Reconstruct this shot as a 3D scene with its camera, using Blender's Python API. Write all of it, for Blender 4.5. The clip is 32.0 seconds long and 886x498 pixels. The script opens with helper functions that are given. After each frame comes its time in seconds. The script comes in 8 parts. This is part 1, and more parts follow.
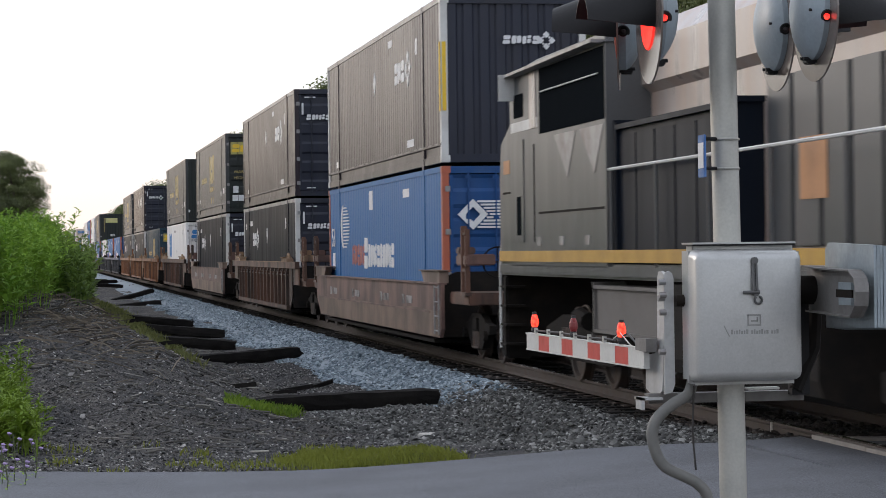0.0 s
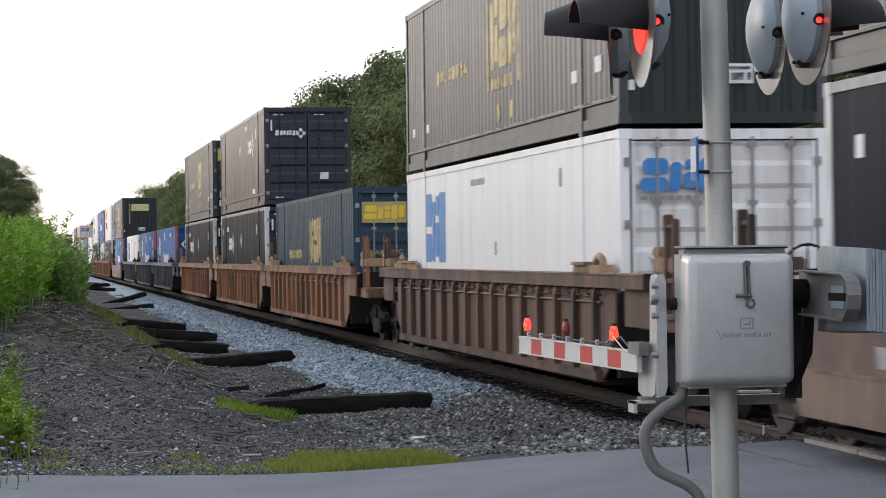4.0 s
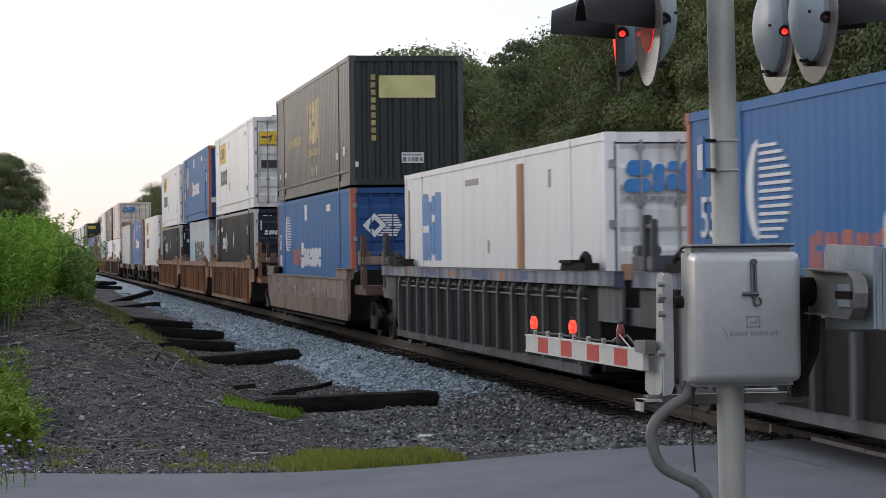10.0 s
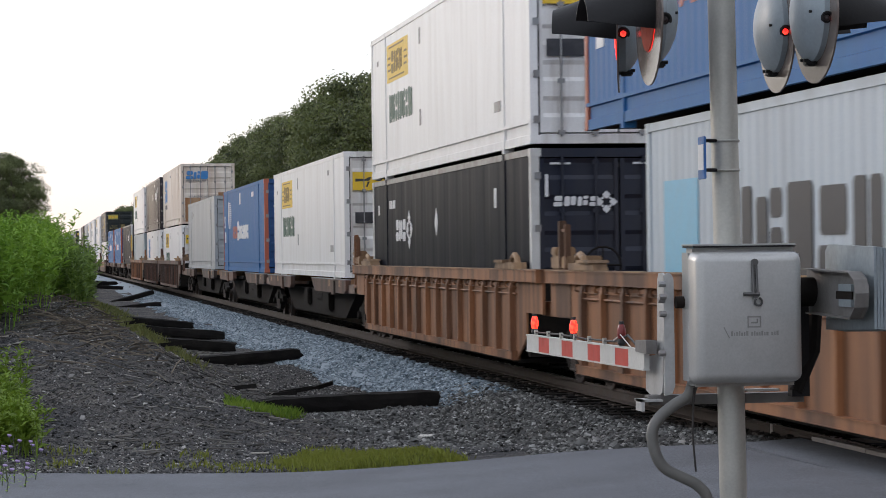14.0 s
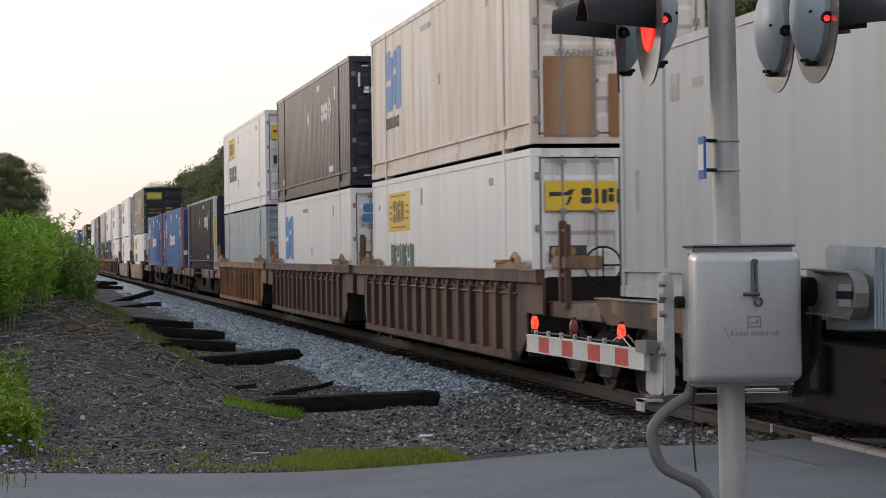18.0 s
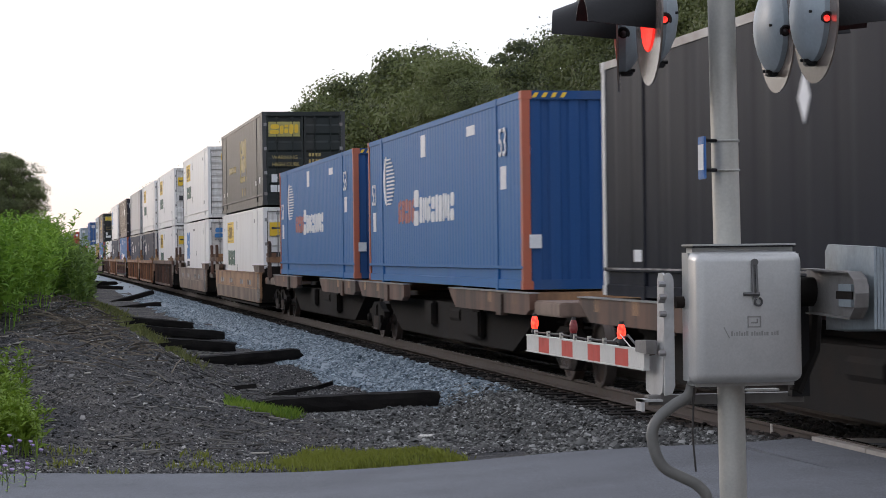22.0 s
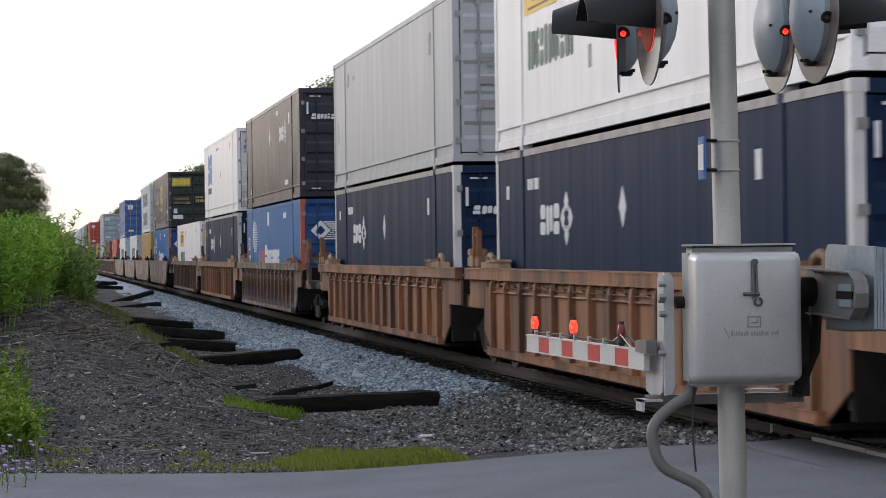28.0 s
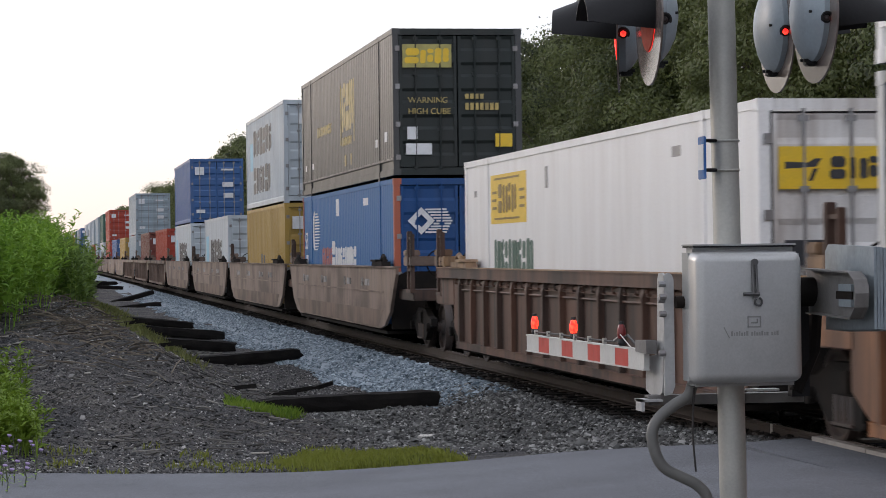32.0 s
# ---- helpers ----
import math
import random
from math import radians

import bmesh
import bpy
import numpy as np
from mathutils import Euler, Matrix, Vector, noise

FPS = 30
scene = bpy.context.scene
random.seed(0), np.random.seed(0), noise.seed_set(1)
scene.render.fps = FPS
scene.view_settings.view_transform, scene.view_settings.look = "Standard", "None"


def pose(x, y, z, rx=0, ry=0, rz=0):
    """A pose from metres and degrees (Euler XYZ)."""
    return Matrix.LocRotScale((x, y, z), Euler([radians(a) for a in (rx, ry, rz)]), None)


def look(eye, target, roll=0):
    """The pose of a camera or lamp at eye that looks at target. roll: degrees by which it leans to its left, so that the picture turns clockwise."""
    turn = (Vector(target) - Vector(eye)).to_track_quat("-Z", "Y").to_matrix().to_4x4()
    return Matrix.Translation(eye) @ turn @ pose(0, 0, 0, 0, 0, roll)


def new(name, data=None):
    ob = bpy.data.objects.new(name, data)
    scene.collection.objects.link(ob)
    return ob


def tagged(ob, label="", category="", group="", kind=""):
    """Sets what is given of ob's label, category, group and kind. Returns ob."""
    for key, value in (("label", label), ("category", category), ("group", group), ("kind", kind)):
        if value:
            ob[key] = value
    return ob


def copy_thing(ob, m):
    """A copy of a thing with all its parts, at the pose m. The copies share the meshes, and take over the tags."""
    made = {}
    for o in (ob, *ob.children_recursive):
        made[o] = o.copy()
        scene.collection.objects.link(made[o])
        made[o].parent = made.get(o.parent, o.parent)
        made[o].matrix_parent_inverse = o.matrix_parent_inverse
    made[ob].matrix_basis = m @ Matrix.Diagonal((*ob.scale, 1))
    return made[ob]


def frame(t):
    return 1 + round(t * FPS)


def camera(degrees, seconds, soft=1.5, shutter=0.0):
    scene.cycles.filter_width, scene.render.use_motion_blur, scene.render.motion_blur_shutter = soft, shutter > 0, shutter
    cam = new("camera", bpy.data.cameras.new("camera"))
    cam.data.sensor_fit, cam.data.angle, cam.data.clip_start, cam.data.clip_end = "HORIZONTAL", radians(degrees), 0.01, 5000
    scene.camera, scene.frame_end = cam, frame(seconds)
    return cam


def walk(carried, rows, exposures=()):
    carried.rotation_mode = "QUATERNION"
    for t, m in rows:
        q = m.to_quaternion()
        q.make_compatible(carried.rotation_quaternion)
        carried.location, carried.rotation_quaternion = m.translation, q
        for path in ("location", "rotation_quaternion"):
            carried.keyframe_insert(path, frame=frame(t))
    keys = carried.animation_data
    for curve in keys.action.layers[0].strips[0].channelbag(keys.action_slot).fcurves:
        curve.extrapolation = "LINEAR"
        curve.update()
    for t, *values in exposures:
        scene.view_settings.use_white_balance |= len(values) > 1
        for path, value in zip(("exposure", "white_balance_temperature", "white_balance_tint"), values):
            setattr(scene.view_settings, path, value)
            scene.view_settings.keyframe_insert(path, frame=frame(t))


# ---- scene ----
# World: +y runs along the track away from the camera, x to the right, z = 0 at the top of the rails.
# ------------------------------------------------------------------ camera
cam = camera(21.06, 32.0, soft=0.8, shutter=0.2)
EYE = Vector((0.0, 0.0, 1.848))
SWAY = [(0, 0, -3.0), (0.5, -4.6, -1.5), (1, -12.3, -1.5), (1.5, -15.3, 0), (2, -16.8, 0.8), (2.5, -13.8, 0),
        (3, -13.8, 3.1), (3.5, -13.8, 3.1), (5.5, -9.2, 1.5), (6, -7.7, 1.5), (6.5, -4.6, 0.4), (7, -9.2, 1.5),
        (7.5, -12.2, 1.5), (8, -10.7, 0.5), (8.5, -9.2, 0), (9, -6.1, -0.5), (9.5, -3.1, -1), (10, -1.5, 0),
        (11, -0.8, 0), (12, 0, -1), (13, 0, -1), (14, 0, 0), (23, 0, 0), (24, -1.5, 0), (25, -1.2, 0), (26, 0, 0), (32, 0, 0)]


def aim(dx, dy):
    """The held camera's direction, swayed by a few hundredths of a degree."""
    yaw, tilt = radians(9.726) - dx / 4218, radians(0.080) + dy / 4218
    way = Vector((math.sin(yaw) * math.cos(tilt), math.cos(yaw) * math.cos(tilt), math.sin(tilt)))
    return look(EYE, EYE + 100 * way, -0.708)


EXPOSURE = ((0, 0.0, 6500), (1, 0.2, 6450), (2, 0.35, 6450), (3, 0.4, 6500), (6, 0.05, 6400), (7, 0.15, 6450), (8, -0.04, 6450), (10, -0.15, 6500), (11, -0.05, 6500), (14, 0.0, 6500), (17, -0.25, 6700),
            (18, -0.2, 6800), (20, -0.24, 6650), (21, 0.0, 6500), (22, -0.03, 6500), (24, -0.06, 6600), (25, -0.14, 6900), (27, -0.06, 6500), (29, -0.02, 6450), (32, -0.08, 6600))
walk(cam, [(t, aim(dx, dy)) for t, dx, dy in SWAY], exposures=[(t, e + 0.12, k, 13 if t < 15 else 15) for t, e, k in EXPOSURE])

# ------------------------------------------------------------------ world and sun
SUN_TURN, SUN_UP = radians(-38), radians(14)   # ahead of the camera, to the left, low behind thin cloud
world = bpy.data.worlds.new("evening_sky")
scene.world = world
world.use_nodes = True
wn, wl = world.node_tree.nodes, world.node_tree.links
wn.clear()
sky = wn.new("ShaderNodeTexSky")
sky.sky_type = "NISHITA"
sky.sun_disc = False
sky.sun_elevation, sky.sun_rotation = SUN_UP, SUN_TURN
sky.air_density, sky.dust_density, sky.ozone_density = 1.0, 1.2, 1.5
soft_sky = wn.new("ShaderNodeMix")
soft_sky.data_type = "RGBA"
soft_sky.inputs[0].default_value = 0.72       # a veil of even, pale cloud over the clear sky
veil, veil_up, veil_ramp = wn.new("ShaderNodeTexCoord"), wn.new("ShaderNodeSeparateXYZ"), wn.new("ShaderNodeValToRGB")
veil_ramp.color_ramp.elements[0].position, veil_ramp.color_ramp.elements[0].color = 0.0, (0.79, 0.73, 0.745, 1)
veil_ramp.color_ramp.elements[1].position, veil_ramp.color_ramp.elements[1].color = 0.16, (0.87, 0.93, 1.03, 1)
mid = veil_ramp.color_ramp.elements.new(0.05)
mid.color = (0.87, 0.87, 0.9, 1)
veil_gain = wn.new("ShaderNodeVectorMath")
veil_gain.operation = "SCALE"
veil_gain.inputs["Scale"].default_value = 10.0
wl.new(veil.outputs["Generated"], veil_up.inputs[0])
wl.new(veil_up.outputs["Z"], veil_ramp.inputs[0])
wl.new(veil_ramp.outputs[0], veil_gain.inputs[0])
wl.new(veil_gain.outputs[0], soft_sky.inputs[7])
bg = wn.new("ShaderNodeBackground")
bg.inputs[1].default_value = 0.13
wout = wn.new("ShaderNodeOutputWorld")
wl.new(sky.outputs[0], soft_sky.inputs[6])
wl.new(soft_sky.outputs[2], bg.inputs[0])
wl.new(bg.outputs[0], wout.inputs[0])

sun = new("sun", bpy.data.lights.new("sun", "SUN"))
sun.data.energy, sun.data.angle, sun.data.color = 0.5, radians(20), (1.0, 0.9, 0.82)
sun.matrix_world = look((0, 0, 60), Vector((0, 0, 60)) - Vector((math.sin(SUN_TURN) * math.cos(SUN_UP),
                        math.cos(SUN_TURN) * math.cos(SUN_UP), math.sin(SUN_UP))))

# ------------------------------------------------------------------ materials
MATS = {}


def material(name, base, rough=0.6, metal=0.0, dirt=(0.09, 0.07, 0.055), amount=0.35, scale=1.5, grain=30.0,
             bump=0.15, streak=False, gloss_var=0.15, shift=0.0, spec=0.5, speck=0.0, reach=0.78, runs=0.0):
    """A worn surface: base colour, blotches or runs of dirt, fine grain and relief. shift: change of shade from object to object."""
    if name in MATS:
        return MATS[name]
    m = MATS[name] = bpy.data.materials.new(name)
    m.use_nodes = True
    n, l = m.node_tree.nodes, m.node_tree.links
    p = n["Principled BSDF"]
    tc, info = n.new("ShaderNodeTexCoord"), n.new("ShaderNodeObjectInfo")
    add = n.new("ShaderNodeVectorMath")
    add.operation = "MULTIPLY_ADD"
    add.inputs[1].default_value = (1, 1, 1)
    l.new(tc.outputs["Object"], add.inputs[0])
    off = n.new("ShaderNodeVectorMath")
    off.operation = "SCALE"
    off.inputs[0].default_value = (37, 53, 19)
    l.new(info.outputs["Random"], off.inputs["Scale"])
    l.new(off.outputs[0], add.inputs[2])
    mp = n.new("ShaderNodeMapping")
    mp.inputs["Scale"].default_value = (1, 1, 0.12) if streak else (1, 1, 1)
    l.new(add.outputs[0], mp.inputs[0])
    big = n.new("ShaderNodeTexNoise")
    big.inputs["Scale"].default_value, big.inputs["Detail"].default_value = scale, 6
    l.new(mp.outputs[0], big.inputs["Vector"])
    fine = n.new("ShaderNodeTexNoise")
    fine.inputs["Scale"].default_value, fine.inputs["Detail"].default_value = grain, 4
    l.new(add.outputs[0], fine.inputs["Vector"])
    ramp = n.new("ShaderNodeValToRGB")
    ramp.color_ramp.elements[0].position, ramp.color_ramp.elements[1].position = 0.42, reach
    ramp.color_ramp.elements[1].color = (amount, amount, amount, 1)
    l.new(big.outputs[0], ramp.inputs[0])
    mix = n.new("ShaderNodeMix")
    mix.data_type = "RGBA"
    mix.inputs[6].default_value, mix.inputs[7].default_value = (*base, 1), (*dirt, 1)
    l.new(ramp.outputs[0], mix.inputs[0])
    shade = mix
    if runs:
        mp2, thin, thin_ramp, shade = n.new("ShaderNodeMapping"), n.new("ShaderNodeTexNoise"), n.new("ShaderNodeValToRGB"), n.new("ShaderNodeMix")
        mp2.inputs["Scale"].default_value = (1, 1, 0.09)
        thin.inputs["Scale"].default_value, thin.inputs["Detail"].default_value = 6.5, 5
        thin_ramp.color_ramp.elements[0].position, thin_ramp.color_ramp.elements[1].position = 0.5, 0.68
        thin_ramp.color_ramp.elements[1].color = (runs, runs, runs, 1)
        shade.data_type = "RGBA"
        shade.inputs[7].default_value = (*[c * 0.6 for c in dirt], 1)
        l.new(add.outputs[0], mp2.inputs[0])
        l.new(mp2.outputs[0], thin.inputs["Vector"])
        l.new(thin.outputs[0], thin_ramp.inputs[0])
        l.new(thin_ramp.outputs[0], shade.inputs[0])
        l.new(mix.outputs[2], shade.inputs[6])
    hsv = n.new("ShaderNodeHueSaturation")
    l.new(shade.outputs[2], hsv.inputs["Color"])
    val = n.new("ShaderNodeMapRange")
    val.inputs["To Min"].default_value, val.inputs["To Max"].default_value = 0.86 - speck, 1.12 + speck
    l.new(fine.outputs[0], val.inputs[0])
    vary = n.new("ShaderNodeMath")
    vary.operation = "MULTIPLY_ADD"
    vary.inputs[1].default_value = shift
    l.new(info.outputs["Random"], vary.inputs[0])
    l.new(val.outputs[0], vary.inputs[2])
    l.new(vary.outputs[0], hsv.inputs["Value"])
    l.new(hsv.outputs[0], p.inputs["Base Color"])
    rr = n.new("ShaderNodeMapRange")
    rr.inputs["To Min"].default_value, rr.inputs["To Max"].default_value = max(0.03, rough - gloss_var), min(1, rough + gloss_var)
    l.new(big.outputs[0], rr.inputs[0])
    l.new(rr.outputs[0], p.inputs["Roughness"])
    p.inputs["Metallic"].default_value = metal
    p.inputs["Specular IOR Level"].default_value = spec
    if bump:
        bp = n.new("ShaderNodeBump")
        bp.inputs["Strength"].default_value, bp.inputs["Distance"].default_value = bump, 0.01
        l.new(fine.outputs[0], bp.inputs["Height"])
        l.new(bp.outputs[0], p.inputs["Normal"])
    return m


def glow(name, colour, edge, strength):
    """A glowing red glass, its emission mottled by noise in place of a bright core."""
    m = MATS[name] = bpy.data.materials.new(name)
    m.use_nodes = True
    p = m.node_tree.nodes["Principled BSDF"]
    p.inputs["Base Color"].default_value = (*colour, 1)
    n, l = m.node_tree.nodes, m.node_tree.links
    tc, no, r = n.new("ShaderNodeTexCoord"), n.new("ShaderNodeTexNoise"), n.new("ShaderNodeValToRGB")
    no.inputs["Scale"].default_value = 60
    r.color_ramp.elements[0].position, r.color_ramp.elements[1].position = 0.4, 0.6
    r.color_ramp.elements[0].color, r.color_ramp.elements[1].color = (*edge, 1), (*colour, 1)
    l.new(tc.outputs["Object"], no.inputs["Vector"])
    l.new(no.outputs[0], r.inputs[0])
    l.new(r.outputs[0], p.inputs["Emission Color"])
    p.inputs["Emission Strength"].default_value = strength
    return m


def leafy(name, a, b, through_light=0.25):
    """Leaves whose green varies from clump to clump."""
    m = MATS[name] = bpy.data.materials.new(name)
    m.use_nodes = True
    n, l = m.node_tree.nodes, m.node_tree.links
    p, out = n["Principled BSDF"], n["Material Output"]
    tc = n.new("ShaderNodeTexCoord")
    no = n.new("ShaderNodeTexNoise")
    no.inputs["Scale"].default_value = 0.8
    l.new(tc.outputs["Object"], no.inputs["Vector"])
    geo, info = n.new("ShaderNodeNewGeometry"), n.new("ShaderNodeObjectInfo")
    s1 = n.new("ShaderNodeMath")
    s1.operation = "MULTIPLY_ADD"
    s1.inputs[1].default_value = 0.45
    l.new(geo.outputs["Random Per Island"], s1.inputs[0])
    l.new(no.outputs[0], s1.inputs[2])
    s2 = n.new("ShaderNodeMath")
    s2.operation = "MULTIPLY_ADD"
    s2.inputs[1].default_value = 0.35
    l.new(info.outputs["Random"], s2.inputs[0])
    l.new(s1.outputs[0], s2.inputs[2])
    r = n.new("ShaderNodeValToRGB")
    r.color_ramp.elements[0].position, r.color_ramp.elements[1].position = 0.35, 1.15
    r.color_ramp.elements[0].color, r.color_ramp.elements[1].color = (*a, 1), (*b, 1)
    l.new(s2.outputs[0], r.inputs[0])
    l.new(r.outputs[0], p.inputs["Base Color"])
    p.inputs["Roughness"].default_value = 0.65
    t = n.new("ShaderNodeBsdfTranslucent")
    l.new(r.outputs[0], t.inputs[0])
    mx = n.new("ShaderNodeMixShader")
    mx.inputs[0].default_value = through_light
    l.new(p.outputs[0], mx.inputs[1])
    l.new(t.outputs[0], mx.inputs[2])
    l.new(mx.outputs[0], out.inputs[0])
    return m


RUST = (0.13, 0.06, 0.03)
STEEL_GREY = material("galvanised_steel", (0.47, 0.465, 0.425), 0.5, 0.35, (0.32, 0.315, 0.3), 0.5, 6, 80, 0.06)
ALUMINIUM = material("cast_aluminium", (0.48, 0.485, 0.475), 0.34, 0.35, (0.4, 0.4, 0.39), 0.6, 7, 120, 0.04)
BLACK_PAINT = material("black_paint", (0.01, 0.01, 0.011), 0.55, 0, (0.024, 0.024, 0.024), 0.4, 5, 60, 0.1, spec=0.25)
SIGNAL_GREY = material("signal_grey_paint", (0.32, 0.38, 0.42), 0.4, 0, (0.2, 0.2, 0.2), 0.3, 8, 60, 0.06)
RUBBER = material("black_rubber", (0.02, 0.02, 0.022), 0.6, 0)
CONDUIT = material("grey_conduit", (0.17, 0.168, 0.155), 0.55, 0, (0.1, 0.1, 0.1), 0.5, 8, 50, 0.1)
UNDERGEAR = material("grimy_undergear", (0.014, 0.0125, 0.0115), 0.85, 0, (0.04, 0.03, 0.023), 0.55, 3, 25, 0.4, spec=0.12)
WHEEL_STEEL = material("worn_wheel_steel", (0.07, 0.058, 0.052), 0.6, 0.3, RUST, 0.5, 4, 40, 0.2)
RAIL_STEEL = material("rail_steel", (0.06, 0.043, 0.034), 0.75, 0.0, (0.095, 0.06, 0.042), 0.5, 5, 40, 0.3)
RAIL_TOP = material("polished_rail", (0.45, 0.43, 0.42), 0.25, 1.0, (0.2, 0.16, 0.13), 0.3, 6, 40, 0.05)
TIE_WOOD = material("creosoted_timber", (0.011, 0.01, 0.0095), 0.92, 0, (0.03, 0.027, 0.024), 0.5, 4, 35, 0.8, shift=0.4, spec=0.12)
WHITE_MARK = material("white_marking", (0.72, 0.73, 0.74), 0.5, 0, (0.4, 0.38, 0.36), 0.3, 6, 40, 0.03)
GOLD_MARK = material("gold_marking", (0.5, 0.375, 0.12), 0.5, 0, (0.14, 0.12, 0.08), 0.7, 5, 40, 0.03, reach=0.66)
BLUE_MARK = material("blue_marking", (0.03, 0.2, 0.5), 0.5, 0, (0.3, 0.35, 0.4), 0.3, 6, 40, 0.03)
RED_MARK = material("red_marking", (0.38, 0.09, 0.07), 0.5, 0, (0.3, 0.1, 0.08), 0.3, 6, 40, 0.03)
YELLOW_MARK = material("yellow_marking", (0.8, 0.52, 0.03), 0.5, 0, (0.5, 0.36, 0.1), 0.3, 6, 40, 0.03)
GREEN_MARK = material("dark_green_marking", (0.04, 0.11, 0.08), 0.5, 0, (0.2, 0.25, 0.22), 0.3, 6, 40, 0.03)
BLACK_MARK = material("black_marking", (0.03, 0.03, 0.035), 0.5, 0, (0.15, 0.15, 0.15), 0.3, 6, 40, 0.03)
SKY_MARK = material("pale_blue_marking", (0.22, 0.5, 0.66), 0.5, 0, (0.4, 0.5, 0.55), 0.3, 6, 40, 0.03)
SALT = material("worn_steel_bars", (0.3, 0.3, 0.3), 0.5, 0.4, RUST, 0.5, 4, 30, 0.1)

# ------------------------------------------------------------------ mesh helpers


class Shape:
    """Vertices and faces gathered for one mesh."""

    def __init__(self):
        self.v, self.f = [], []

    def add(self, verts, faces):
        k = len(self.v)
        self.v += [tuple(p) for p in verts]
        self.f += [tuple(k + i for i in q) for q in faces]
        return self

    def box(self, x0, x1, y0, y1, z0, z1):
        v = [(x, y, z) for z in (z0, z1) for y in (y0, y1) for x in (x0, x1)]
        return self.add(v, [(0, 2, 3, 1), (4, 5, 7, 6), (0, 1, 5, 4), (2, 6, 7, 3), (0, 4, 6, 2), (1, 3, 7, 5)])

    def bevel_box(self, x0, x1, y0, y1, z0, z1, b=0.02):
        """A box whose twelve edges are cut off."""
        bm = bmesh.new()
        bmesh.ops.create_cube(bm, size=1)
        for q in bm.verts:
            q.co = Vector(((x0 + x1) / 2 + q.co.x * (x1 - x0), (y0 + y1) / 2 + q.co.y * (y1 - y0), (z0 + z1) / 2 + q.co.z * (z1 - z0)))
        bmesh.ops.bevel(bm, geom=bm.edges, offset=b, segments=2, affect="EDGES")
        bm.verts.index_update()
        self.add([q.co for q in bm.verts], [[q.index for q in fc.verts] for fc in bm.faces])
        bm.free()
        return self

    def prism(self, outline, axis, a, b):
        """A flat outline pushed from a to b along an axis (0, 1, 2); the outline holds the two other coordinates in order."""
        n = len(outline)
        put = {0: lambda p, k: (k, p[0], p[1]), 1: lambda p, k: (p[0], k, p[1]), 2: lambda p, k: (p[0], p[1], k)}[axis]
        v = [put(p, a) for p in outline] + [put(p, b) for p in outline]
        f = [tuple(range(n))[::-1], tuple(range(n, 2 * n))] + [(i, (i + 1) % n, n + (i + 1) % n, n + i) for i in range(n)]
        return self.add(v, f)

    def tube(self, points, r, sides=10, r_end=None):
        """A round bar along points, closed at its ends."""
        pts = [Vector(p) for p in points]
        v, f = [], []
        for i, p in enumerate(pts):
            d = (pts[min(i + 1, len(pts) - 1)] - pts[max(i - 1, 0)]).normalized()
            a = d.orthogonal().normalized() if i == 0 else (a - a.dot(d) * d).normalized()
            b = d.cross(a)
            q = r if r_end is None else r + (r_end - r) * i / (len(pts) - 1)
            v += [p + q * (math.cos(2 * math.pi * k / sides) * a + math.sin(2 * math.pi * k / sides) * b) for k in range(sides)]
        for i in range(len(pts) - 1):
            f += [(i * sides + k, i * sides + (k + 1) % sides, (i + 1) * sides + (k + 1) % sides, (i + 1) * sides + k) for k in range(sides)]
        f += [tuple(range(sides))[::-1], tuple(range((len(pts) - 1) * sides, len(pts) * sides))]
        return self.add(v, f)

    def disc(self, c, axis, r, t, sides=24):
        c, axis = Vector(c), Vector(axis).normalized()
        return self.tube([c - axis * t / 2, c + axis * t / 2], r, sides)

    def lathe(self, profile, c, axis, sides=20):
        """A turned body: profile of (along, radius) round an axis through c."""
        c, ax = Vector(c), Vector(axis).normalized()
        a = ax.orthogonal().normalized()
        b = ax.cross(a)
        n = len(profile)
        v = [c + ax * h + r * (math.cos(2 * math.pi * k / sides) * a + math.sin(2 * math.pi * k / sides) * b) for h, r in profile for k in range(sides)]
        f = [(i * sides + k, i * sides + (k + 1) % sides, (i + 1) * sides + (k + 1) % sides, (i + 1) * sides + k) for i in range(n - 1) for k in range(sides)]
        f += [tuple(range(sides))[::-1], tuple(range((n - 1) * sides, n * sides))]
        return self.add(v, f)

    def mesh(self, name, mat, smooth=False):
        me = bpy.data.meshes.new(name)
        me.from_pydata(self.v, [], self.f)
        bm = bmesh.new()
        bm.from_mesh(me)
        bmesh.ops.recalc_face_normals(bm, faces=bm.faces)
        bm.to_mesh(me)
        bm.free()
        me.materials.append(mat)
        if smooth:
            me.shade_smooth()
            me.set_sharp_from_angle(angle=radians(35))
        return me


def part(name, shape, mat, parent, label="", smooth=False):
    ob = new(name, shape.mesh(name, mat, smooth) if isinstance(shape, Shape) else shape)
    ob.parent = parent
    if label:
        ob["label"] = label
    return ob


def thing(name, label, category, group="", at=None):
    ob = new(name)
    if at is not None:
        ob.matrix_basis = at
    return tagged(ob, label, category, group)


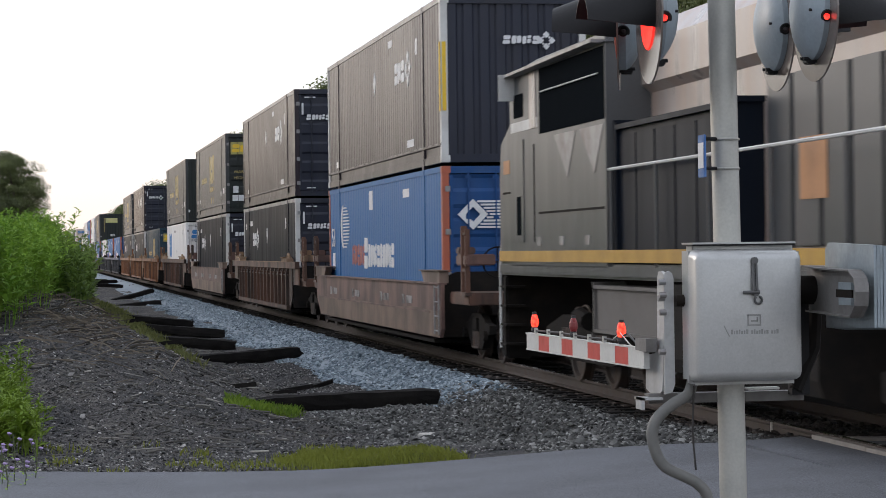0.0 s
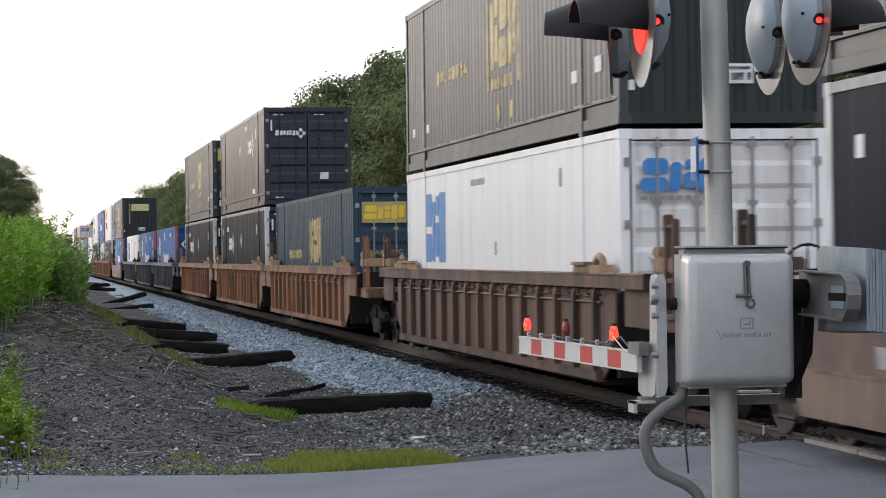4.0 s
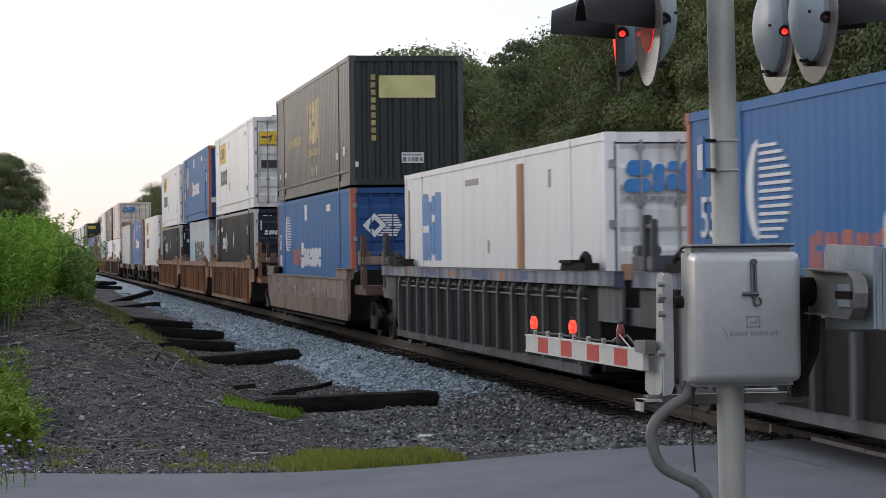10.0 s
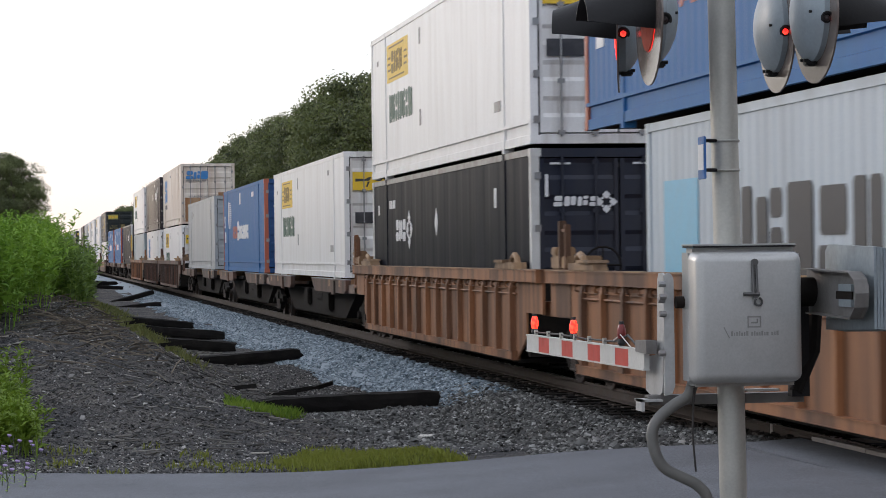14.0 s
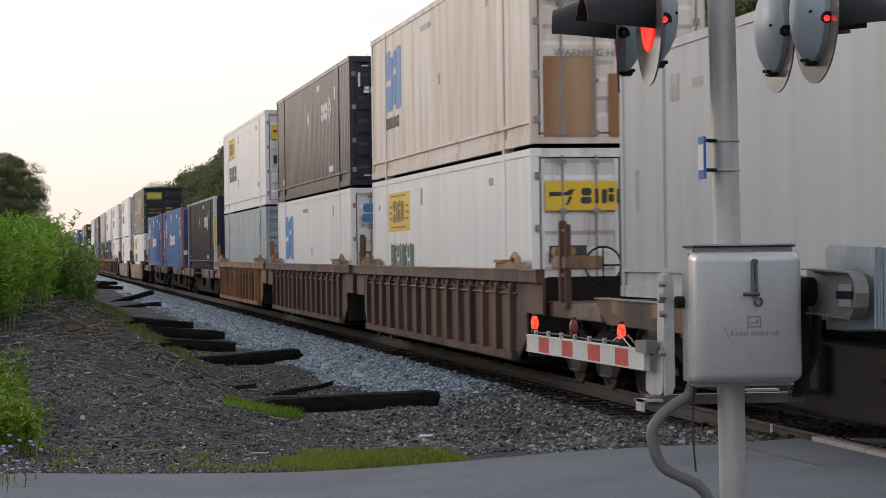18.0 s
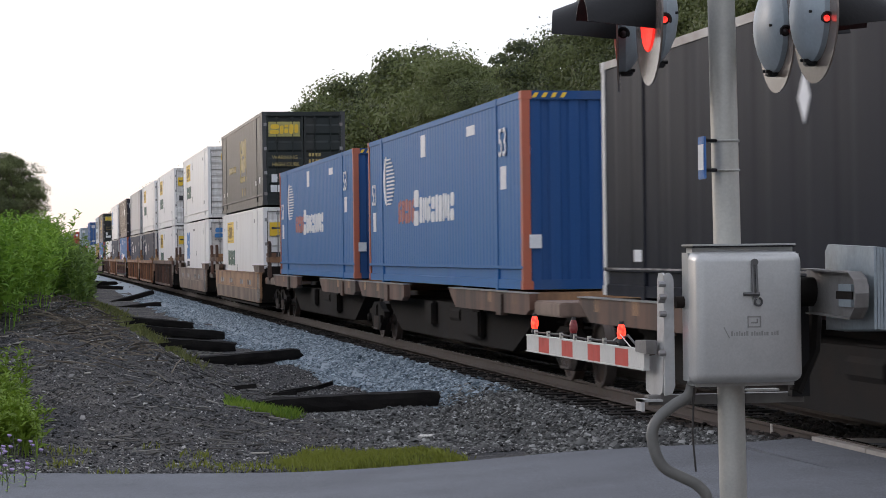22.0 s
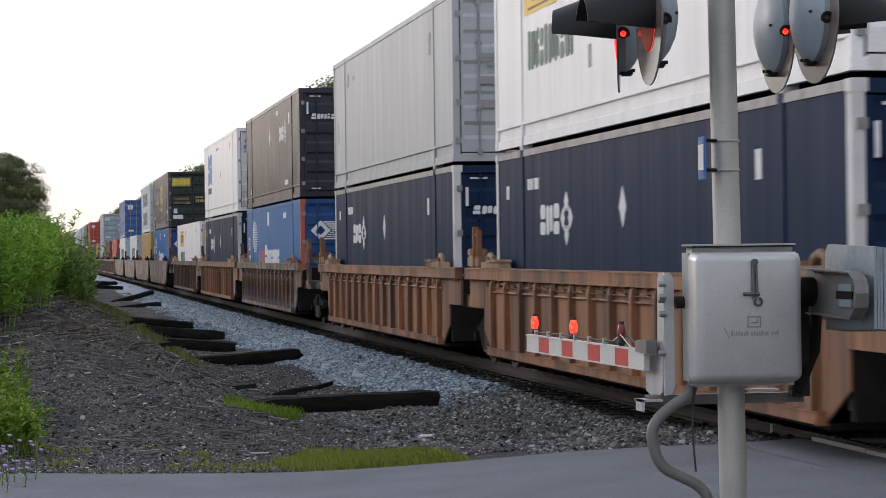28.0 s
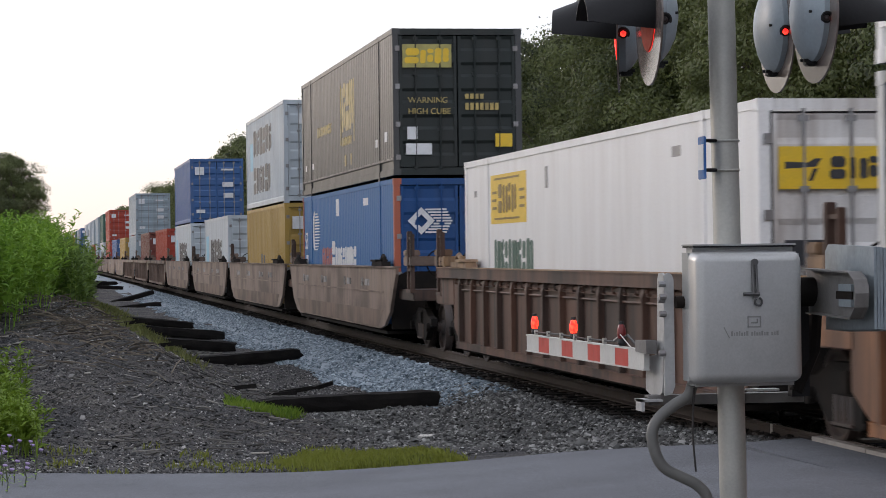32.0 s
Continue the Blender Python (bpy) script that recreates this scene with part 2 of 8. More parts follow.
def sheet(name, verts, faces, mat, smooth=True):
    """One mesh from arrays of vertices and of triangles or quads."""
    verts, faces = np.asarray(verts, np.float32), np.asarray(faces, np.int32)
    me = bpy.data.meshes.new(name)
    k = faces.shape[1]
    me.vertices.add(len(verts))
    me.vertices.foreach_set("co", verts.ravel())
    me.loops.add(faces.size)
    me.loops.foreach_set("vertex_index", faces.ravel())
    me.polygons.add(len(faces))
    me.polygons.foreach_set("loop_start", np.arange(0, faces.size, k, dtype=np.int32))
    me.update(calc_edges=True)
    me.materials.append(mat)
    if smooth:
        me.shade_smooth()
    return me


def writing(text, size, mat):
    """Letters as a flat mesh, lower left at the origin, in the plane x-y."""
    cu = bpy.data.curves.new("letters", "FONT")
    cu.body, cu.size, cu.extrude = text, size, 0.004
    ob = bpy.data.objects.new("letters", cu)
    scene.collection.objects.link(ob)
    bpy.context.view_layer.update()
    me = bpy.data.meshes.new_from_object(ob)
    bpy.data.objects.remove(ob)
    bpy.data.curves.remove(cu)
    me.materials.clear()
    me.materials.append(mat)
    return me

# ------------------------------------------------------------------ ground
TRACK = 8.295           # the track's centre line
RNG = np.random.default_rng(7)


def smooth(a, b, x):
    t = np.clip((np.asarray(x, float) - a) / (b - a), 0, 1)
    return t * t * (3 - 2 * t)


def road_edge(x):
    return 23.95 - 0.29 * np.asarray(x, float)


def road_height(x):
    return -0.288 + 0.268 * smooth(2.0, 6.6, x)


def wobble(x, y, s):
    return (np.sin(x * 1.7 / s + 1.3 * np.sin(y * 0.9 / s)) + np.sin(y * 1.3 / s + 2.1 * np.sin(x * 0.7 / s + 1))) * 0.5


def ground_height(x, y):
    x, y = np.asarray(x, float), np.asarray(y, float)
    far = np.abs(x - TRACK)
    bed = -0.20 - 0.62 * smooth(1.5, 3.1, far)
    base = -0.55 + 0.06 * wobble(x, y, 1.1) + 0.03 * wobble(x + 9, y, 0.35)
    # the bank beside the track, its foot by the road
    ridge = 1.0 - smooth(-0.3, 4.3, x)
    rise = smooth(24.2, 41.0, y) * (1 - 0.25 * smooth(60, 110, y))
    bank = 1.58 * ridge * rise * (1 + 0.07 * wobble(x, y, 1.7))
    left = base + bank
    z = np.where(x < TRACK, np.maximum(left, bed - 0.02), np.maximum(base - 0.1, bed - 0.02))
    # old gravel climbs to the road beside the crossing
    near = 1 - smooth(0.0, 7.0, y - road_edge(x))
    z = z * (1 - near) + near * (road_height(x) - 0.035 + 0.012 * wobble(x, y, 0.3))
    z = np.where(y < road_edge(x) + 0.05, road_height(x) - 0.06, z)
    return z


def earth_material():
    """Dark cinders and grit, browner on the bank, greener away from the track."""
    m = bpy.data.materials.new("cinder_earth")
    m.use_nodes = True
    n, l = m.node_tree.nodes, m.node_tree.links
    p = n["Principled BSDF"]
    tc = n.new("ShaderNodeTexCoord")
    vo = n.new("ShaderNodeTexVoronoi")
    vo.inputs["Scale"].default_value = 48
    no = n.new("ShaderNodeTexNoise")
    no.inputs["Scale"].default_value, no.inputs["Detail"].default_value = 0.55, 8
    gr = n.new("ShaderNodeTexNoise")
    gr.inputs["Scale"].default_value, gr.inputs["Detail"].default_value = 9, 8
    for t in (vo, no, gr):
        l.new(tc.outputs["Object"], t.inputs["Vector"])
    ra = n.new("ShaderNodeValToRGB")
    e = ra.color_ramp.elements
    e[0].position, e[0].color = 0.34, (0.03, 0.031, 0.035, 1)
    e[1].position, e[1].color = 0.66, (0.1, 0.09, 0.08, 1)
    l.new(no.outputs[0], ra.inputs[0])
    pebble = n.new("ShaderNodeMix")
    pebble.data_type, pebble.blend_type = "RGBA", "OVERLAY"
    pebble.inputs[0].default_value = 0.85
    l.new(ra.outputs[0], pebble.inputs[6])
    bw = n.new("ShaderNodeSeparateColor")
    l.new(vo.outputs["Color"], bw.inputs[0])
    cc = n.new("ShaderNodeCombineColor")
    for i in range(3):
        l.new(bw.outputs[0], cc.inputs[i])
    l.new(cc.outputs[0], pebble.inputs[7])
    dust = n.new("ShaderNodeMix")
    dust.data_type = "RGBA"
    dust.inputs[7].default_value = (0.2, 0.185, 0.165, 1)
    rd = n.new("ShaderNodeMapRange")
    rd.inputs["From Min"].default_value, rd.inputs["From Max"].default_value, rd.inputs["To Max"].default_value = 0.52, 0.75, 0.7
    l.new(gr.outputs[0], rd.inputs[0])
    l.new(rd.outputs[0], dust.inputs[0])
    l.new(pebble.outputs[2], dust.inputs[6])
    l.new(dust.outputs[2], p.inputs["Base Color"])
    p.inputs["Roughness"].default_value = 0.95
    bp = n.new("ShaderNodeBump")
    bp.inputs["Strength"].default_value, bp.inputs["Distance"].default_value = 0.9, 0.05
    l.new(gr.outputs[0], bp.inputs["Height"])
    b2 = n.new("ShaderNodeBump")
    b2.inputs["Strength"].default_value, b2.inputs["Distance"].default_value = 0.8, 0.03
    l.new(vo.outputs["Distance"], b2.inputs["Height"])
    l.new(bp.outputs[0], b2.inputs["Normal"])
    l.new(b2.outputs[0], p.inputs["Normal"])
    return m


def grid(xs, ys, height):
    X, Y = np.meshgrid(xs, ys)
    v = np.stack([X, Y, height(X, Y)], -1).reshape(-1, 3)
    i = np.arange(len(ys) - 1)[:, None] * len(xs) + np.arange(len(xs) - 1)[None]
    i = i.ravel()
    return v, np.stack([i, i + 1, i + 1 + len(xs), i + len(xs)], -1)


EARTH = earth_material()
gx = np.concatenate([-np.geomspace(2500, 6, 40), np.arange(-5.8, 12.1, 0.16), np.geomspace(12.4, 2500, 44)])
gy = np.concatenate([np.linspace(-400, 20, 40), np.arange(20.6, 64, 0.22), np.geomspace(64.5, 3500, 150)])
tagged(new("ground", sheet("ground", *grid(gx, gy, ground_height), EARTH)), "dark cinder and gravel ground beside the railway", "ground", kind="structure")

# the road over the crossing
ASPHALT = material("worn_asphalt", (0.138, 0.147, 0.163), 0.88, 0, (0.088, 0.09, 0.1), 0.6, 0.9, 75, 0.6, speck=1.1)
rx = np.concatenate([np.linspace(-300, -8, 24), np.arange(-7.5, 6.61, 0.25)])
rows = np.linspace(0, 1, 40)
RX, RT = np.meshgrid(rx, rows)
RY = road_edge(RX) - 12.3 + 12.3 * RT + np.where(RT > 0.99, 0.05 * wobble(RX, RX, 0.4), 0)
RZ = road_height(RX) + 0.05 * np.sin(np.pi * RT) - 0.005
rv = np.stack([RX, RY, RZ], -1).reshape(-1, 3)
ri = (np.arange(len(rows) - 1)[:, None] * len(rx) + np.arange(len(rx) - 1)[None]).ravel()
tagged(new("road", sheet("road", rv, np.stack([ri, ri + 1, ri + 1 + len(rx), ri + len(rx)], -1), ASPHALT)),
       "grey worn asphalt road leading over the crossing", "road", kind="structure")
deck = Shape()
deck.prism([(6.6, 22.036), (7.38, 22.44), (7.38, 9.5), (6.6, 9.7)], 2, -0.12, -0.015)
for x0, x1 in ((7.72, 8.87), (9.1, 16.0)):
    deck.prism([(x0, 23.95 - 0.29 * x0), (x1, 23.95 - 0.29 * x1), (x1, 11.6 - 0.29 * x1), (x0, 11.6 - 0.29 * x0)], 2, -0.12, -0.015)
tagged(new("crossing_deck", deck.mesh("crossing_deck", ASPHALT)), "asphalt deck panels between and beside the rails", "road", kind="structure")
curb = Shape()
for y0, y1 in ((20.62, 22.12), (18.2, 20.6), (15.7, 18.18), (13.2, 15.68)):
    curb.prism([(7.385, y0), (7.485, y0), (7.485, y1 + 0.02), (7.385, y1)], 2, -0.2, 0.022 + 0.004 * (y0 > 20))
curb.prism([(7.74, 21.9), (7.74, 22.13), (8.86, 21.8), (8.86, 21.57)], 2, -0.2, 0.0)
tagged(new("crossing_timber", curb.mesh("crossing_timber", material("pale_timber", (0.36, 0.32, 0.28), 0.85, 0, (0.16, 0.14, 0.12), 0.5, 5, 40, 0.5))),
       "weathered timber edge of the crossing deck", "road", kind="structure")

# ------------------------------------------------------------------ track
track = tagged(new("track"), "railway track of steel rails on dark timber sleepers", "railway", kind="structure")
RAIL_LIFT = 0.035
for side in (-0.7525, 0.7525):
    x = TRACK + side
    rail = Shape().prism([(x - 0.075, -0.172), (x + 0.075, -0.172), (x + 0.075, -0.16), (x + 0.012, -0.14), (x + 0.012, -0.045), (x + 0.036, -0.035),
                          (x + 0.036, -0.004), (x - 0.036, -0.004), (x - 0.036, -0.035), (x - 0.012, -0.045), (x - 0.012, -0.14), (x - 0.075, -0.16)], 1, -60, 1500)
    part("rail", rail, RAIL_STEEL, track).matrix_basis = pose(0, 0, RAIL_LIFT)
    part("rail_head", Shape().box(x - 0.03, x + 0.03, -60, 1500, -0.004, 0.0), RAIL_TOP, track, "rail head polished by wheels").matrix_basis = pose(0, 0, RAIL_LIFT)
part("rail_mark", Shape().box(TRACK - 0.803, TRACK - 0.788, 23.74, 23.775, -0.13, 0.03), material("white_paint_mark", (0.5, 0.47, 0.42), 0.7), track, "thin white mark on the rail")
sleeper_mesh = Shape().bevel_box(-1.3, 1.3, -0.11, 0.11, -0.18, 0, 0.012).mesh("sleeper", TIE_WOOD)
plate_mesh = Shape().box(-0.1, 0.1, -0.09, 0.09, -0.002, 0.014).mesh("tie_plate", RAIL_STEEL)
y, rest = 23.0, Shape()
while y < 420:
    if y < 100:
        o = part("sleeper", sleeper_mesh, None, track)
        o.matrix_basis = pose(TRACK + RNG.normal(0, 0.03), y, -0.185 + RNG.normal(0, 0.006), 0, 0, RNG.normal(0, 0.5))
        for s in (-0.7525,) if y < 60 else ():
            part("tie_plate", plate_mesh, None, track).matrix_basis = pose(TRACK + s, y, -0.184)
    else:
        rest.box(TRACK - 1.3, TRACK + 1.3, y - 0.11, y + 0.11, -0.36, -0.185)
    y += 0.53
tagged(part("far_sleepers", rest, TIE_WOOD, track), kind="stuff")


def stones(name, count, place, size, mat, label, flat=0.75):
    """Broken stones scattered by place(count) -> x, y; one mesh of small irregular blocks."""
    x, y = place(count)
    z = ground_height(x, y)
    v0 = np.array([(1, 0, 0), (-1, 0, 0), (0, 1, 0), (0, -1, 0), (0, 0, 1), (0, 0, -1), (0.75, 0.7, 0.5), (-0.7, -0.75, 0.55)])
    f0 = np.array([(0, 6, 4), (6, 2, 4), (2, 1, 4), (1, 7, 4), (7, 3, 4), (3, 0, 4), (0, 2, 6), (1, 3, 7)])
    n = len(x)
    jit = RNG.uniform(0.6, 1.3, (n, 8, 1)) * v0[None]
    a = RNG.uniform(0, 6.283, n)
    b = RNG.uniform(-0.9, 0.9, n)
    ca, sa, cb, sb = np.cos(a)[:, None], np.sin(a)[:, None], np.cos(b)[:, None], np.sin(b)[:, None]
    px, py, pz = jit[..., 0], jit[..., 1], jit[..., 2] * flat
    py, pz = py * cb - pz * sb, py * sb + pz * cb
    px, py = px * ca - py * sa, px * sa + py * ca
    s = (size * RNG.lognormal(0, 0.35, n))[:, None]
    V = np.stack([px * s + x[:, None], py * s + y[:, None], pz * s + z[:, None] + s * 0.25], -1).reshape(-1, 3)
    Fc = (f0[None] + np.arange(n)[:, None, None] * 8).reshape(-1, 3)
    return tagged(new(name, sheet(name, V, Fc, mat, False)), label, "gravel", kind="stuff")


def stone_material(name, a, b, skew=0.5):
    """Stones of shades between a and b, one by one; skew: how far along the scale the middle shade lies."""
    m = bpy.data.materials.new(name)
    m.use_nodes = True
    n, l = m.node_tree.nodes, m.node_tree.links
    p = n["Principled BSDF"]
    g = n.new("ShaderNodeNewGeometry")
    r = n.new("ShaderNodeValToRGB")
    r.color_ramp.elements[0].color, r.color_ramp.elements[1].color = (*a, 1), (*b, 1)
    if skew != 0.5:
        half = r.color_ramp.elements.new(0.85)
        half.color = (*[p0 + (p1 - p0) * skew for p0, p1 in zip(a, b)], 1)
    l.new(g.outputs["Random Per Island"], r.inputs[0])
    tc, no = n.new("ShaderNodeTexCoord"), n.new("ShaderNodeTexNoise")
    no.inputs["Scale"].default_value = 35
    l.new(tc.outputs["Object"], no.inputs["Vector"])
    mx = n.new("ShaderNodeMix")
    mx.data_type, mx.blend_type = "RGBA", "MULTIPLY"
    mx.inputs[0].default_value = 0.5
    l.new(r.outputs[0], mx.inputs[6])
    l.new(no.outputs[0], mx.inputs[7])
    l.new(mx.outputs[2], p.inputs["Base Color"])
    p.inputs["Roughness"].default_value = 0.9
    return m


BALLAST = stone_material("new_ballast", (0.085, 0.13, 0.165), (0.6, 0.7, 0.77), 0.62)
OLD_BALLAST = stone_material("old_ballast", (0.014, 0.0142, 0.014), (0.5, 0.5, 0.475), 0.38)
BED_STONE = stone_material("grimy_bed_stone", (0.016, 0.013, 0.0115), (0.085, 0.067, 0.056))
GRIT = stone_material("dark_grit", (0.02, 0.021, 0.024), (0.6, 0.58, 0.55), 0.24)


def shoulder(n):
    t = RNG.uniform(0, 1, n)
    y = 34 + 110 * t ** 1.7
    lo = 5.55 - 0.35 * smooth(36, 60, y) + 0.25 * wobble(y, y * 0.3, 1.4)
    x = lo + (7.02 - lo) * RNG.uniform(0, 1, n)
    keep = (y > 37.0 - 1.0 * (x - 5.2) + 1.2 * RNG.normal(0, 0.5, n)) | (x > 7.3)
    return x[keep], y[keep]


def crossing_gravel(n):
    y = 22.2 + 16.5 * RNG.uniform(0, 1, n) ** 1.2
    x = RNG.uniform(3.9, 7.2, n)
    keep = (y > road_edge(x) + 0.03) & (y < 41 - 1.6 * (x - 4)) & (x > 4.9 - 0.9 * smooth(24, 27, y) + 0.4 * wobble(y, x, 0.8))
    return x[keep], y[keep]


def bed_stones(n):
    y = 22.5 + 75 * RNG.uniform(0, 1, n) ** 1.5
    return RNG.uniform(7.0, 9.6, n), y


def bank_grit(n):
    y = 23.6 + 27 * RNG.uniform(0, 1, n) ** 1.2
    x = RNG.uniform(-1.2, 5.7, n)
    keep = y > road_edge(x) + 0.02
    return x[keep], y[keep]


stones("ballast_shoulder", 72000, shoulder, 0.0235, BALLAST, "pale blue-grey crushed stone ballast on the shoulder")
stones("crossing_gravel", 52000, crossing_gravel, 0.0195, OLD_BALLAST, "grey-brown old gravel beside the crossing")
stones("track_gravel", 20000, bed_stones, 0.026, BED_STONE, "dark gravel between the sleepers")
stones("bank_grit", 66000, bank_grit, 0.0138, GRIT, "dark cinders and grit on the bank", 0.6)
pale = material("pale_limestone", (0.55, 0.53, 0.49), 0.9, 0, (0.2, 0.19, 0.17), 0.5, 5, 40, 0.4)
flat_stone = thing("flat_stone", "pale flat stone lying in the gravel", "stone")
part("slab", Shape().prism([(4.8, 30.1), (4.98, 30.0), (5.12, 30.15), (5.08, 30.4), (4.88, 30.38)], 2, -0.65, float(ground_height(4.98, 30.2)) + 0.025), pale, flat_stone)
# far shoulder as a sheet of stone, where single stones can no longer be told apart
FAR_STONE = material("far_ballast", (0.29, 0.345, 0.39), 0.95, 0, (0.17, 0.19, 0.21), 0.6, 3, 24, 1.0)
sy = np.concatenate([np.arange(37.5, 120, 0.6), np.geomspace(121, 1500, 60)])
sx = np.linspace(0, 1, 8)
SX, SY = np.meshgrid(sx, sy)
SXX = 5.75 - 0.35 * smooth(36, 60, SY) + 0.2 * wobble(SY, SY * 0.3, 1.4) + (6.98 - 5.4) * SX
sv = np.stack([SXX, SY, ground_height(SXX, SY) + 0.012], -1).reshape(-1, 3)
si = (np.arange(len(sy) - 1)[:, None] * 8 + np.arange(7)[None]).ravel()
tagged(new("ballast_bed", sheet("ballast_bed", sv, np.stack([si, si + 1, si + 9, si + 8], -1), FAR_STONE)), "pale grey ballast along the track", "gravel", kind="structure")

# ------------------------------------------------------------------ old sleepers thrown beside the track
def worn_timber(seed, length):
    """A squared timber with split, uneven ends and rounded arrises."""
    r = np.random.default_rng(seed)
    n, ring = 13, 12
    v = []
    for i in range(n):
        x = -length / 2 + length * i / (n - 1)
        end = 0.82 if i in (0, n - 1) else 1.0
        for k in range(ring):
            a = 2 * math.pi * (k + 0.5) / ring
            c, q = math.cos(a), math.sin(a)
            g = (abs(c) ** 7 + abs(q) ** 7) ** (-1 / 7)
            v.append((x + (r.normal(0, 0.03) if i in (0, n - 1) else 0), 0.13 * c * g * end + r.normal(0, 0.005), -0.125 + 0.125 * q * g * end + r.normal(0, 0.006)))
    f = [(i * ring + k, i * ring + (k + 1) % ring, (i + 1) * ring + (k + 1) % ring, (i + 1) * ring + k) for i in range(n - 1) for k in range(ring)]
    f += [tuple(range(ring)), tuple(range((n - 1) * ring, n * ring))]
    return Shape().add(v, f).mesh("timber", TIE_WOOD)


TIMBERS = [worn_timber(5 + k, 2.6) for k in range(3)]
LONG_TIMBER = worn_timber(3, 2.8)
# middle of the upper face, turn, lean, tip
TIES = [(4.62, 35.5, -0.26, 10.0, -1.0, 4), (4.43, 51.5, -0.27, 18.0, -3.0, 3), (4.25, 52.1, -0.46, 26.0, 0.0, 0), (3.5, 58.0, -0.17, 6.0, 4.5, 5), (3.3, 59.6, -0.30, 0.0, 5.0, 0),
        (3.78, 65.0, -0.11, 2.0, 5.0, -4), (3.5, 66.2, -0.32, -8.0, 4.0, 0), (3.63, 76.0, -0.13, -3.0, 6.0, 6), (3.3, 73.5, -0.3, 4.0, 6.0, 0), (4.47, 111.5, -0.4, 8.0, -5.5, 3),
        (4.1, 113.0, -0.52, 0.0, -2.0, 0), (5.0, 127.5, -0.25, 20.0, -13.0, 4), (4.77, 167.5, -0.15, 0.0, 4.0, 0), (4.38, 168.0, 0.1, 10.0, 0.0, 3), (3.9, 176.0, 0.1, -5.0, 1.0, 0)]
for i, (x, y, z, turn, lean, tip) in enumerate(TIES):
    t = thing("old_sleeper", "blackened creosoted old railway sleeper lying discarded", "railway sleeper", "discarded sleepers", pose(x, y, z, tip, lean, turn))
    part("timber", LONG_TIMBER if i == 0 else TIMBERS[i % 3], None, t)
    for ex in (-1, 1):
        part("end_plate", Shape().box(ex * 1.3 - 0.004, ex * 1.3 + 0.004, -0.06, 0.06, -0.17, -0.08), RAIL_STEEL, t)
# dead stalks, twigs and chips strewn over the bank
n = 5200
x, y = RNG.uniform(-2.6, 4.3, n), 26.5 + 42 * RNG.uniform(0, 1, n) ** 0.75
keep = (x < 3.2 + 0.02 * y) & (y > road_edge(x) + 1.0)
x, y = x[keep], y[keep]
n = len(x)
l, a, w = 0.042 * np.minimum(RNG.lognormal(0, 0.8, n), 4.5), RNG.normal(0, 0.6, n), RNG.uniform(0.005, 0.016, n)
z = ground_height(x, y) + 0.012
ex, ey = np.cos(a) * l, np.sin(a) * l
z0, z1 = ground_height(x - ex, y - ey) + 0.012, ground_height(x + ex, y + ey) + RNG.uniform(0.005, 0.05, n)
wx, wy = -np.sin(a) * w, np.cos(a) * w
V = np.stack([np.stack(q, -1) for q in ((x - ex - wx, y - ey - wy, z0), (x - ex + wx, y - ey + wy, z0), (x - ex, y - ey, z0 + 1.6 * w),
                                        (x + ex - wx, y + ey - wy, z1), (x + ex + wx, y + ey + wy, z1), (x + ex, y + ey, z1 + 1.6 * w))], 1).reshape(-1, 3)
q = (np.array([(0, 3, 5, 2), (1, 2, 5, 4), (0, 1, 4, 3)])[None] + np.arange(n)[:, None, None] * 6).reshape(-1, 4)
tagged(new("bank_litter", sheet("bank_litter", V, q, stone_material("dead_litter", (0.03, 0.027, 0.024), (0.5, 0.47, 0.42), 0.35), False)), "dead stalks, twigs and wood chips strewn over the bank", "litter", kind="stuff")
# broken splinters of timber by the foot of the bank
for x, y, l, turn in ((4.75, 41.0, 1.1, 50), (4.3, 40.2, 0.6, 20), (2.2, 43.5, 1.4, -30), (3.1, 38.2, 0.7, -35), (1.6, 47.0, 1.2, -25), (3.9, 39.0, 0.5, -20)):
    h = float(ground_height(x, y))
    t = thing("timber_splinter", "dark broken splinter of sleeper timber", "timber", "broken timber", pose(x, y, h - 0.01, 0, -6, turn))
    part("wood", Shape().prism([(-l / 2, -0.05), (l / 2, -0.02), (l / 2 + 0.08, 0.03), (-l / 2 + 0.05, 0.06)], 2, 0, 0.07), TIE_WOOD, t)

# ------------------------------------------------------------------ weeds, grass and dry stalks
WEED = leafy("weed_leaves", (0.075, 0.18, 0.016), (0.26, 0.43, 0.055), 0.42)
DULL_WEED = leafy("dull_weed_leaves", (0.05, 0.105, 0.017), (0.18, 0.28, 0.05), 0.38)
DULL_GRASS = leafy("dull_grass", (0.05, 0.075, 0.016), (0.17, 0.18, 0.055), 0.25)
GRASS = leafy("bright_grass", (0.06, 0.135, 0.01), (0.2, 0.3, 0.032), 0.32)
SHRUB = leafy("shrub_leaves", (0.028, 0.052, 0.015), (0.1, 0.145, 0.04), 0.3)
TWIG = stone_material("dry_twigs", (0.035, 0.028, 0.022), (0.3, 0.25, 0.19))


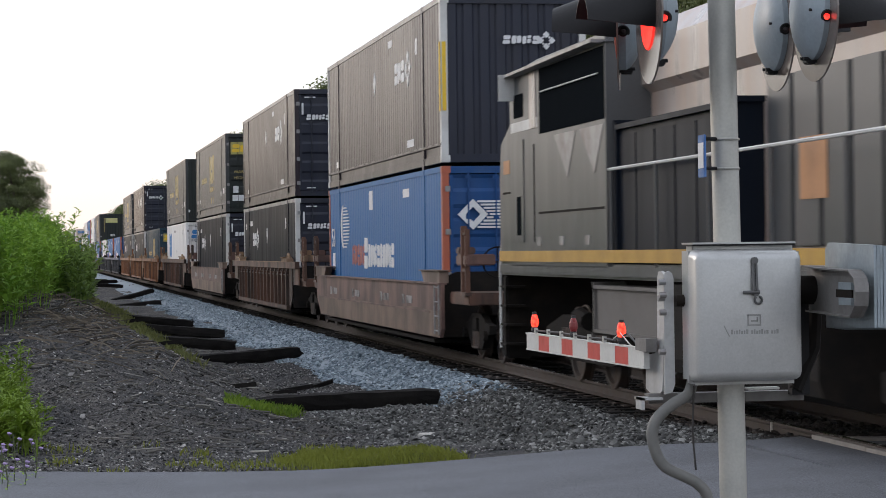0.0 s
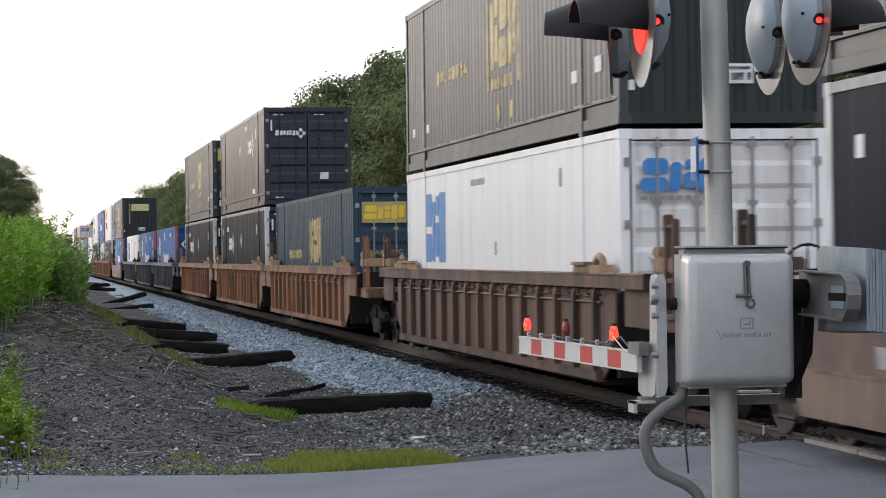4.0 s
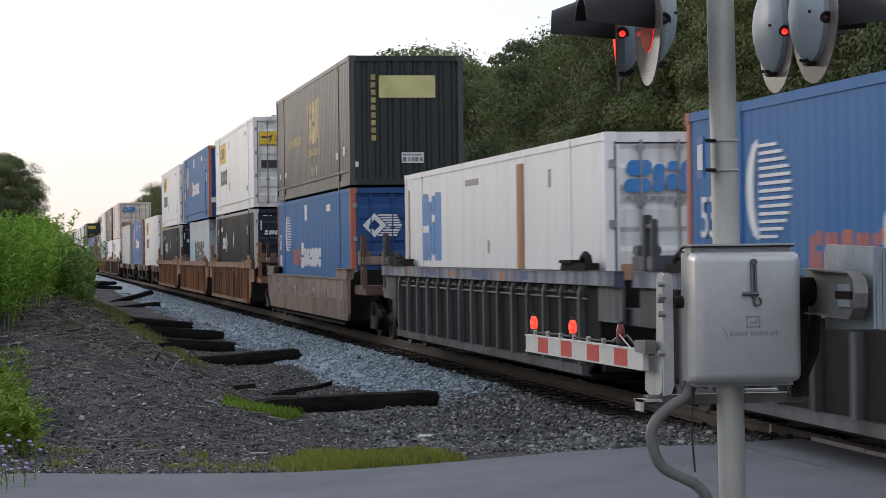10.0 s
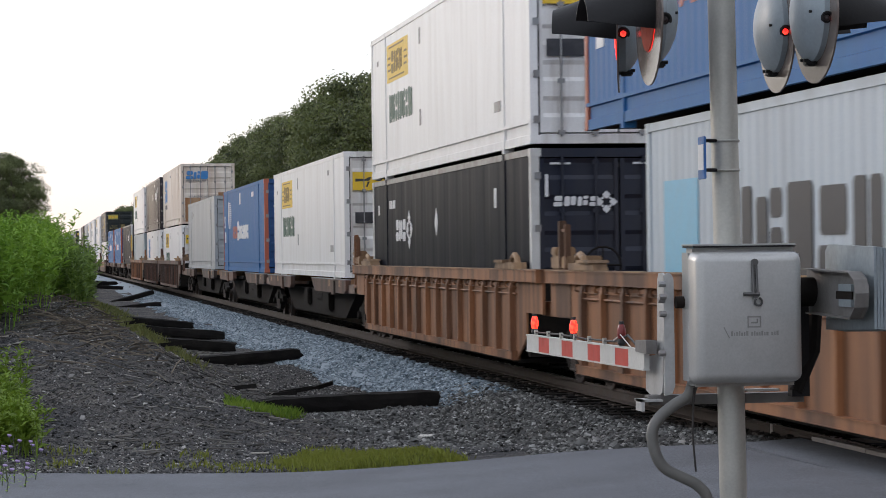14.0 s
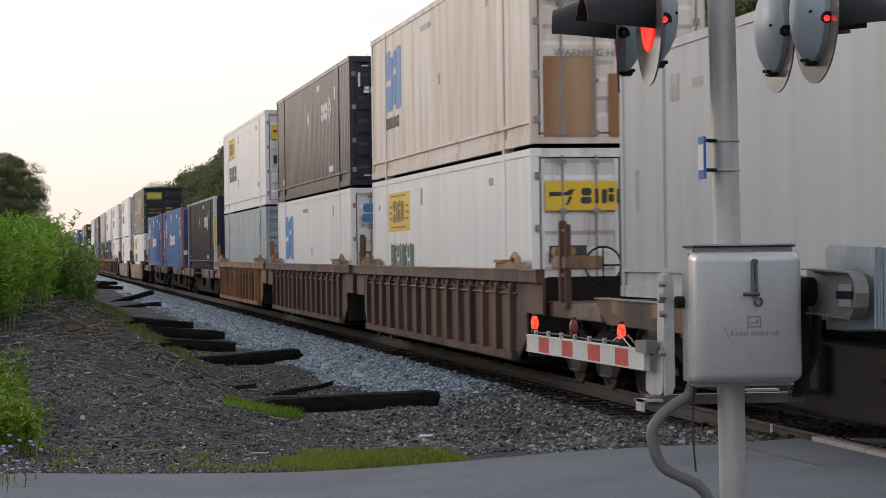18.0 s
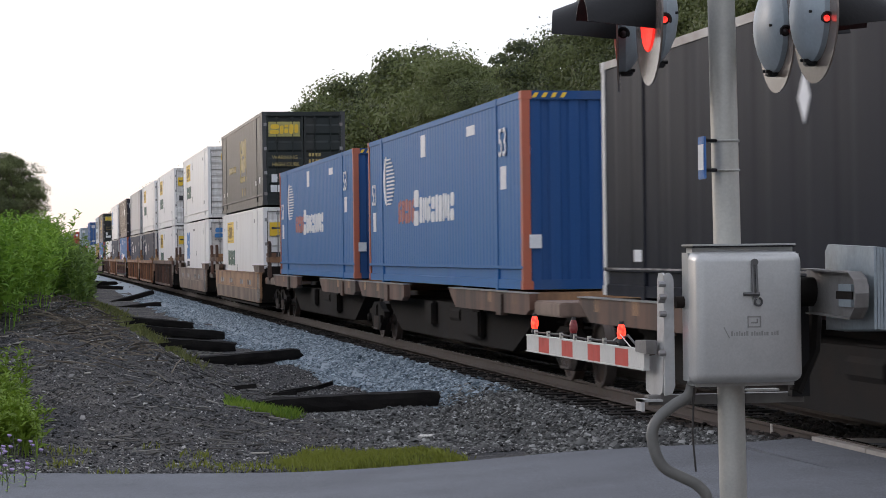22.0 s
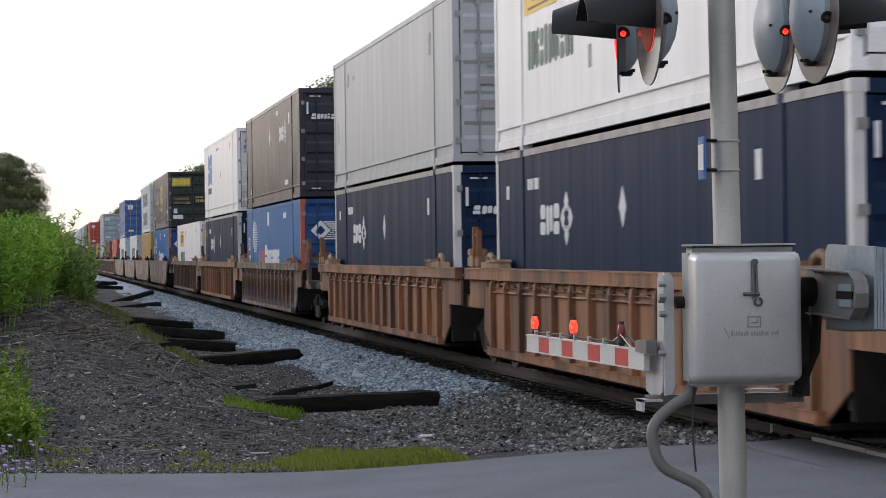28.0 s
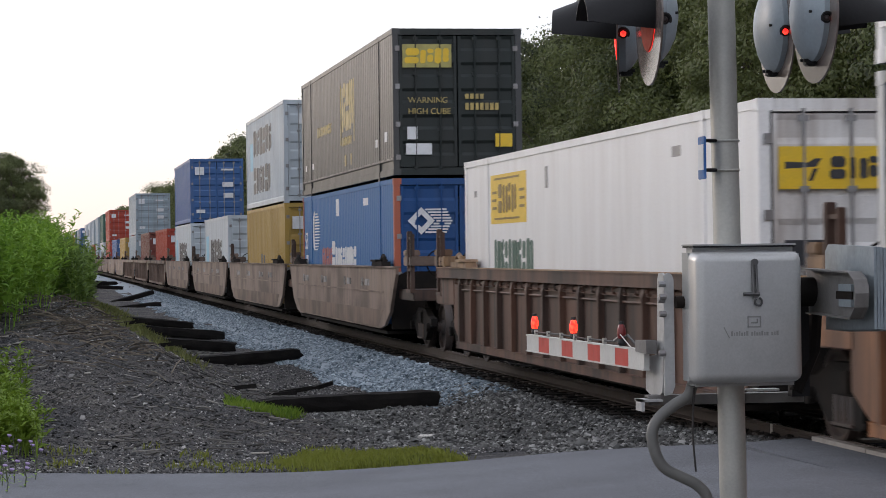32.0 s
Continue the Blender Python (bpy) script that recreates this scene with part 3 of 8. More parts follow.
def weeds(name, x, y, tall, mat, label, leaves=26, leaf=0.12, spread=0.16):
    """Upright leafy stalks: pointed leaves set all the way up each stem."""
    n = len(x)
    z = ground_height(x, y)
    h = tall * RNG.uniform(0.65, 1.15, n)
    lean = RNG.normal(0, 0.14, (n, 2))
    t = np.sqrt(RNG.uniform(0.03, 1, (n, leaves)))
    ang = RNG.uniform(0, 6.283, (n, leaves))
    up = RNG.uniform(0.1, 0.9, (n, leaves))
    ln = leaf * RNG.uniform(0.6, 1.5, (n, leaves)) * (1.35 - 0.75 * t)
    bx = x[:, None] + lean[:, :1] * t * h[:, None] + spread * RNG.normal(0, 0.35, (n, leaves)) * (1 - t * 0.6)
    by = y[:, None] + lean[:, 1:] * t * h[:, None] + spread * RNG.normal(0, 0.35, (n, leaves)) * (1 - t * 0.6)
    bz = z[:, None] + t * h[:, None]
    dx, dy = np.cos(ang) * ln, np.sin(ang) * ln
    wx, wy = -np.sin(ang) * ln * 0.2, np.cos(ang) * ln * 0.2
    dz = ln * up
    P0 = np.stack([bx, by, bz], -1)
    P1 = np.stack([bx + dx * 0.5 + wx, by + dy * 0.5 + wy, bz + dz * 0.75], -1)
    P2 = np.stack([bx + dx, by + dy, bz + dz * 0.8], -1)
    P3 = np.stack([bx + dx * 0.5 - wx, by + dy * 0.5 - wy, bz + dz * 0.65], -1)
    V = np.stack([P0, P1, P2, P3], 2).reshape(-1, 3)
    q = np.arange(n * leaves)[:, None] * 4 + np.arange(4)[None]
    # the stems
    sw = 0.006
    S = np.stack([np.stack([x - sw, y, z], -1), np.stack([x + sw, y, z], -1),
                  np.stack([x + lean[:, 0] * h + sw / 2, y + lean[:, 1] * h, z + h], -1), np.stack([x + lean[:, 0] * h - sw / 2, y + lean[:, 1] * h, z + h], -1)], 1).reshape(-1, 3)
    q2 = len(V) + np.arange(n)[:, None] * 4 + np.arange(4)[None]
    return tagged(new(name, sheet(name, np.concatenate([V, S]), np.concatenate([q, q2]), mat, False)), label, "plants", kind="stuff")


def blades(name, x, y, tall, mat, label, width=0.006):
    n = len(x)
    z = ground_height(x, y)
    h = tall * RNG.uniform(0.4, 1.2, n)
    a = RNG.uniform(0, 6.283, n)
    bend = RNG.uniform(0.1, 0.7, n) * h
    w = width * RNG.uniform(0.6, 1.4, n)
    ca, sa = np.cos(a), np.sin(a)
    V = np.stack([np.stack([x - sa * w, y + ca * w, z - 0.01], -1), np.stack([x + sa * w, y - ca * w, z - 0.01], -1),
                  np.stack([x + ca * bend * 0.3 + sa * w * 0.7, y + sa * bend * 0.3 - ca * w * 0.7, z + h * 0.6], -1),
                  np.stack([x + ca * bend, y + sa * bend, z + h], -1)], 1).reshape(-1, 3)
    q = np.arange(n)[:, None] * 4 + np.arange(4)[None]
    return tagged(new(name, sheet(name, V, q, mat, False)), label, "grass", kind="stuff")


def scatter(n, x0, x1, y0, y1, keep=lambda x, y: np.ones(len(x), bool)):
    x, y = RNG.uniform(x0, x1, n), RNG.uniform(y0, y1, n)
    k = keep(x, y)
    return x[k], y[k]


wx, wy = scatter(2300, -3.0, 1.5, 36.3, 58, lambda x, y: x < -0.1 + 0.032 * (y - 36) + 0.25 * wobble(x, y, 0.9))
weeds("bank_weeds", wx, wy, 1.42, WEED, "tall bright green weeds on top of the bank", 56, 0.135, 0.2)
wx, wy = scatter(700, -0.2, 1.4, 42, 60, lambda x, y: (x < 0.0205 * y + 0.1 * wobble(x, y, 0.8)) & (x > -0.2 + 0.032 * (y - 36)) & (y > 46 + 6 * (x < 0.5)))
weeds("ridge_weeds", wx, wy, 1.2, DULL_WEED, "dull green weeds at the end of the bank", 44, 0.13, 0.25)
wx, wy = scatter(1300, -3, 2.4, 58, 120, lambda x, y: x < 1.2 + 0.008 * (y - 58) + 0.35 * wobble(x, y, 2))
weeds("far_weeds", wx, wy, 1.4, DULL_WEED, "tall green weeds along the bank", 26, 0.22, 0.3)
wx, wy = scatter(420, 0.9, 2.4, 58, 105, lambda x, y: (x < 0.0215 * y) & (x > 0.9))
weeds("bank_shrubs", wx, wy, 1.2, SHRUB, "darker green shrubs at the end of the bank", 44, 0.16, 0.4)
wx, wy = scatter(420, -1.4, 0.12, 26.6, 31.5, lambda x, y: x < -0.1 + 0.2 * wobble(y, x, 0.6))
weeds("near_weeds", wx, wy, 0.55, GRASS, "bright green weeds at the foot of the bank", 26, 0.11, 0.1)
VERGE = leafy("verge_blades", (0.06, 0.085, 0.012), (0.21, 0.235, 0.035), 0.3)
gx_, gy_ = scatter(30000, 1.9, 4.15, 22.6, 31.0, lambda x, y: (y > road_edge(x) + 0.08) & (y < road_edge(x) + 0.9 + 4.8 * np.exp(-((x - 3.35) / 0.6) ** 2) * smooth(1.9, 2.6, x) + 1.6 * np.exp(-((x - 4.15) / 0.2) ** 2) + 0.4 * wobble(x, y, 0.3))
                   & (RNG.uniform(0, 1, len(x)) < (0.06 + 0.94 * smooth(2.0, 3.1, x)) * (1 - 0.8 * smooth(1.2, 5.0, y - road_edge(x))) * (0.25 + 0.75 * smooth(-0.6, 0.3, wobble(x, y, 0.35)))))
blades("verge_clump", gx_, gy_, 0.075, VERGE, "dense yellowish green grass clump beside the road")
gx_, gy_ = scatter(9000, 1.7, 4.25, 23.0, 27.5, lambda x, y: (y > road_edge(x) + 0.12) & (y < road_edge(x) + 1.6 + 1.3 * np.sin((x - 1.6) * 1.05) + 0.35 * wobble(x, y, 0.35)) & (RNG.uniform(0, 1, len(x)) < (0.12 + 0.88 * smooth(2.2, 3.0, x) * (1 - smooth(3.6, 4.25, x))) * (0.35 + 0.65 * smooth(-0.5, 0.4, wobble(x, y, 0.4)))))
blades("verge_grass", gx_, gy_, 0.07, VERGE, "short bright green grass along the road's edge")
gx_, gy_ = scatter(2600, 2.6, 3.8, 32.5, 35.2, lambda x, y: ((x - 3.15) / 0.55) ** 2 + ((y - 33.8) / 1.1) ** 2 < 1 + 0.3 * wobble(x, y, 0.3))
blades("grass_patch", gx_, gy_, 0.13, GRASS, "small patch of bright green grass in the gravel")
gx_, gy_ = scatter(1500, 0.1, 1.9, 23.5, 27.5, lambda x, y: (y > road_edge(x) + 0.1) & (wobble(x * 2, y * 2, 0.7) > 0.45))
blades("sparse_grass", gx_, gy_, 0.08, VERGE, "sparse tufts of grass on the cinders")
gx_, gy_ = scatter(6500, 0.6, 4.2, 42, 95, lambda x, y: (x > 1.2 + 0.01 * (y - 42)) & (x < 3.0 + 0.5 * wobble(x, y, 1.5)))
edge_y = 44 + 62 * RNG.uniform(0, 1, 5200) ** 1.3
edge_x = 2.62 + 0.55 * np.sin(edge_y * 0.09) * 0.3 + 0.006 * (edge_y - 43) + RNG.normal(0, 0.28, 5200)
blades("ridge_grass", edge_x, edge_y, 0.15, DULL_GRASS, "bright green grass along the edge of the bank", 0.012)
gx2, gy2 = scatter(900, 0.7, 1.6, 50, 72, lambda x, y: x < 0.0205 * y)
weeds("ridge_shrubs", gx2[:160], gy2[:160], 0.8, SHRUB, "low dark shrubs where the bank ends", 40, 0.14, 0.4)
blades("bank_grass", gx_, gy_, 0.18, DULL_GRASS, "dull green grass on the bank's flank", 0.01)
wx, wy = scatter(2300, 11.3, 16, 62, 190)
weeds("far_side_brush", wx, wy, 0.8, SHRUB, "dark low brush beyond the track", 24, 0.2, 0.4)
# cut stalks heaped on the bank
heap_v = Shape()
for _ in range(210):
    cx, cy = RNG.normal(0.7, 0.5), RNG.normal(37.6, 2.2)
    a, ln = RNG.uniform(0, 6.283), RNG.uniform(0.25, 0.75)
    z0 = float(ground_height(cx, cy))
    p = Vector((cx, cy, z0 + RNG.uniform(0.02, 0.16)))
    d = Vector((math.cos(a) * ln / 2, math.sin(a) * ln / 2, RNG.uniform(-0.1, 0.1)))
    heap_v.tube([p - d, p + Vector((0, 0, RNG.uniform(0, 0.04))), p + d], RNG.uniform(0.004, 0.012) * (1.7 if _ % 5 == 0 else 1), 4)
tagged(new("brush_heap", heap_v.mesh("brush_heap", TWIG)), "heap of dry pale cut stalks on the bank", "brushwood", kind="stuff")

# thistles in flower near the road
VIOLET = material("violet_petals", (0.33, 0.24, 0.45), 0.8, 0, (0.5, 0.42, 0.55), 0.5, 20, 60, 0)
DULL_STALK = material("dull_stalk", (0.1, 0.12, 0.06), 0.85)
for px, py, hh in ((-0.33, 22.6, 0.42), (-0.22, 22.9, 0.5), (-0.36, 23.3, 0.34), (-0.12, 22.4, 0.3), (-0.28, 21.9, 0.3), (-0.02, 23.2, 0.42)):
    fl = thing("thistle", "thin weed stalk with pale violet flower heads", "flower", "violet flowers by the road", pose(px, py, float(road_height(px)) - 0.05))
    part("stalk", Shape().tube([(0, 0, 0), (0.02, 0, hh * 0.5), (0.0, 0.02, hh)], 0.005, 5), DULL_STALK, fl)
    for k in range(3):
        ang = k * 2.1 + px * 9
        tip = (0.06 * math.cos(ang), 0.06 * math.sin(ang), hh * (0.8 + 0.1 * k))
        part("stalk", Shape().tube([(0.01, 0, hh * 0.55), tip], 0.003, 4), DULL_STALK, fl)
        part("flower_head", Shape().lathe([(-0.014, 0.004), (-0.006, 0.014), (0.006, 0.024), (0.012, 0.02), (0.015, 0.008)], tip, (0.2, -0.2, 1), 9), VIOLET, fl, "pale violet flower head")
    lf = Shape()
    for k in range(9):
        a, zz = k * 2.4, hh * (0.1 + 0.07 * k)
        lf.add([(0, 0, zz), (0.05 * math.cos(a) - 0.012 * math.sin(a), 0.05 * math.sin(a) + 0.012 * math.cos(a), zz + 0.02), (0.1 * math.cos(a), 0.1 * math.sin(a), zz + 0.01),
                (0.05 * math.cos(a) + 0.012 * math.sin(a), 0.05 * math.sin(a) - 0.012 * math.cos(a), zz + 0.02)], [(0, 1, 2, 3)])
    part("leaves", lf, WEED, fl)

# ------------------------------------------------------------------ trees
LEAVES = leafy("tree_leaves", (0.011, 0.023, 0.011), (0.13, 0.155, 0.05), 0.28)
BARK = material("tree_bark", (0.07, 0.055, 0.042), 0.9, 0, (0.03, 0.025, 0.02), 0.6, 6, 25, 0.7)


def tree_meshes(seed, height, wide, clumps, leaves, leaf=1.0):
    """A trunk with limbs, and a ragged crown of leaf clumps with gaps."""
    r = np.random.default_rng(seed)
    trunk = Shape().tube([(0, 0, -0.3), (0.1, 0.05, height * 0.3), (-0.1, 0.1, height * 0.6), (0.1, 0, height * 0.85)], 0.24, 8, 0.05)
    cents = []
    for k in range(clumps):
        t = r.uniform(0.12, 1.0)
        rad = wide * (0.35 + 0.65 * math.sin(math.pi * min(1, t * 0.8 + 0.12)) ** 0.7) * math.sqrt(r.uniform(0.15, 1)) * (1.1 - 0.45 * t)
        a = r.uniform(0, 6.283)
        rad *= 1 + 0.25 * math.sin(3 * a + seed) + 0.15 * math.sin(5 * a + 2 * seed)
        cents.append((rad * math.cos(a), rad * math.sin(a), height * (t * 0.94 + 0.04)))
    for k in range(0, clumps, max(1, clumps // 12)):
        c = cents[k]
        b = min(height * 0.8, c[2] * 0.75)
        trunk.tube([(0, 0, b * 0.9), (c[0] * 0.5, c[1] * 0.5, b + (c[2] - b) * 0.6), c], 0.08, 5, 0.02)
    C = np.repeat(np.array(cents), leaves, 0)
    n = len(C)
    size = np.repeat(r.uniform(0.55, 1.6, clumps) * min(1.0, wide / 3.2), leaves)
    out = r.normal(0, 1, (n, 3))
    out[:, 2] = np.where(r.uniform(0, 1, n) < 0.72, np.abs(out[:, 2]), out[:, 2])
    out /= np.linalg.norm(out, axis=1)[:, None]
    P = C + out * (np.array([1.0, 1.0, 0.75]) * (size * (0.62 + 0.46 * r.uniform(0, 1, n) ** 0.8 + np.where(r.uniform(0, 1, n) < 0.08, r.uniform(0, 0.4, n), 0)))[:, None])
    face = out + r.normal(0, 0.45, (n, 3))
    d1 = np.cross(face, r.normal(0, 1, (n, 3)))
    d1 /= np.linalg.norm(d1, axis=1)[:, None]
    d2 = np.cross(face, d1)
    d2 /= np.linalg.norm(d2, axis=1)[:, None]
    s = leaf * r.uniform(0.09, 0.19, n)[:, None]
    V = np.stack([P - d1 * s, P + d2 * s * 0.6, P + d1 * s, P - d2 * s * 0.6], 1).reshape(-1, 3)
    q = np.arange(n)[:, None] * 4 + np.arange(4)[None]
    return trunk.mesh("trunk", BARK), sheet("crown", V, q, LEAVES, False)


FORMS = ((3, 12.5, 3.5, 70), (11, 14.0, 3.8, 80), (23, 11.0, 3.8, 66), (31, 13.2, 3.1, 66))
FIRST = []
for leaves, leaf in ((1000, 0.42), (300, 0.68)):
    for form in FORMS:
        tr, cr = tree_meshes(*form, leaves, leaf)
        t = thing("tree", "broad dark green leafy tree in a dense wood behind the track", "tree", "wood beyond the track", pose(0, 0, -0.7))
        part("trunk", tr, None, t)
        part("crown", cr, None, t)
        FIRST.append(t)
NEAR, FIRST = FIRST[:4], FIRST[4:]
spots = []
y = 44.0
while y < 900:
    step = 5.2 if y < 260 else 5.2 + (y - 260) * 0.03
    spots.append((20.5 + 1.2 * (1 - smooth(92, 104, y)) + RNG.normal(0, 0.5), y + RNG.normal(0, 1.0), 1.0))
    if y < 330:
        spots.append((26.0 + RNG.normal(0, 1.2), y + 2.6 + RNG.normal(0, 1), 1.1 if y < 92 else 0.98))
    y += step
TALL = (12.5, 14.0, 11.0, 13.2)


def skyline(y):
    """Height of the wood along the line."""
    return float(np.interp(y, (50, 91, 97, 104, 116, 130, 140, 160, 183, 248, 291, 400, 900), (13.3, 12.2, 11.1, 10.1, 12.2, 13.6, 13.3, 13.1, 13.3, 13.3, 12.4, 13.2, 13.2)))


used = set()
for x, y, s in spots:
    k = int(RNG.integers(4))
    kind = (NEAR if y < 112 else FIRST)[k]
    m = pose(x, y, -0.75, 0, 0, RNG.uniform(0, 360)) @ Matrix.Scale(skyline(y) * s * RNG.uniform(0.93, 1.03) / TALL[k], 4)
    o = copy_thing(kind, Matrix.Identity(4)) if kind in used else kind
    used.add(kind)
    o.matrix_basis = m
# low brush at the foot of the wood
BUSHES = [tree_meshes(41, 4.2, 2.4, 60, 60), tree_meshes(47, 3.4, 2.6, 60, 60)]
y = 40.0
i = 0
while y < 330:
    b = thing("bush", "dark green bush at the foot of the wood", "bush", "brush beyond the track", pose(16.6 + RNG.normal(0, 0.6), y, -0.85, 0, 0, RNG.uniform(0, 360)))
    part("stem", BUSHES[i % 2][0], None, b)
    part("crown", BUSHES[i % 2][1], None, b)
    y += 4.4 + y * 0.01
    i += 1
# trees on the near side, far up the line
for i, (x, y, s) in enumerate(((-1.25, 150, 0.68), (-3.9, 151, 0.7), (-1.15, 148, 0.56), (-1.6, 146, 0.44), (-6.2, 149, 0.7), (-0.6, 163, 0.42), (-8.0, 150, 0.7), (-3.2, 172, 0.55), (0.2, 215, 0.36), (1.2, 260, 0.42), (-1.5, 255, 0.5), (2.4, 330, 0.5), (0.4, 340, 0.62), (-4, 330, 0.8), (3.0, 450, 0.7))):
    o = copy_thing(NEAR[(0, 2, 1, 3, 2)[i]] if i < 5 else FIRST[i % 4], Matrix.Identity(4))
    o.matrix_basis = pose(x, y, -0.4, 0, 0, 40 * i) @ Matrix.Scale(s, 4)
    tagged(o, "dark green tree standing beside the line", "tree", "trees on the near side")
for x, y in ((-1.2, 118), (-2.6, 122), (-0.2, 130), (-3.8, 119), (0.4, 150), (0.9, 185), (1.4, 215), (1.9, 240), (2.2, 280)):
    b = thing("bush", "dark green bush on the bank", "bush", "bushes on the bank", pose(x, y, 0.3, 0, 0, RNG.uniform(0, 360)) @ Matrix.Scale(0.62, 4))
    part("stem", BUSHES[0][0], None, b)
    part("crown", BUSHES[0][1], None, b)
# unseen trees beside the camera's field of view, added to darken reflections in the train's sides
for i in range(46):
    x, y = -9.0 - RNG.uniform(0, 26), 14 + RNG.uniform(0, 150)
    if x > -0.055 * y - 5:
        x -= 9
    o = copy_thing(FIRST[int(RNG.integers(4))], Matrix.Identity(4))
    o.matrix_basis = pose(x, y, -0.4, 0, 0, RNG.uniform(0, 360)) @ Matrix.Scale(RNG.uniform(0.5, 0.72), 4)
    tagged(o, "dark green tree standing beside the line", "tree", "trees on the near side")

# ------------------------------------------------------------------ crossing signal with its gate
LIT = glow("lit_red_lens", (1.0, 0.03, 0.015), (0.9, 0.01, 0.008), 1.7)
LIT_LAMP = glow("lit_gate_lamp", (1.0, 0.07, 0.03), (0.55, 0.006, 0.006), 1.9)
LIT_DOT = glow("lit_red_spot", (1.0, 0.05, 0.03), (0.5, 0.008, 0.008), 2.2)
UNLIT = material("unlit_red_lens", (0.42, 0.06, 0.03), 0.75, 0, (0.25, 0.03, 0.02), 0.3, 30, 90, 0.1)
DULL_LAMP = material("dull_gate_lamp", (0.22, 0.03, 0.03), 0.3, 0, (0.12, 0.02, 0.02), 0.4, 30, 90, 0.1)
DARK_SPOT = material("dark_spot", (0.03, 0.02, 0.022), 0.4)
RED_BAND = material("red_reflective_band", (0.5, 0.045, 0.03), 0.5, 0, (0.3, 0.04, 0.03), 0.4, 8, 50, 0.05)
WHITE_BAND = material("white_reflective_band", (0.56, 0.56, 0.53), 0.5, 0, (0.5, 0.48, 0.45), 0.4, 8, 50, 0.05)
signal = thing("crossing_signal", "galvanised crossing signal mast with hooded red lamps and gate machine", "railway signal")
part("mast", Shape().tube([(3.008, 10.04, -0.4), (2.953, 10.04, 3.9)], 0.0595, 24), STEEL_GREY, signal, "galvanised steel pipe mast", True)
part("crossarm", Shape().tube([(2.965, 9.6, 3.12), (2.965, 10.5, 3.12)], 0.035, 12), STEEL_GREY, signal, "", True)
# black discs: the sky they mirror is put partly into this paler brown
DISC = material("sky_tinted_disc", (0.17, 0.14, 0.125), 0.2, 0, (0.24, 0.2, 0.18), 0.4, 6, 90, 0.01, gloss_var=0.05, spec=1.0)
GALV_BLUE = material("bluish_galvanised_steel", (0.3, 0.35, 0.38), 0.5, 0.3, (0.2, 0.22, 0.22), 0.7, 9, 60, 0.08)
GALV_DULL = material("dull_galvanised_steel", (0.17, 0.163, 0.155), 0.65, 0.0, (0.09, 0.08, 0.072), 0.7, 9, 60, 0.08)
GALV_LIGHT = material("mottled_galvanised_steel", (0.47, 0.475, 0.47), 0.45, 0.3, (0.34, 0.34, 0.33), 0.7, 11, 60, 0.06)
CAST_EDGE = material("worn_cast_relief", (0.3, 0.3, 0.29), 0.5, 0.35, (0.2, 0.2, 0.19), 0.6, 20, 60, 0.05)
FITTING = material("dark_steel_fitting", (0.12, 0.12, 0.12), 0.5, 0.5, (0.05, 0.045, 0.04), 0.5, 10, 60, 0.1)
BLINK_VANES = []      # added two-sided red vanes that imitate blinking: (part, is it of the first pair)


def half_ball(r, side):
    """Half of a small ball, the half towards side (a sign along x)."""
    return Shape().lathe([(0.0, r), (r * 0.5 * side, r * 0.87), (r * 0.87 * side, r * 0.5), (r * side, 0.0005)], (0, 0, 0), (1, 0, 0), 12)


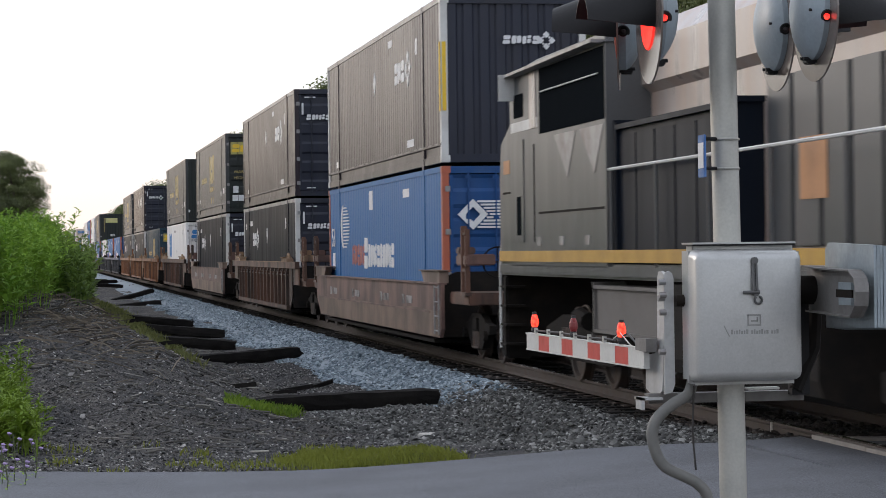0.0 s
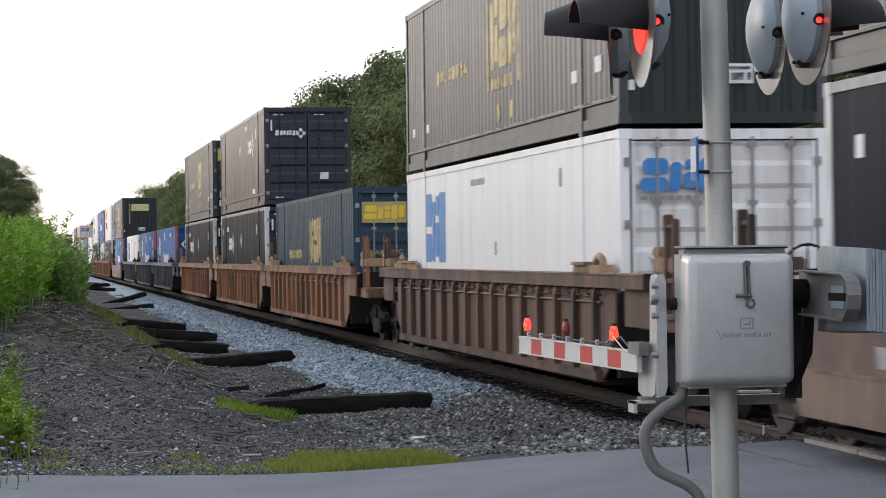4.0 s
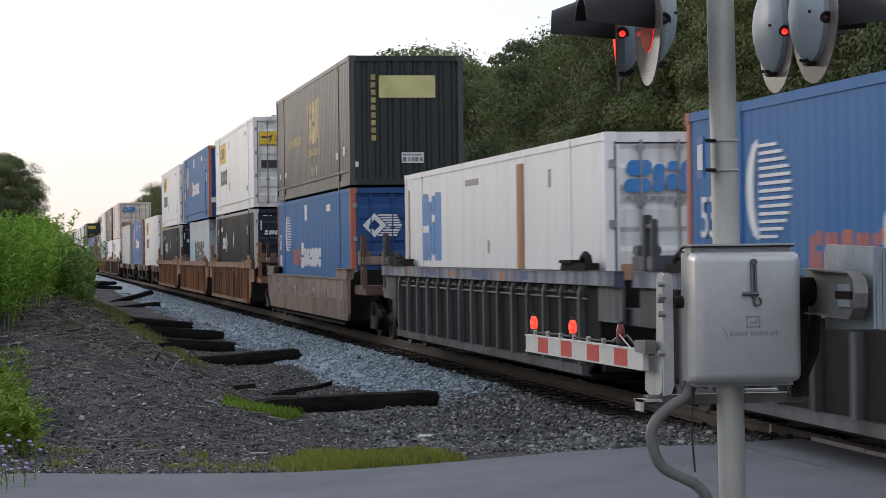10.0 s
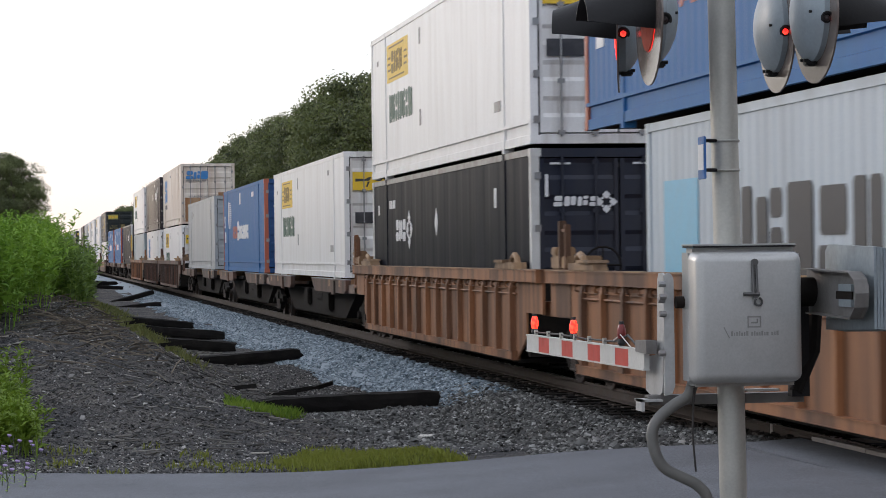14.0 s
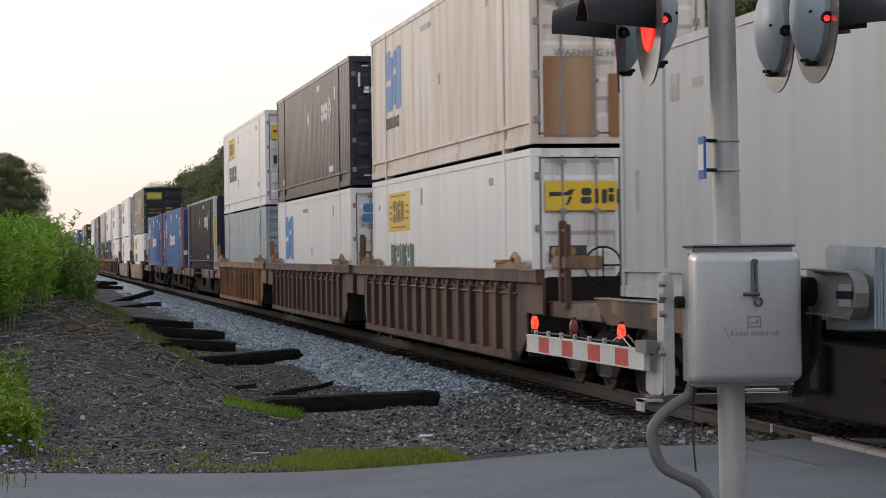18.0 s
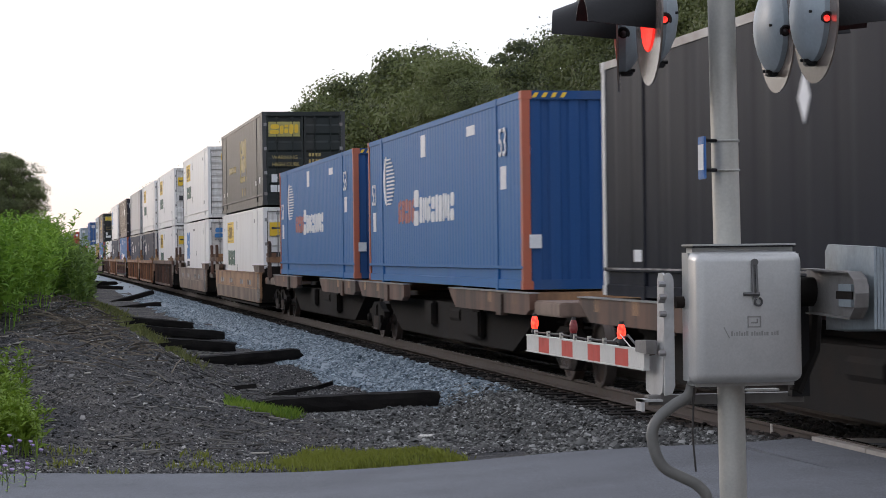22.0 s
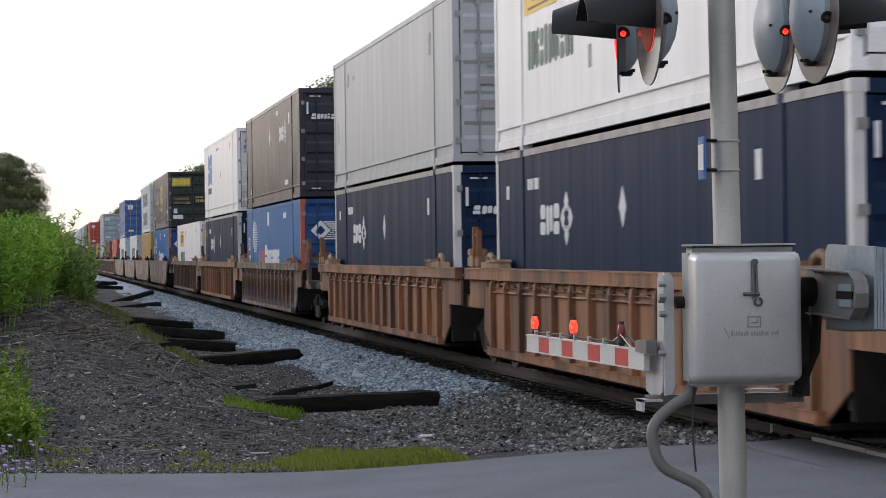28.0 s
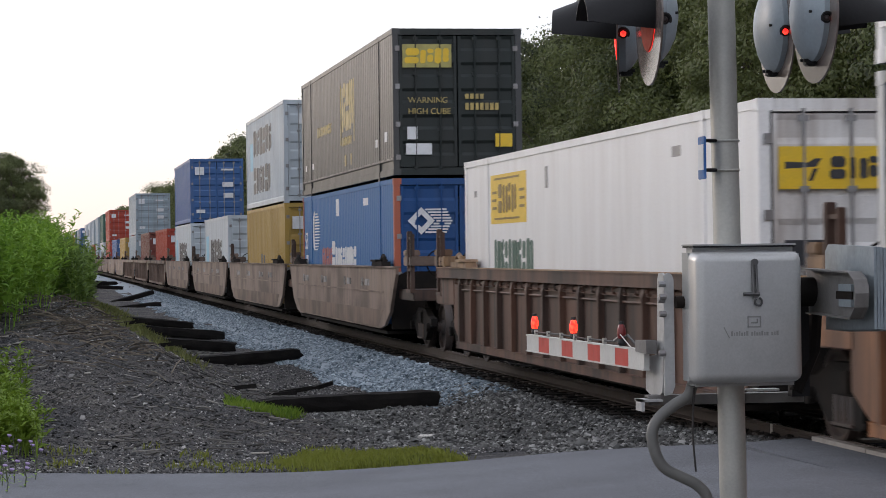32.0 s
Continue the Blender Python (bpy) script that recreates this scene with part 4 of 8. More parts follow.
def lamp(face, x, y, z, first, yaw):
    """One hooded flashing lamp that looks along face (-1 or 1 on x), turned by yaw degrees."""
    at = pose(x, y, z, 0, 0, yaw)
    deep = -face * (1.0 if face > 0 else 1.25)
    lp = part("flasher", Shape().lathe([(0.0, 0.206), (0.028 * deep, 0.208), (0.034 * deep, 0.2), (0.045 * deep, 0.186), (0.062 * deep, 0.158), (0.08 * deep, 0.112), (0.091 * deep, 0.055), (0.094 * deep, 0.003)],
                                       (0, 0, 0), (1, 0, 0), 36), SIGNAL_GREY, signal, "grey domed lamp housing with a black hood", True)
    lp.matrix_basis = at
    ring = Shape()
    sides = 40
    rin, rout, th = 0.157, 0.296, 0.004
    v = [(e * th, r * math.cos(2 * math.pi * k / sides), r * math.sin(2 * math.pi * k / sides)) for e in (-1, 1) for r in (rin, rout) for k in range(sides)]
    fs = []
    for k in range(sides):
        j = (k + 1) % sides
        fs += [(k, j, sides + j, sides + k), (2 * sides + k, 3 * sides + k, 3 * sides + j, 2 * sides + j), (sides + k, sides + j, 3 * sides + j, 3 * sides + k), (k, 2 * sides + k, 2 * sides + j, j)]
    part("backing_disc", ring.add(v, fs), DISC, lp, "thin backing disc, reflected sky in its colour")
    hood = Shape()
    rows, cols, rh = 9, 25, 0.176
    hv = []
    for shell in (rh, rh - 0.006):
        for i in range(rows):
            f = i / (rows - 1)
            low, cut = -24 + 44 * f, 0 if face > 0 else 13    # the hood opens towards its mouth, and droops
            for k in range(cols):
                a = radians(low + cut + (180 - 2 * low - cut) * k / (cols - 1))
                hv.append((face * (0.004 + 0.285 * f), shell * (1 + 0.05 * f) * math.cos(a), shell * math.sin(a) - 0.1 * f))
    hf = []
    for s in range(2):
        for i in range(rows - 1):
            for k in range(cols - 1):
                o = s * rows * cols + i * cols + k
                hf.append((o, o + 1, o + cols + 1, o + cols))
    e = rows * cols
    for k in range(cols - 1):
        o = (rows - 1) * cols + k
        hf.append((o, o + 1, e + o + 1, e + o))
    for i in range(rows - 1):
        for k in (0, cols - 1):
            o = i * cols + k
            hf.append((o, o + cols, e + o + cols, e + o))
    part("hood", hood.add(hv, hf), BLACK_PAINT, lp, "long black sheet-metal hood", True)
    # an added vane turns behind the rim, one face glowing, the other dark, to imitate blinking
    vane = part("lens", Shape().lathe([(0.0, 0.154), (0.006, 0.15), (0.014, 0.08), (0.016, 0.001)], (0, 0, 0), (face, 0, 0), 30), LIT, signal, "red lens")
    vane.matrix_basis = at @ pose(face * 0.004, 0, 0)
    part("lens_back", Shape().lathe([(-0.001, 0.154), (-0.006, 0.15), (-0.014, 0.08), (-0.016, 0.001)], (0, 0, 0), (face, 0, 0), 30), UNLIT, vane, "dark red back face, added to show the lamp unlit")
    BLINK_VANES.append((vane, first))
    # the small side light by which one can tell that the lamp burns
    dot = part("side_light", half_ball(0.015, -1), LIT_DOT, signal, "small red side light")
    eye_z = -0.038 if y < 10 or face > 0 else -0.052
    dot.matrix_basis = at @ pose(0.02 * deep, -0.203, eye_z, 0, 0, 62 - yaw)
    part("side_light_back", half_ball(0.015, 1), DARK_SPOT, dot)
    BLINK_VANES.append((dot, first))
    part("bezel", Shape().disc((0.02 * deep, -0.205, eye_z), (0, 1, 0), 0.021, 0.006, 14)
         .tube([(0.02 * deep + 0.024 * math.cos(q), -0.218, eye_z + 0.024 * math.sin(q)) for q in np.linspace(-0.6, 3.74, 12)], 0.006, 6), BLACK_PAINT, lp, "small black eyelid over the side light")
    part("latch", Shape().bevel_box(min(0.004 * deep, 0.05 * deep), max(0.004 * deep, 0.05 * deep), -0.03, 0.03, -0.222, -0.198, 0.006)
         .disc((0.05 * deep, -0.02, -0.2), (1, 0, 0), 0.008, 0.02, 8).disc((0.05 * deep, 0.03, -0.196), (1, 0, 0), 0.007, 0.02, 8), BLACK_PAINT, lp, "black latch with small screws")
    for q in (-0.5, 0.9):
        part("screw", Shape().disc((0.07 * deep, 0.145 * math.sin(q - 1.1), 0.145 * math.cos(q - 1.1)), (1, 0, 0), 0.006, 0.012, 8), BLACK_PAINT, lp)
    part("bracket", Shape().tube([(-face * 0.05, 0, 0.14), (-face * 0.05, 0, 0.30)], 0.024, 8), STEEL_GREY, lp, "", True)
    part("lamp_arm", Shape().tube([(x - face * 0.05, y, 3.14), (2.965, y, 3.14)], 0.024, 8), STEEL_GREY, signal, "", True)


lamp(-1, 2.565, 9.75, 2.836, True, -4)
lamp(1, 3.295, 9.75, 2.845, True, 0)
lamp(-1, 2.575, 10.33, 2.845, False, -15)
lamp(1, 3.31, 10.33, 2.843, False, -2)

# blue tag on two clamps
tag_sign = part("tag", Shape().bevel_box(2.846, 2.856, 9.92, 10.02, 2.15, 2.335, 0.003), material("blue_tag", (0.05, 0.16, 0.42), 0.25, 0, (0.5, 0.55, 0.6), 0.5, 4, 30, 0.02), signal, "small blue metal tag")
part("tag_print", Shape().box(2.844, 2.846, 9.93, 10.01, 2.19, 2.3), WHITE_MARK, tag_sign, "pale unreadable print")
for zz in (2.19, 2.318):
    part("clamp", Shape().tube([(2.97 + 0.064 * math.cos(a), 10.04 + 0.064 * math.sin(a), zz) for a in np.linspace(0, 6.283, 22)], 0.006, 6), STEEL_GREY, signal)
    part("clamp_arm", Shape().tube([(2.848, 9.965, zz), (2.92, 9.99, zz)], 0.008, 6), BLACK_PAINT, signal)

# gate machine
machine = part("gate_machine", Shape().bevel_box(2.757, 3.243, 9.87, 10.0, 1.262, 1.853, 0.02), ALUMINIUM, signal, "grey cast-metal gate machine")
bm = bmesh.new()
bmesh.ops.create_cube(bm, size=1)
for q in bm.verts:
    front = q.co.y < 0
    q.co = Vector((2.992 + q.co.x * (0.462 if front else 0.484), 9.825 + q.co.y * 0.15, 1.555 + q.co.z * (0.545 if front else 0.575)))
bmesh.ops.bevel(bm, geom=bm.edges, offset=0.036, segments=5, affect="EDGES", profile=0.5)
door = bpy.data.meshes.new("cover")
bm.to_mesh(door)
bm.free()
door.materials.append(ALUMINIUM)
door.shade_smooth()
cover = part("cover", door, None, machine, "dented round-edged cover")
part("rain_lip", Shape().bevel_box(2.764, 3.222, 9.832, 10.0, 1.854, 1.861, 0.002), BLACK_PAINT, machine, "dark rubber seal under the lid")
part("lid", Shape().bevel_box(2.762, 3.224, 9.828, 10.01, 1.861, 1.869, 0.003), ALUMINIUM, machine, "thin grey lid")
part("cover_rim", Shape().bevel_box(2.752, 3.247, 9.84, 9.9, 1.258, 1.854, 0.028), ALUMINIUM, machine, "flat rim round the cover")
latch = part("handle", Shape().tube([(3.003, 9.748, 1.79), (3.003, 9.735, 1.66)], 0.008, 8).tube([(3.018, 9.748, 1.79), (3.018, 9.735, 1.66)], 0.006, 8)
             .tube([(2.958, 9.735, 1.655), (3.028, 9.735, 1.655)], 0.008, 8).disc((3.01, 9.745, 1.79), (0, 1, 0), 0.015, 0.02, 14).disc((3.013, 9.742, 1.65), (0, 1, 0), 0.013, 0.02, 14), FITTING, machine, "steel door latch", True)
part("padlock", Shape().tube([(3.024 + 0.016 * math.cos(a), 9.738, 1.622 + 0.016 * math.sin(a)) for a in np.linspace(2.2, 7.6, 14)], 0.005, 6), FITTING, machine, "worn ring of the latch")
part("scratch", Shape().prism([(2.872, 1.515), (2.876, 1.517), (2.9, 1.47), (2.896, 1.468)], 1, 9.7485, 9.752), CAST_EDGE, machine, "dark scratch on the cover")
crest = Shape()
DX, DZ = -0.032, 0.04
for a0, a1, z0, z1 in ((3.01, 3.07, 1.515, 1.522), (3.01, 3.016, 1.475, 1.52), (3.064, 3.07, 1.475, 1.52), (3.01, 3.07, 1.472, 1.479), (3.025, 3.055, 1.49, 1.497), (3.05, 3.056, 1.49, 1.51)):
    crest.box(a0 + DX, a1 + DX, 9.748, 9.757, z0 + DZ, z1 + DZ)
part("cast_badge", crest, CAST_EDGE, machine, "raised cast badge")
letters, xx = Shape(), 2.905
for i in range(19):
    w = (0.011, 0.008, 0.012, 0.007)[i % 4]
    if i not in (7, 15):
        letters.box(xx, xx + w * 0.8, 9.749, 9.757, 1.478, 1.478 + (0.02, 0.014, 0.016)[i % 3])
    xx += w * 0.8 + 0.0035
tagged(part("cast_bars", letters, CAST_EDGE, machine, "raised lettering too worn to read"), kind="stuff")
for side_x, d in ((2.70, -1), (3.27, 1)):
    part("shaft", Shape().tube([(side_x + (0.022 if d < 0 else -0.06), 9.96, 1.62), (side_x + 0.07, 9.96, 1.62)], 0.026, 16), UNDERGEAR, machine, "", True)
part("machine_bracket", Shape().box(2.62, 3.323, 10.05, 10.058, 1.172, 1.215).box(2.62, 3.323, 10.058, 10.12, 1.205, 1.215).box(3.315, 3.323, 10.058, 10.12, 1.172, 1.205), material("dull_galvanised_steel", (0.24, 0.23, 0.215), 0.6, 0.2, (0.16, 0.15, 0.14), 0.5, 8, 60, 0.06), signal, "dull galvanised channel under the machine")
part("bracket_lip", Shape().bevel_box(3.05, 3.197, 10.0, 10.05, 1.225, 1.236, 0.003), material("bright_lip", (0.8, 0.8, 0.78), 0.35, 0.1), signal, "bright bracket lip")
part("side_brace", Shape().prism([(9.99, 1.2), (10.05, 1.2), (10.05, 1.62), (9.99, 1.6)], 0, 3.25, 3.33), BLACK_PAINT, signal)

# gate arm, lowered over the road
gate = thing("crossing_gate", "lowered gate arm with red and white bands and red lamps", "crossing gate")
AX = 2.632


def arm_z(y):
    return 1.353 + (12.64 - y) * 0.005


prof = [(9.987, 1.736), (10.024, 1.748), (10.071, 1.745), (10.092, 1.718), (10.104, 1.459), (10.137, 1.388), (10.304, 1.372), (10.311, 1.225), (10.243, 1.209), (10.097, 1.207), (10.03, 1.228), (10.007, 1.315)]
part("pivot_plate", Shape().prism(prof, 0, 2.676, 2.688), GALV_LIGHT, gate, "galvanised pivot plate with curved foot")
FRONT = 9.987
part("pivot_flange", Shape().prism([(2.676, 1.725), (2.682, 1.742), (2.7, 1.748), (2.714, 1.738), (2.72, 1.715), (2.722, 1.26), (2.71, 1.225), (2.676, 1.215)], 1, FRONT - 0.004, FRONT + 0.01), GALV_LIGHT, gate, "bent flange of the pivot plate")
part("foot_bracket", Shape().box(2.575, 2.672, 10.0, 10.12, 1.19, 1.2).box(2.575, 2.59, 10.0, 10.1, 1.15, 1.2), GALV_LIGHT, gate)
for zz, yy in ((1.70, 9.97), (1.645, 9.96), (1.63, 9.985), (1.57, 9.965), (1.40, 9.98)):
    part("bolt", Shape().disc((2.665, yy, zz), (1, 0, 0), 0.013, 0.03, 8), SALT, gate)
part("arm_socket", Shape().prism([(10.05, 1.395), (10.24, 1.4), (10.24, 1.45), (10.05, 1.455)], 0, 2.612, 2.66), GALV_DULL, gate, "galvanised arm socket")
edges = [12.64, 12.33, 12.075, 11.775, 11.525, 11.2, 10.945, 10.65, 10.4, 10.12]
for i in range(len(edges) - 1):
    y1, y0 = edges[i], edges[i + 1]
    h = 0.039
    part("band", Shape().prism([(y0, arm_z(y0) - h), (y1, arm_z(y1) - h), (y1, arm_z(y1) + h), (y0, arm_z(y0) + h)], 0, AX - 0.012, AX + 0.012),
         RED_BAND if i % 2 else WHITE_BAND, gate, "red reflective band" if i % 2 else "white reflective band")
for s in (-1, 1):
    part("arm_edge", Shape().prism([(10.12, arm_z(10.12) + s * 0.0395), (12.645, arm_z(12.645) + s * 0.0395), (12.645, arm_z(12.645) + s * 0.046), (10.12, arm_z(10.12) + s * 0.046)],
                                   0, AX - 0.016, AX + 0.016), WHITE_BAND, gate)
part("cable", Shape().tube([(AX, 12.5, arm_z(12.5) + 0.06), (AX, 11.9, arm_z(11.9) + 0.066), (AX, 11.3, arm_z(11.3) + 0.06), (AX, 10.7, arm_z(10.7) + 0.064),
                            (AX, 10.45, arm_z(10.45) + 0.1), (AX, 10.3, arm_z(10.3) + 0.06), (AX, 10.1, arm_z(10.1) + 0.05)], 0.005, 6), RUBBER, gate, "black lamp cable")
part("loose_wire", Shape().tube([(AX, 10.72, arm_z(10.72) + 0.07), (AX - 0.01, 10.55, arm_z(10.55) + 0.1), (AX - 0.01, 10.4, arm_z(10.4) + 0.06), (AX, 10.32, arm_z(10.32) + 0.03)], 0.003, 5), WHITE_BAND, gate)
for i in range(7):
    yy = 12.45 - i * 0.31
    part("clip", Shape().box(AX - 0.008, AX + 0.008, yy - 0.01, yy + 0.01, arm_z(yy) + 0.045, arm_z(yy) + 0.075), STEEL_GREY, gate)


def half_lamp(side):
    """Half of a small barrel-shaped lamp, upright."""
    prof = [(-0.04, 0.01), (-0.032, 0.017), (-0.012, 0.0215), (0.008, 0.02), (0.026, 0.0145), (0.036, 0.009), (0.04, 0.004)]
    v, f, n = [], [], 9
    for h, r in prof:
        for k in range(n):
            a = math.pi * k / (n - 1) - math.pi / 2
            v.append((side * r * math.cos(a), r * math.sin(a), h))
    for i in range(len(prof) - 1):
        f += [(i * n + k, i * n + k + 1, (i + 1) * n + k + 1, (i + 1) * n + k) for k in range(n - 1)]
    return Shape().add(v, f)


for yy, kind in ((12.48, "steady"), (11.55, "second"), (10.57, "first")):
    z0 = arm_z(yy) + 0.115
    part("lamp_socket", Shape().lathe([(0, 0.012), (0.012, 0.02), (0.03, 0.016)], (AX, yy, arm_z(yy) + 0.05), (0, 0, 1), 12), RUBBER, gate, "black lamp socket")
    part("lamp_cap", Shape().disc((AX, yy, z0 + 0.038), (0, 0, 1), 0.012, 0.014, 10), RUBBER, gate)
    # on blinking lamps the back half is dull; turning it forward imitates the lamp off
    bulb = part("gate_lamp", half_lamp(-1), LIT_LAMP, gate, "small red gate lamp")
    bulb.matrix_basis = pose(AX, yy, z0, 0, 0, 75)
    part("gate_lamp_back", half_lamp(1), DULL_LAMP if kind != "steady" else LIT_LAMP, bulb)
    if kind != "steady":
        BLINK_VANES.append((bulb, kind == "first"))
# counterweights on their arm, carried on the machine's other side
BLOCK = [(9.969, 1.49), (9.969, 1.832), (9.929, 1.862), (9.358, 1.849), (9.358, 1.510)]
weight = part("counterweight", Shape().prism(BLOCK, 0, 3.400, 3.412), GALV_BLUE, gate, "stack of galvanised counterweight plates")
for i in range(6):
    part("weight_plate", Shape().prism([(y + 0.003 * (i % 2), z - 0.002 * i) for y, z in BLOCK], 0, 3.414 + i * 0.014, 3.426 + i * 0.014), GALV_BLUE, weight)
part("weight_bolt", Shape().disc((3.392, 9.432, 1.676), (1, 0, 0), 0.02, 0.02, 6), SALT, weight)
part("weight_rod", Shape().tube([(3.39, 9.432, 1.676), (3.55, 9.432, 1.676)], 0.012, 8), SALT, weight)
ARM = [(10.06, 1.759), (9.997, 1.759), (9.395, 1.748), (9.328, 1.716), (9.303, 1.659), (9.319, 1.601), (9.382, 1.551), (9.951, 1.563), (10.06, 1.563)]
part("weight_arm", Shape().prism(ARM, 0, 3.345, 3.36), GALV_DULL, gate, "dull channel-shaped counterweight arm")
for k in range(1, len(ARM) - 2):
    (ya, za), (yb, zb) = ARM[k], ARM[k + 1]
    l = math.hypot(yb - ya, zb - za)
    oy, oz = (zb - za) / l * 0.007, -(yb - ya) / l * 0.007
    part("arm_flange", Shape().prism([(ya, za), (yb, zb), (yb - oy, zb - oz), (ya - oy, za - oz)], 0, 3.30, 3.346), GALV_DULL, gate)
for py0, py1 in ((0.020, 0.05), (-0.045, -0.015)):
    part("slot_bar", Shape().box(3.33, 3.346, 9.443, 9.598, 1.645 + py0, 1.645 + py1), GALV_BLUE, gate, "bright slot plate")
part("slot_gap", Shape().box(3.338, 3.3455, 9.457, 9.655, 1.645 - 0.014, 1.645 + 0.019), UNDERGEAR, gate)
part("hub", Shape().disc((3.31, 9.97, 1.66), (1, 0, 0), 0.06, 0.09, 18), UNDERGEAR, gate, "dark pivot hub", True)
part("brace", Shape().tube([(3.27, 10.0, 1.22), (3.36, 10.02, 1.4), (3.38, 10.05, 1.55)], 0.03, 8), UNDERGEAR, gate, "", True)



def eased(points, steps=6):
    """Points along a smooth curve through the given ones."""
    q = [Vector(p) for p in points]
    q = [2 * q[0] - q[1]] + q + [2 * q[-1] - q[-2]]
    out = []
    for a, b, c, d in zip(q, q[1:], q[2:], q[3:]):
        for k in range(steps):
            f = k / steps
            out.append(0.5 * (2 * b + (c - a) * f + (2 * a - 5 * b + 4 * c - d) * f * f + (3 * b - a - 3 * c + d) * f ** 3))
    return out + [q[-2]]


part("conduit", Shape().tube(eased([(2.806, 10.0, 1.27), (2.776, 9.98, 1.212), (2.712, 9.97, 1.177), (2.644, 9.97, 1.123), (2.613, 9.97, 1.058), (2.627, 9.97, 0.972), (2.668, 9.97, 0.905), (2.756, 9.97, 0.859),
                                    (2.813, 9.97, 0.826), (2.857, 9.97, 0.76), (2.88, 9.97, 0.55), (2.91, 9.97, 0.2), (2.95, 9.99, -0.2)]), 0.025, 14), CONDUIT, signal, "grey flexible cable conduit", True)
part("thin_wire", Shape().tube(eased([(2.798, 9.96, 1.25), (2.795, 9.96, 1.169), (2.791, 9.96, 1.047), (2.803, 9.96, 0.888)], 4), 0.0045, 6), RUBBER, signal, "thin black wire hanging down")
part("mast_base", Shape().lathe([(-0.4, 0.2), (-0.28, 0.2), (-0.27, 0.14), (-0.1, 0.1), (-0.05, 0.07)], (3.005, 10.04, 0), (0, 0, 1), 20), STEEL_GREY, signal)

# ------------------------------------------------------------------ the train
MOVING = []             # (thing, offset along the train)
PAINT = {}


def paint(key, base, rough=0.42, dirt=(0.1, 0.085, 0.07), amount=0.45, **more):
    PAINT[key] = material(key + "_paint", base, rough, 0, dirt, amount, 2.3, 45, 0.06, True, **more)
    return PAINT[key]


paint("diamond", (0.0165, 0.019, 0.0275), 0.4, (0.032, 0.034, 0.042), 0.45, spec=0.03)
# black ribbed containers: the sides' brown sky sheen is put into this colour
paint("diamondrib", (0.031, 0.024, 0.03), 0.36, (0.058, 0.045, 0.05), 0.5, spec=0.3, reach=0.68)
paint("navy", (0.015, 0.029, 0.066), 0.45, (0.025, 0.037, 0.062), 0.4, spec=0.04)
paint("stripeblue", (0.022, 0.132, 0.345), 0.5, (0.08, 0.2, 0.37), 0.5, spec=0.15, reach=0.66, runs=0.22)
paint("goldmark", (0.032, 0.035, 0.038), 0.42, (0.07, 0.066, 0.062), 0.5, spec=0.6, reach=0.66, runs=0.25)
paint("goldmark_end_shaded", (0.02, 0.027, 0.026), 0.45, (0.05, 0.045, 0.04), 0.5, spec=0.3)
paint("stripeblue_end_shaded", (0.016, 0.07, 0.21), 0.5, (0.06, 0.1, 0.19), 0.5, spec=0.2)
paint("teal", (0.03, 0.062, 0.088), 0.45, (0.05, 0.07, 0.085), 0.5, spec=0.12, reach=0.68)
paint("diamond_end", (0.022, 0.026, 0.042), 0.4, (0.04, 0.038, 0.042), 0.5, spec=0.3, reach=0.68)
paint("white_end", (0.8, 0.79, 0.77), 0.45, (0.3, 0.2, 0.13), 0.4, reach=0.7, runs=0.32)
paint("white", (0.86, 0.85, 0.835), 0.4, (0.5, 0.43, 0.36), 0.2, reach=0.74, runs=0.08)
paint("rusty_white", (0.76, 0.68, 0.6), 0.5, (0.42, 0.25, 0.14), 0.6, runs=0.15)
paint("grey", (0.4, 0.42, 0.43), 0.45, (0.27, 0.27, 0.26), 0.4)
paint("bluegrey", (0.33, 0.41, 0.46), 0.45, (0.22, 0.22, 0.21), 0.45, reach=0.68)
paint("palegrey", (0.5, 0.56, 0.6), 0.45, (0.3, 0.3, 0.3), 0.4)
paint("ochre", (0.42, 0.27, 0.06), 0.5, (0.2, 0.12, 0.05), 0.4)
paint("blue", (0.03, 0.11, 0.3), 0.45, (0.1, 0.12, 0.18), 0.4)
paint("red", (0.42, 0.05, 0.025), 0.5, (0.2, 0.06, 0.04), 0.4)
paint("maroon", (0.16, 0.035, 0.025), 0.5, (0.1, 0.04, 0.03), 0.4)
paint("orange", (0.5, 0.11, 0.045), 0.5, (0.3, 0.1, 0.06), 0.4)
paint("green", (0.03, 0.12, 0.09), 0.5, (0.1, 0.1, 0.08), 0.4)


def car_paint(name, base, dirt, amount=0.85, scale=1.1, rough=0.65, streak=True):
    return material(name + "_car_paint", base, rough, 0, dirt, amount, scale, 20, 0.15, streak, reach=0.63, runs=0.75 if streak else 0.4)


CAR = {"brown": car_paint("brown", (0.13, 0.06, 0.037), (0.035, 0.026, 0.021)), "orange": car_paint("orange", (0.32, 0.135, 0.055), (0.085, 0.045, 0.028)),
       "pinkish": car_paint("faded_brown", (0.175, 0.095, 0.075), (0.07, 0.045, 0.037), streak=False), "slate": car_paint("slate", (0.09, 0.094, 0.102), (0.026, 0.024, 0.023)),
       "dark": car_paint("dark", (0.25, 0.175, 0.135), (0.1, 0.068, 0.052), scale=0.8, streak=False), "rusty": car_paint("rusty", (0.36, 0.19, 0.088), (0.15, 0.083, 0.052), scale=0.9, streak=False),
       "tan": car_paint("tan", (0.34, 0.21, 0.11), (0.13, 0.075, 0.045)), "patched": car_paint("patched_slate", (0.24, 0.25, 0.27), (0.05, 0.065, 0.12), 0.9, 2.2)}
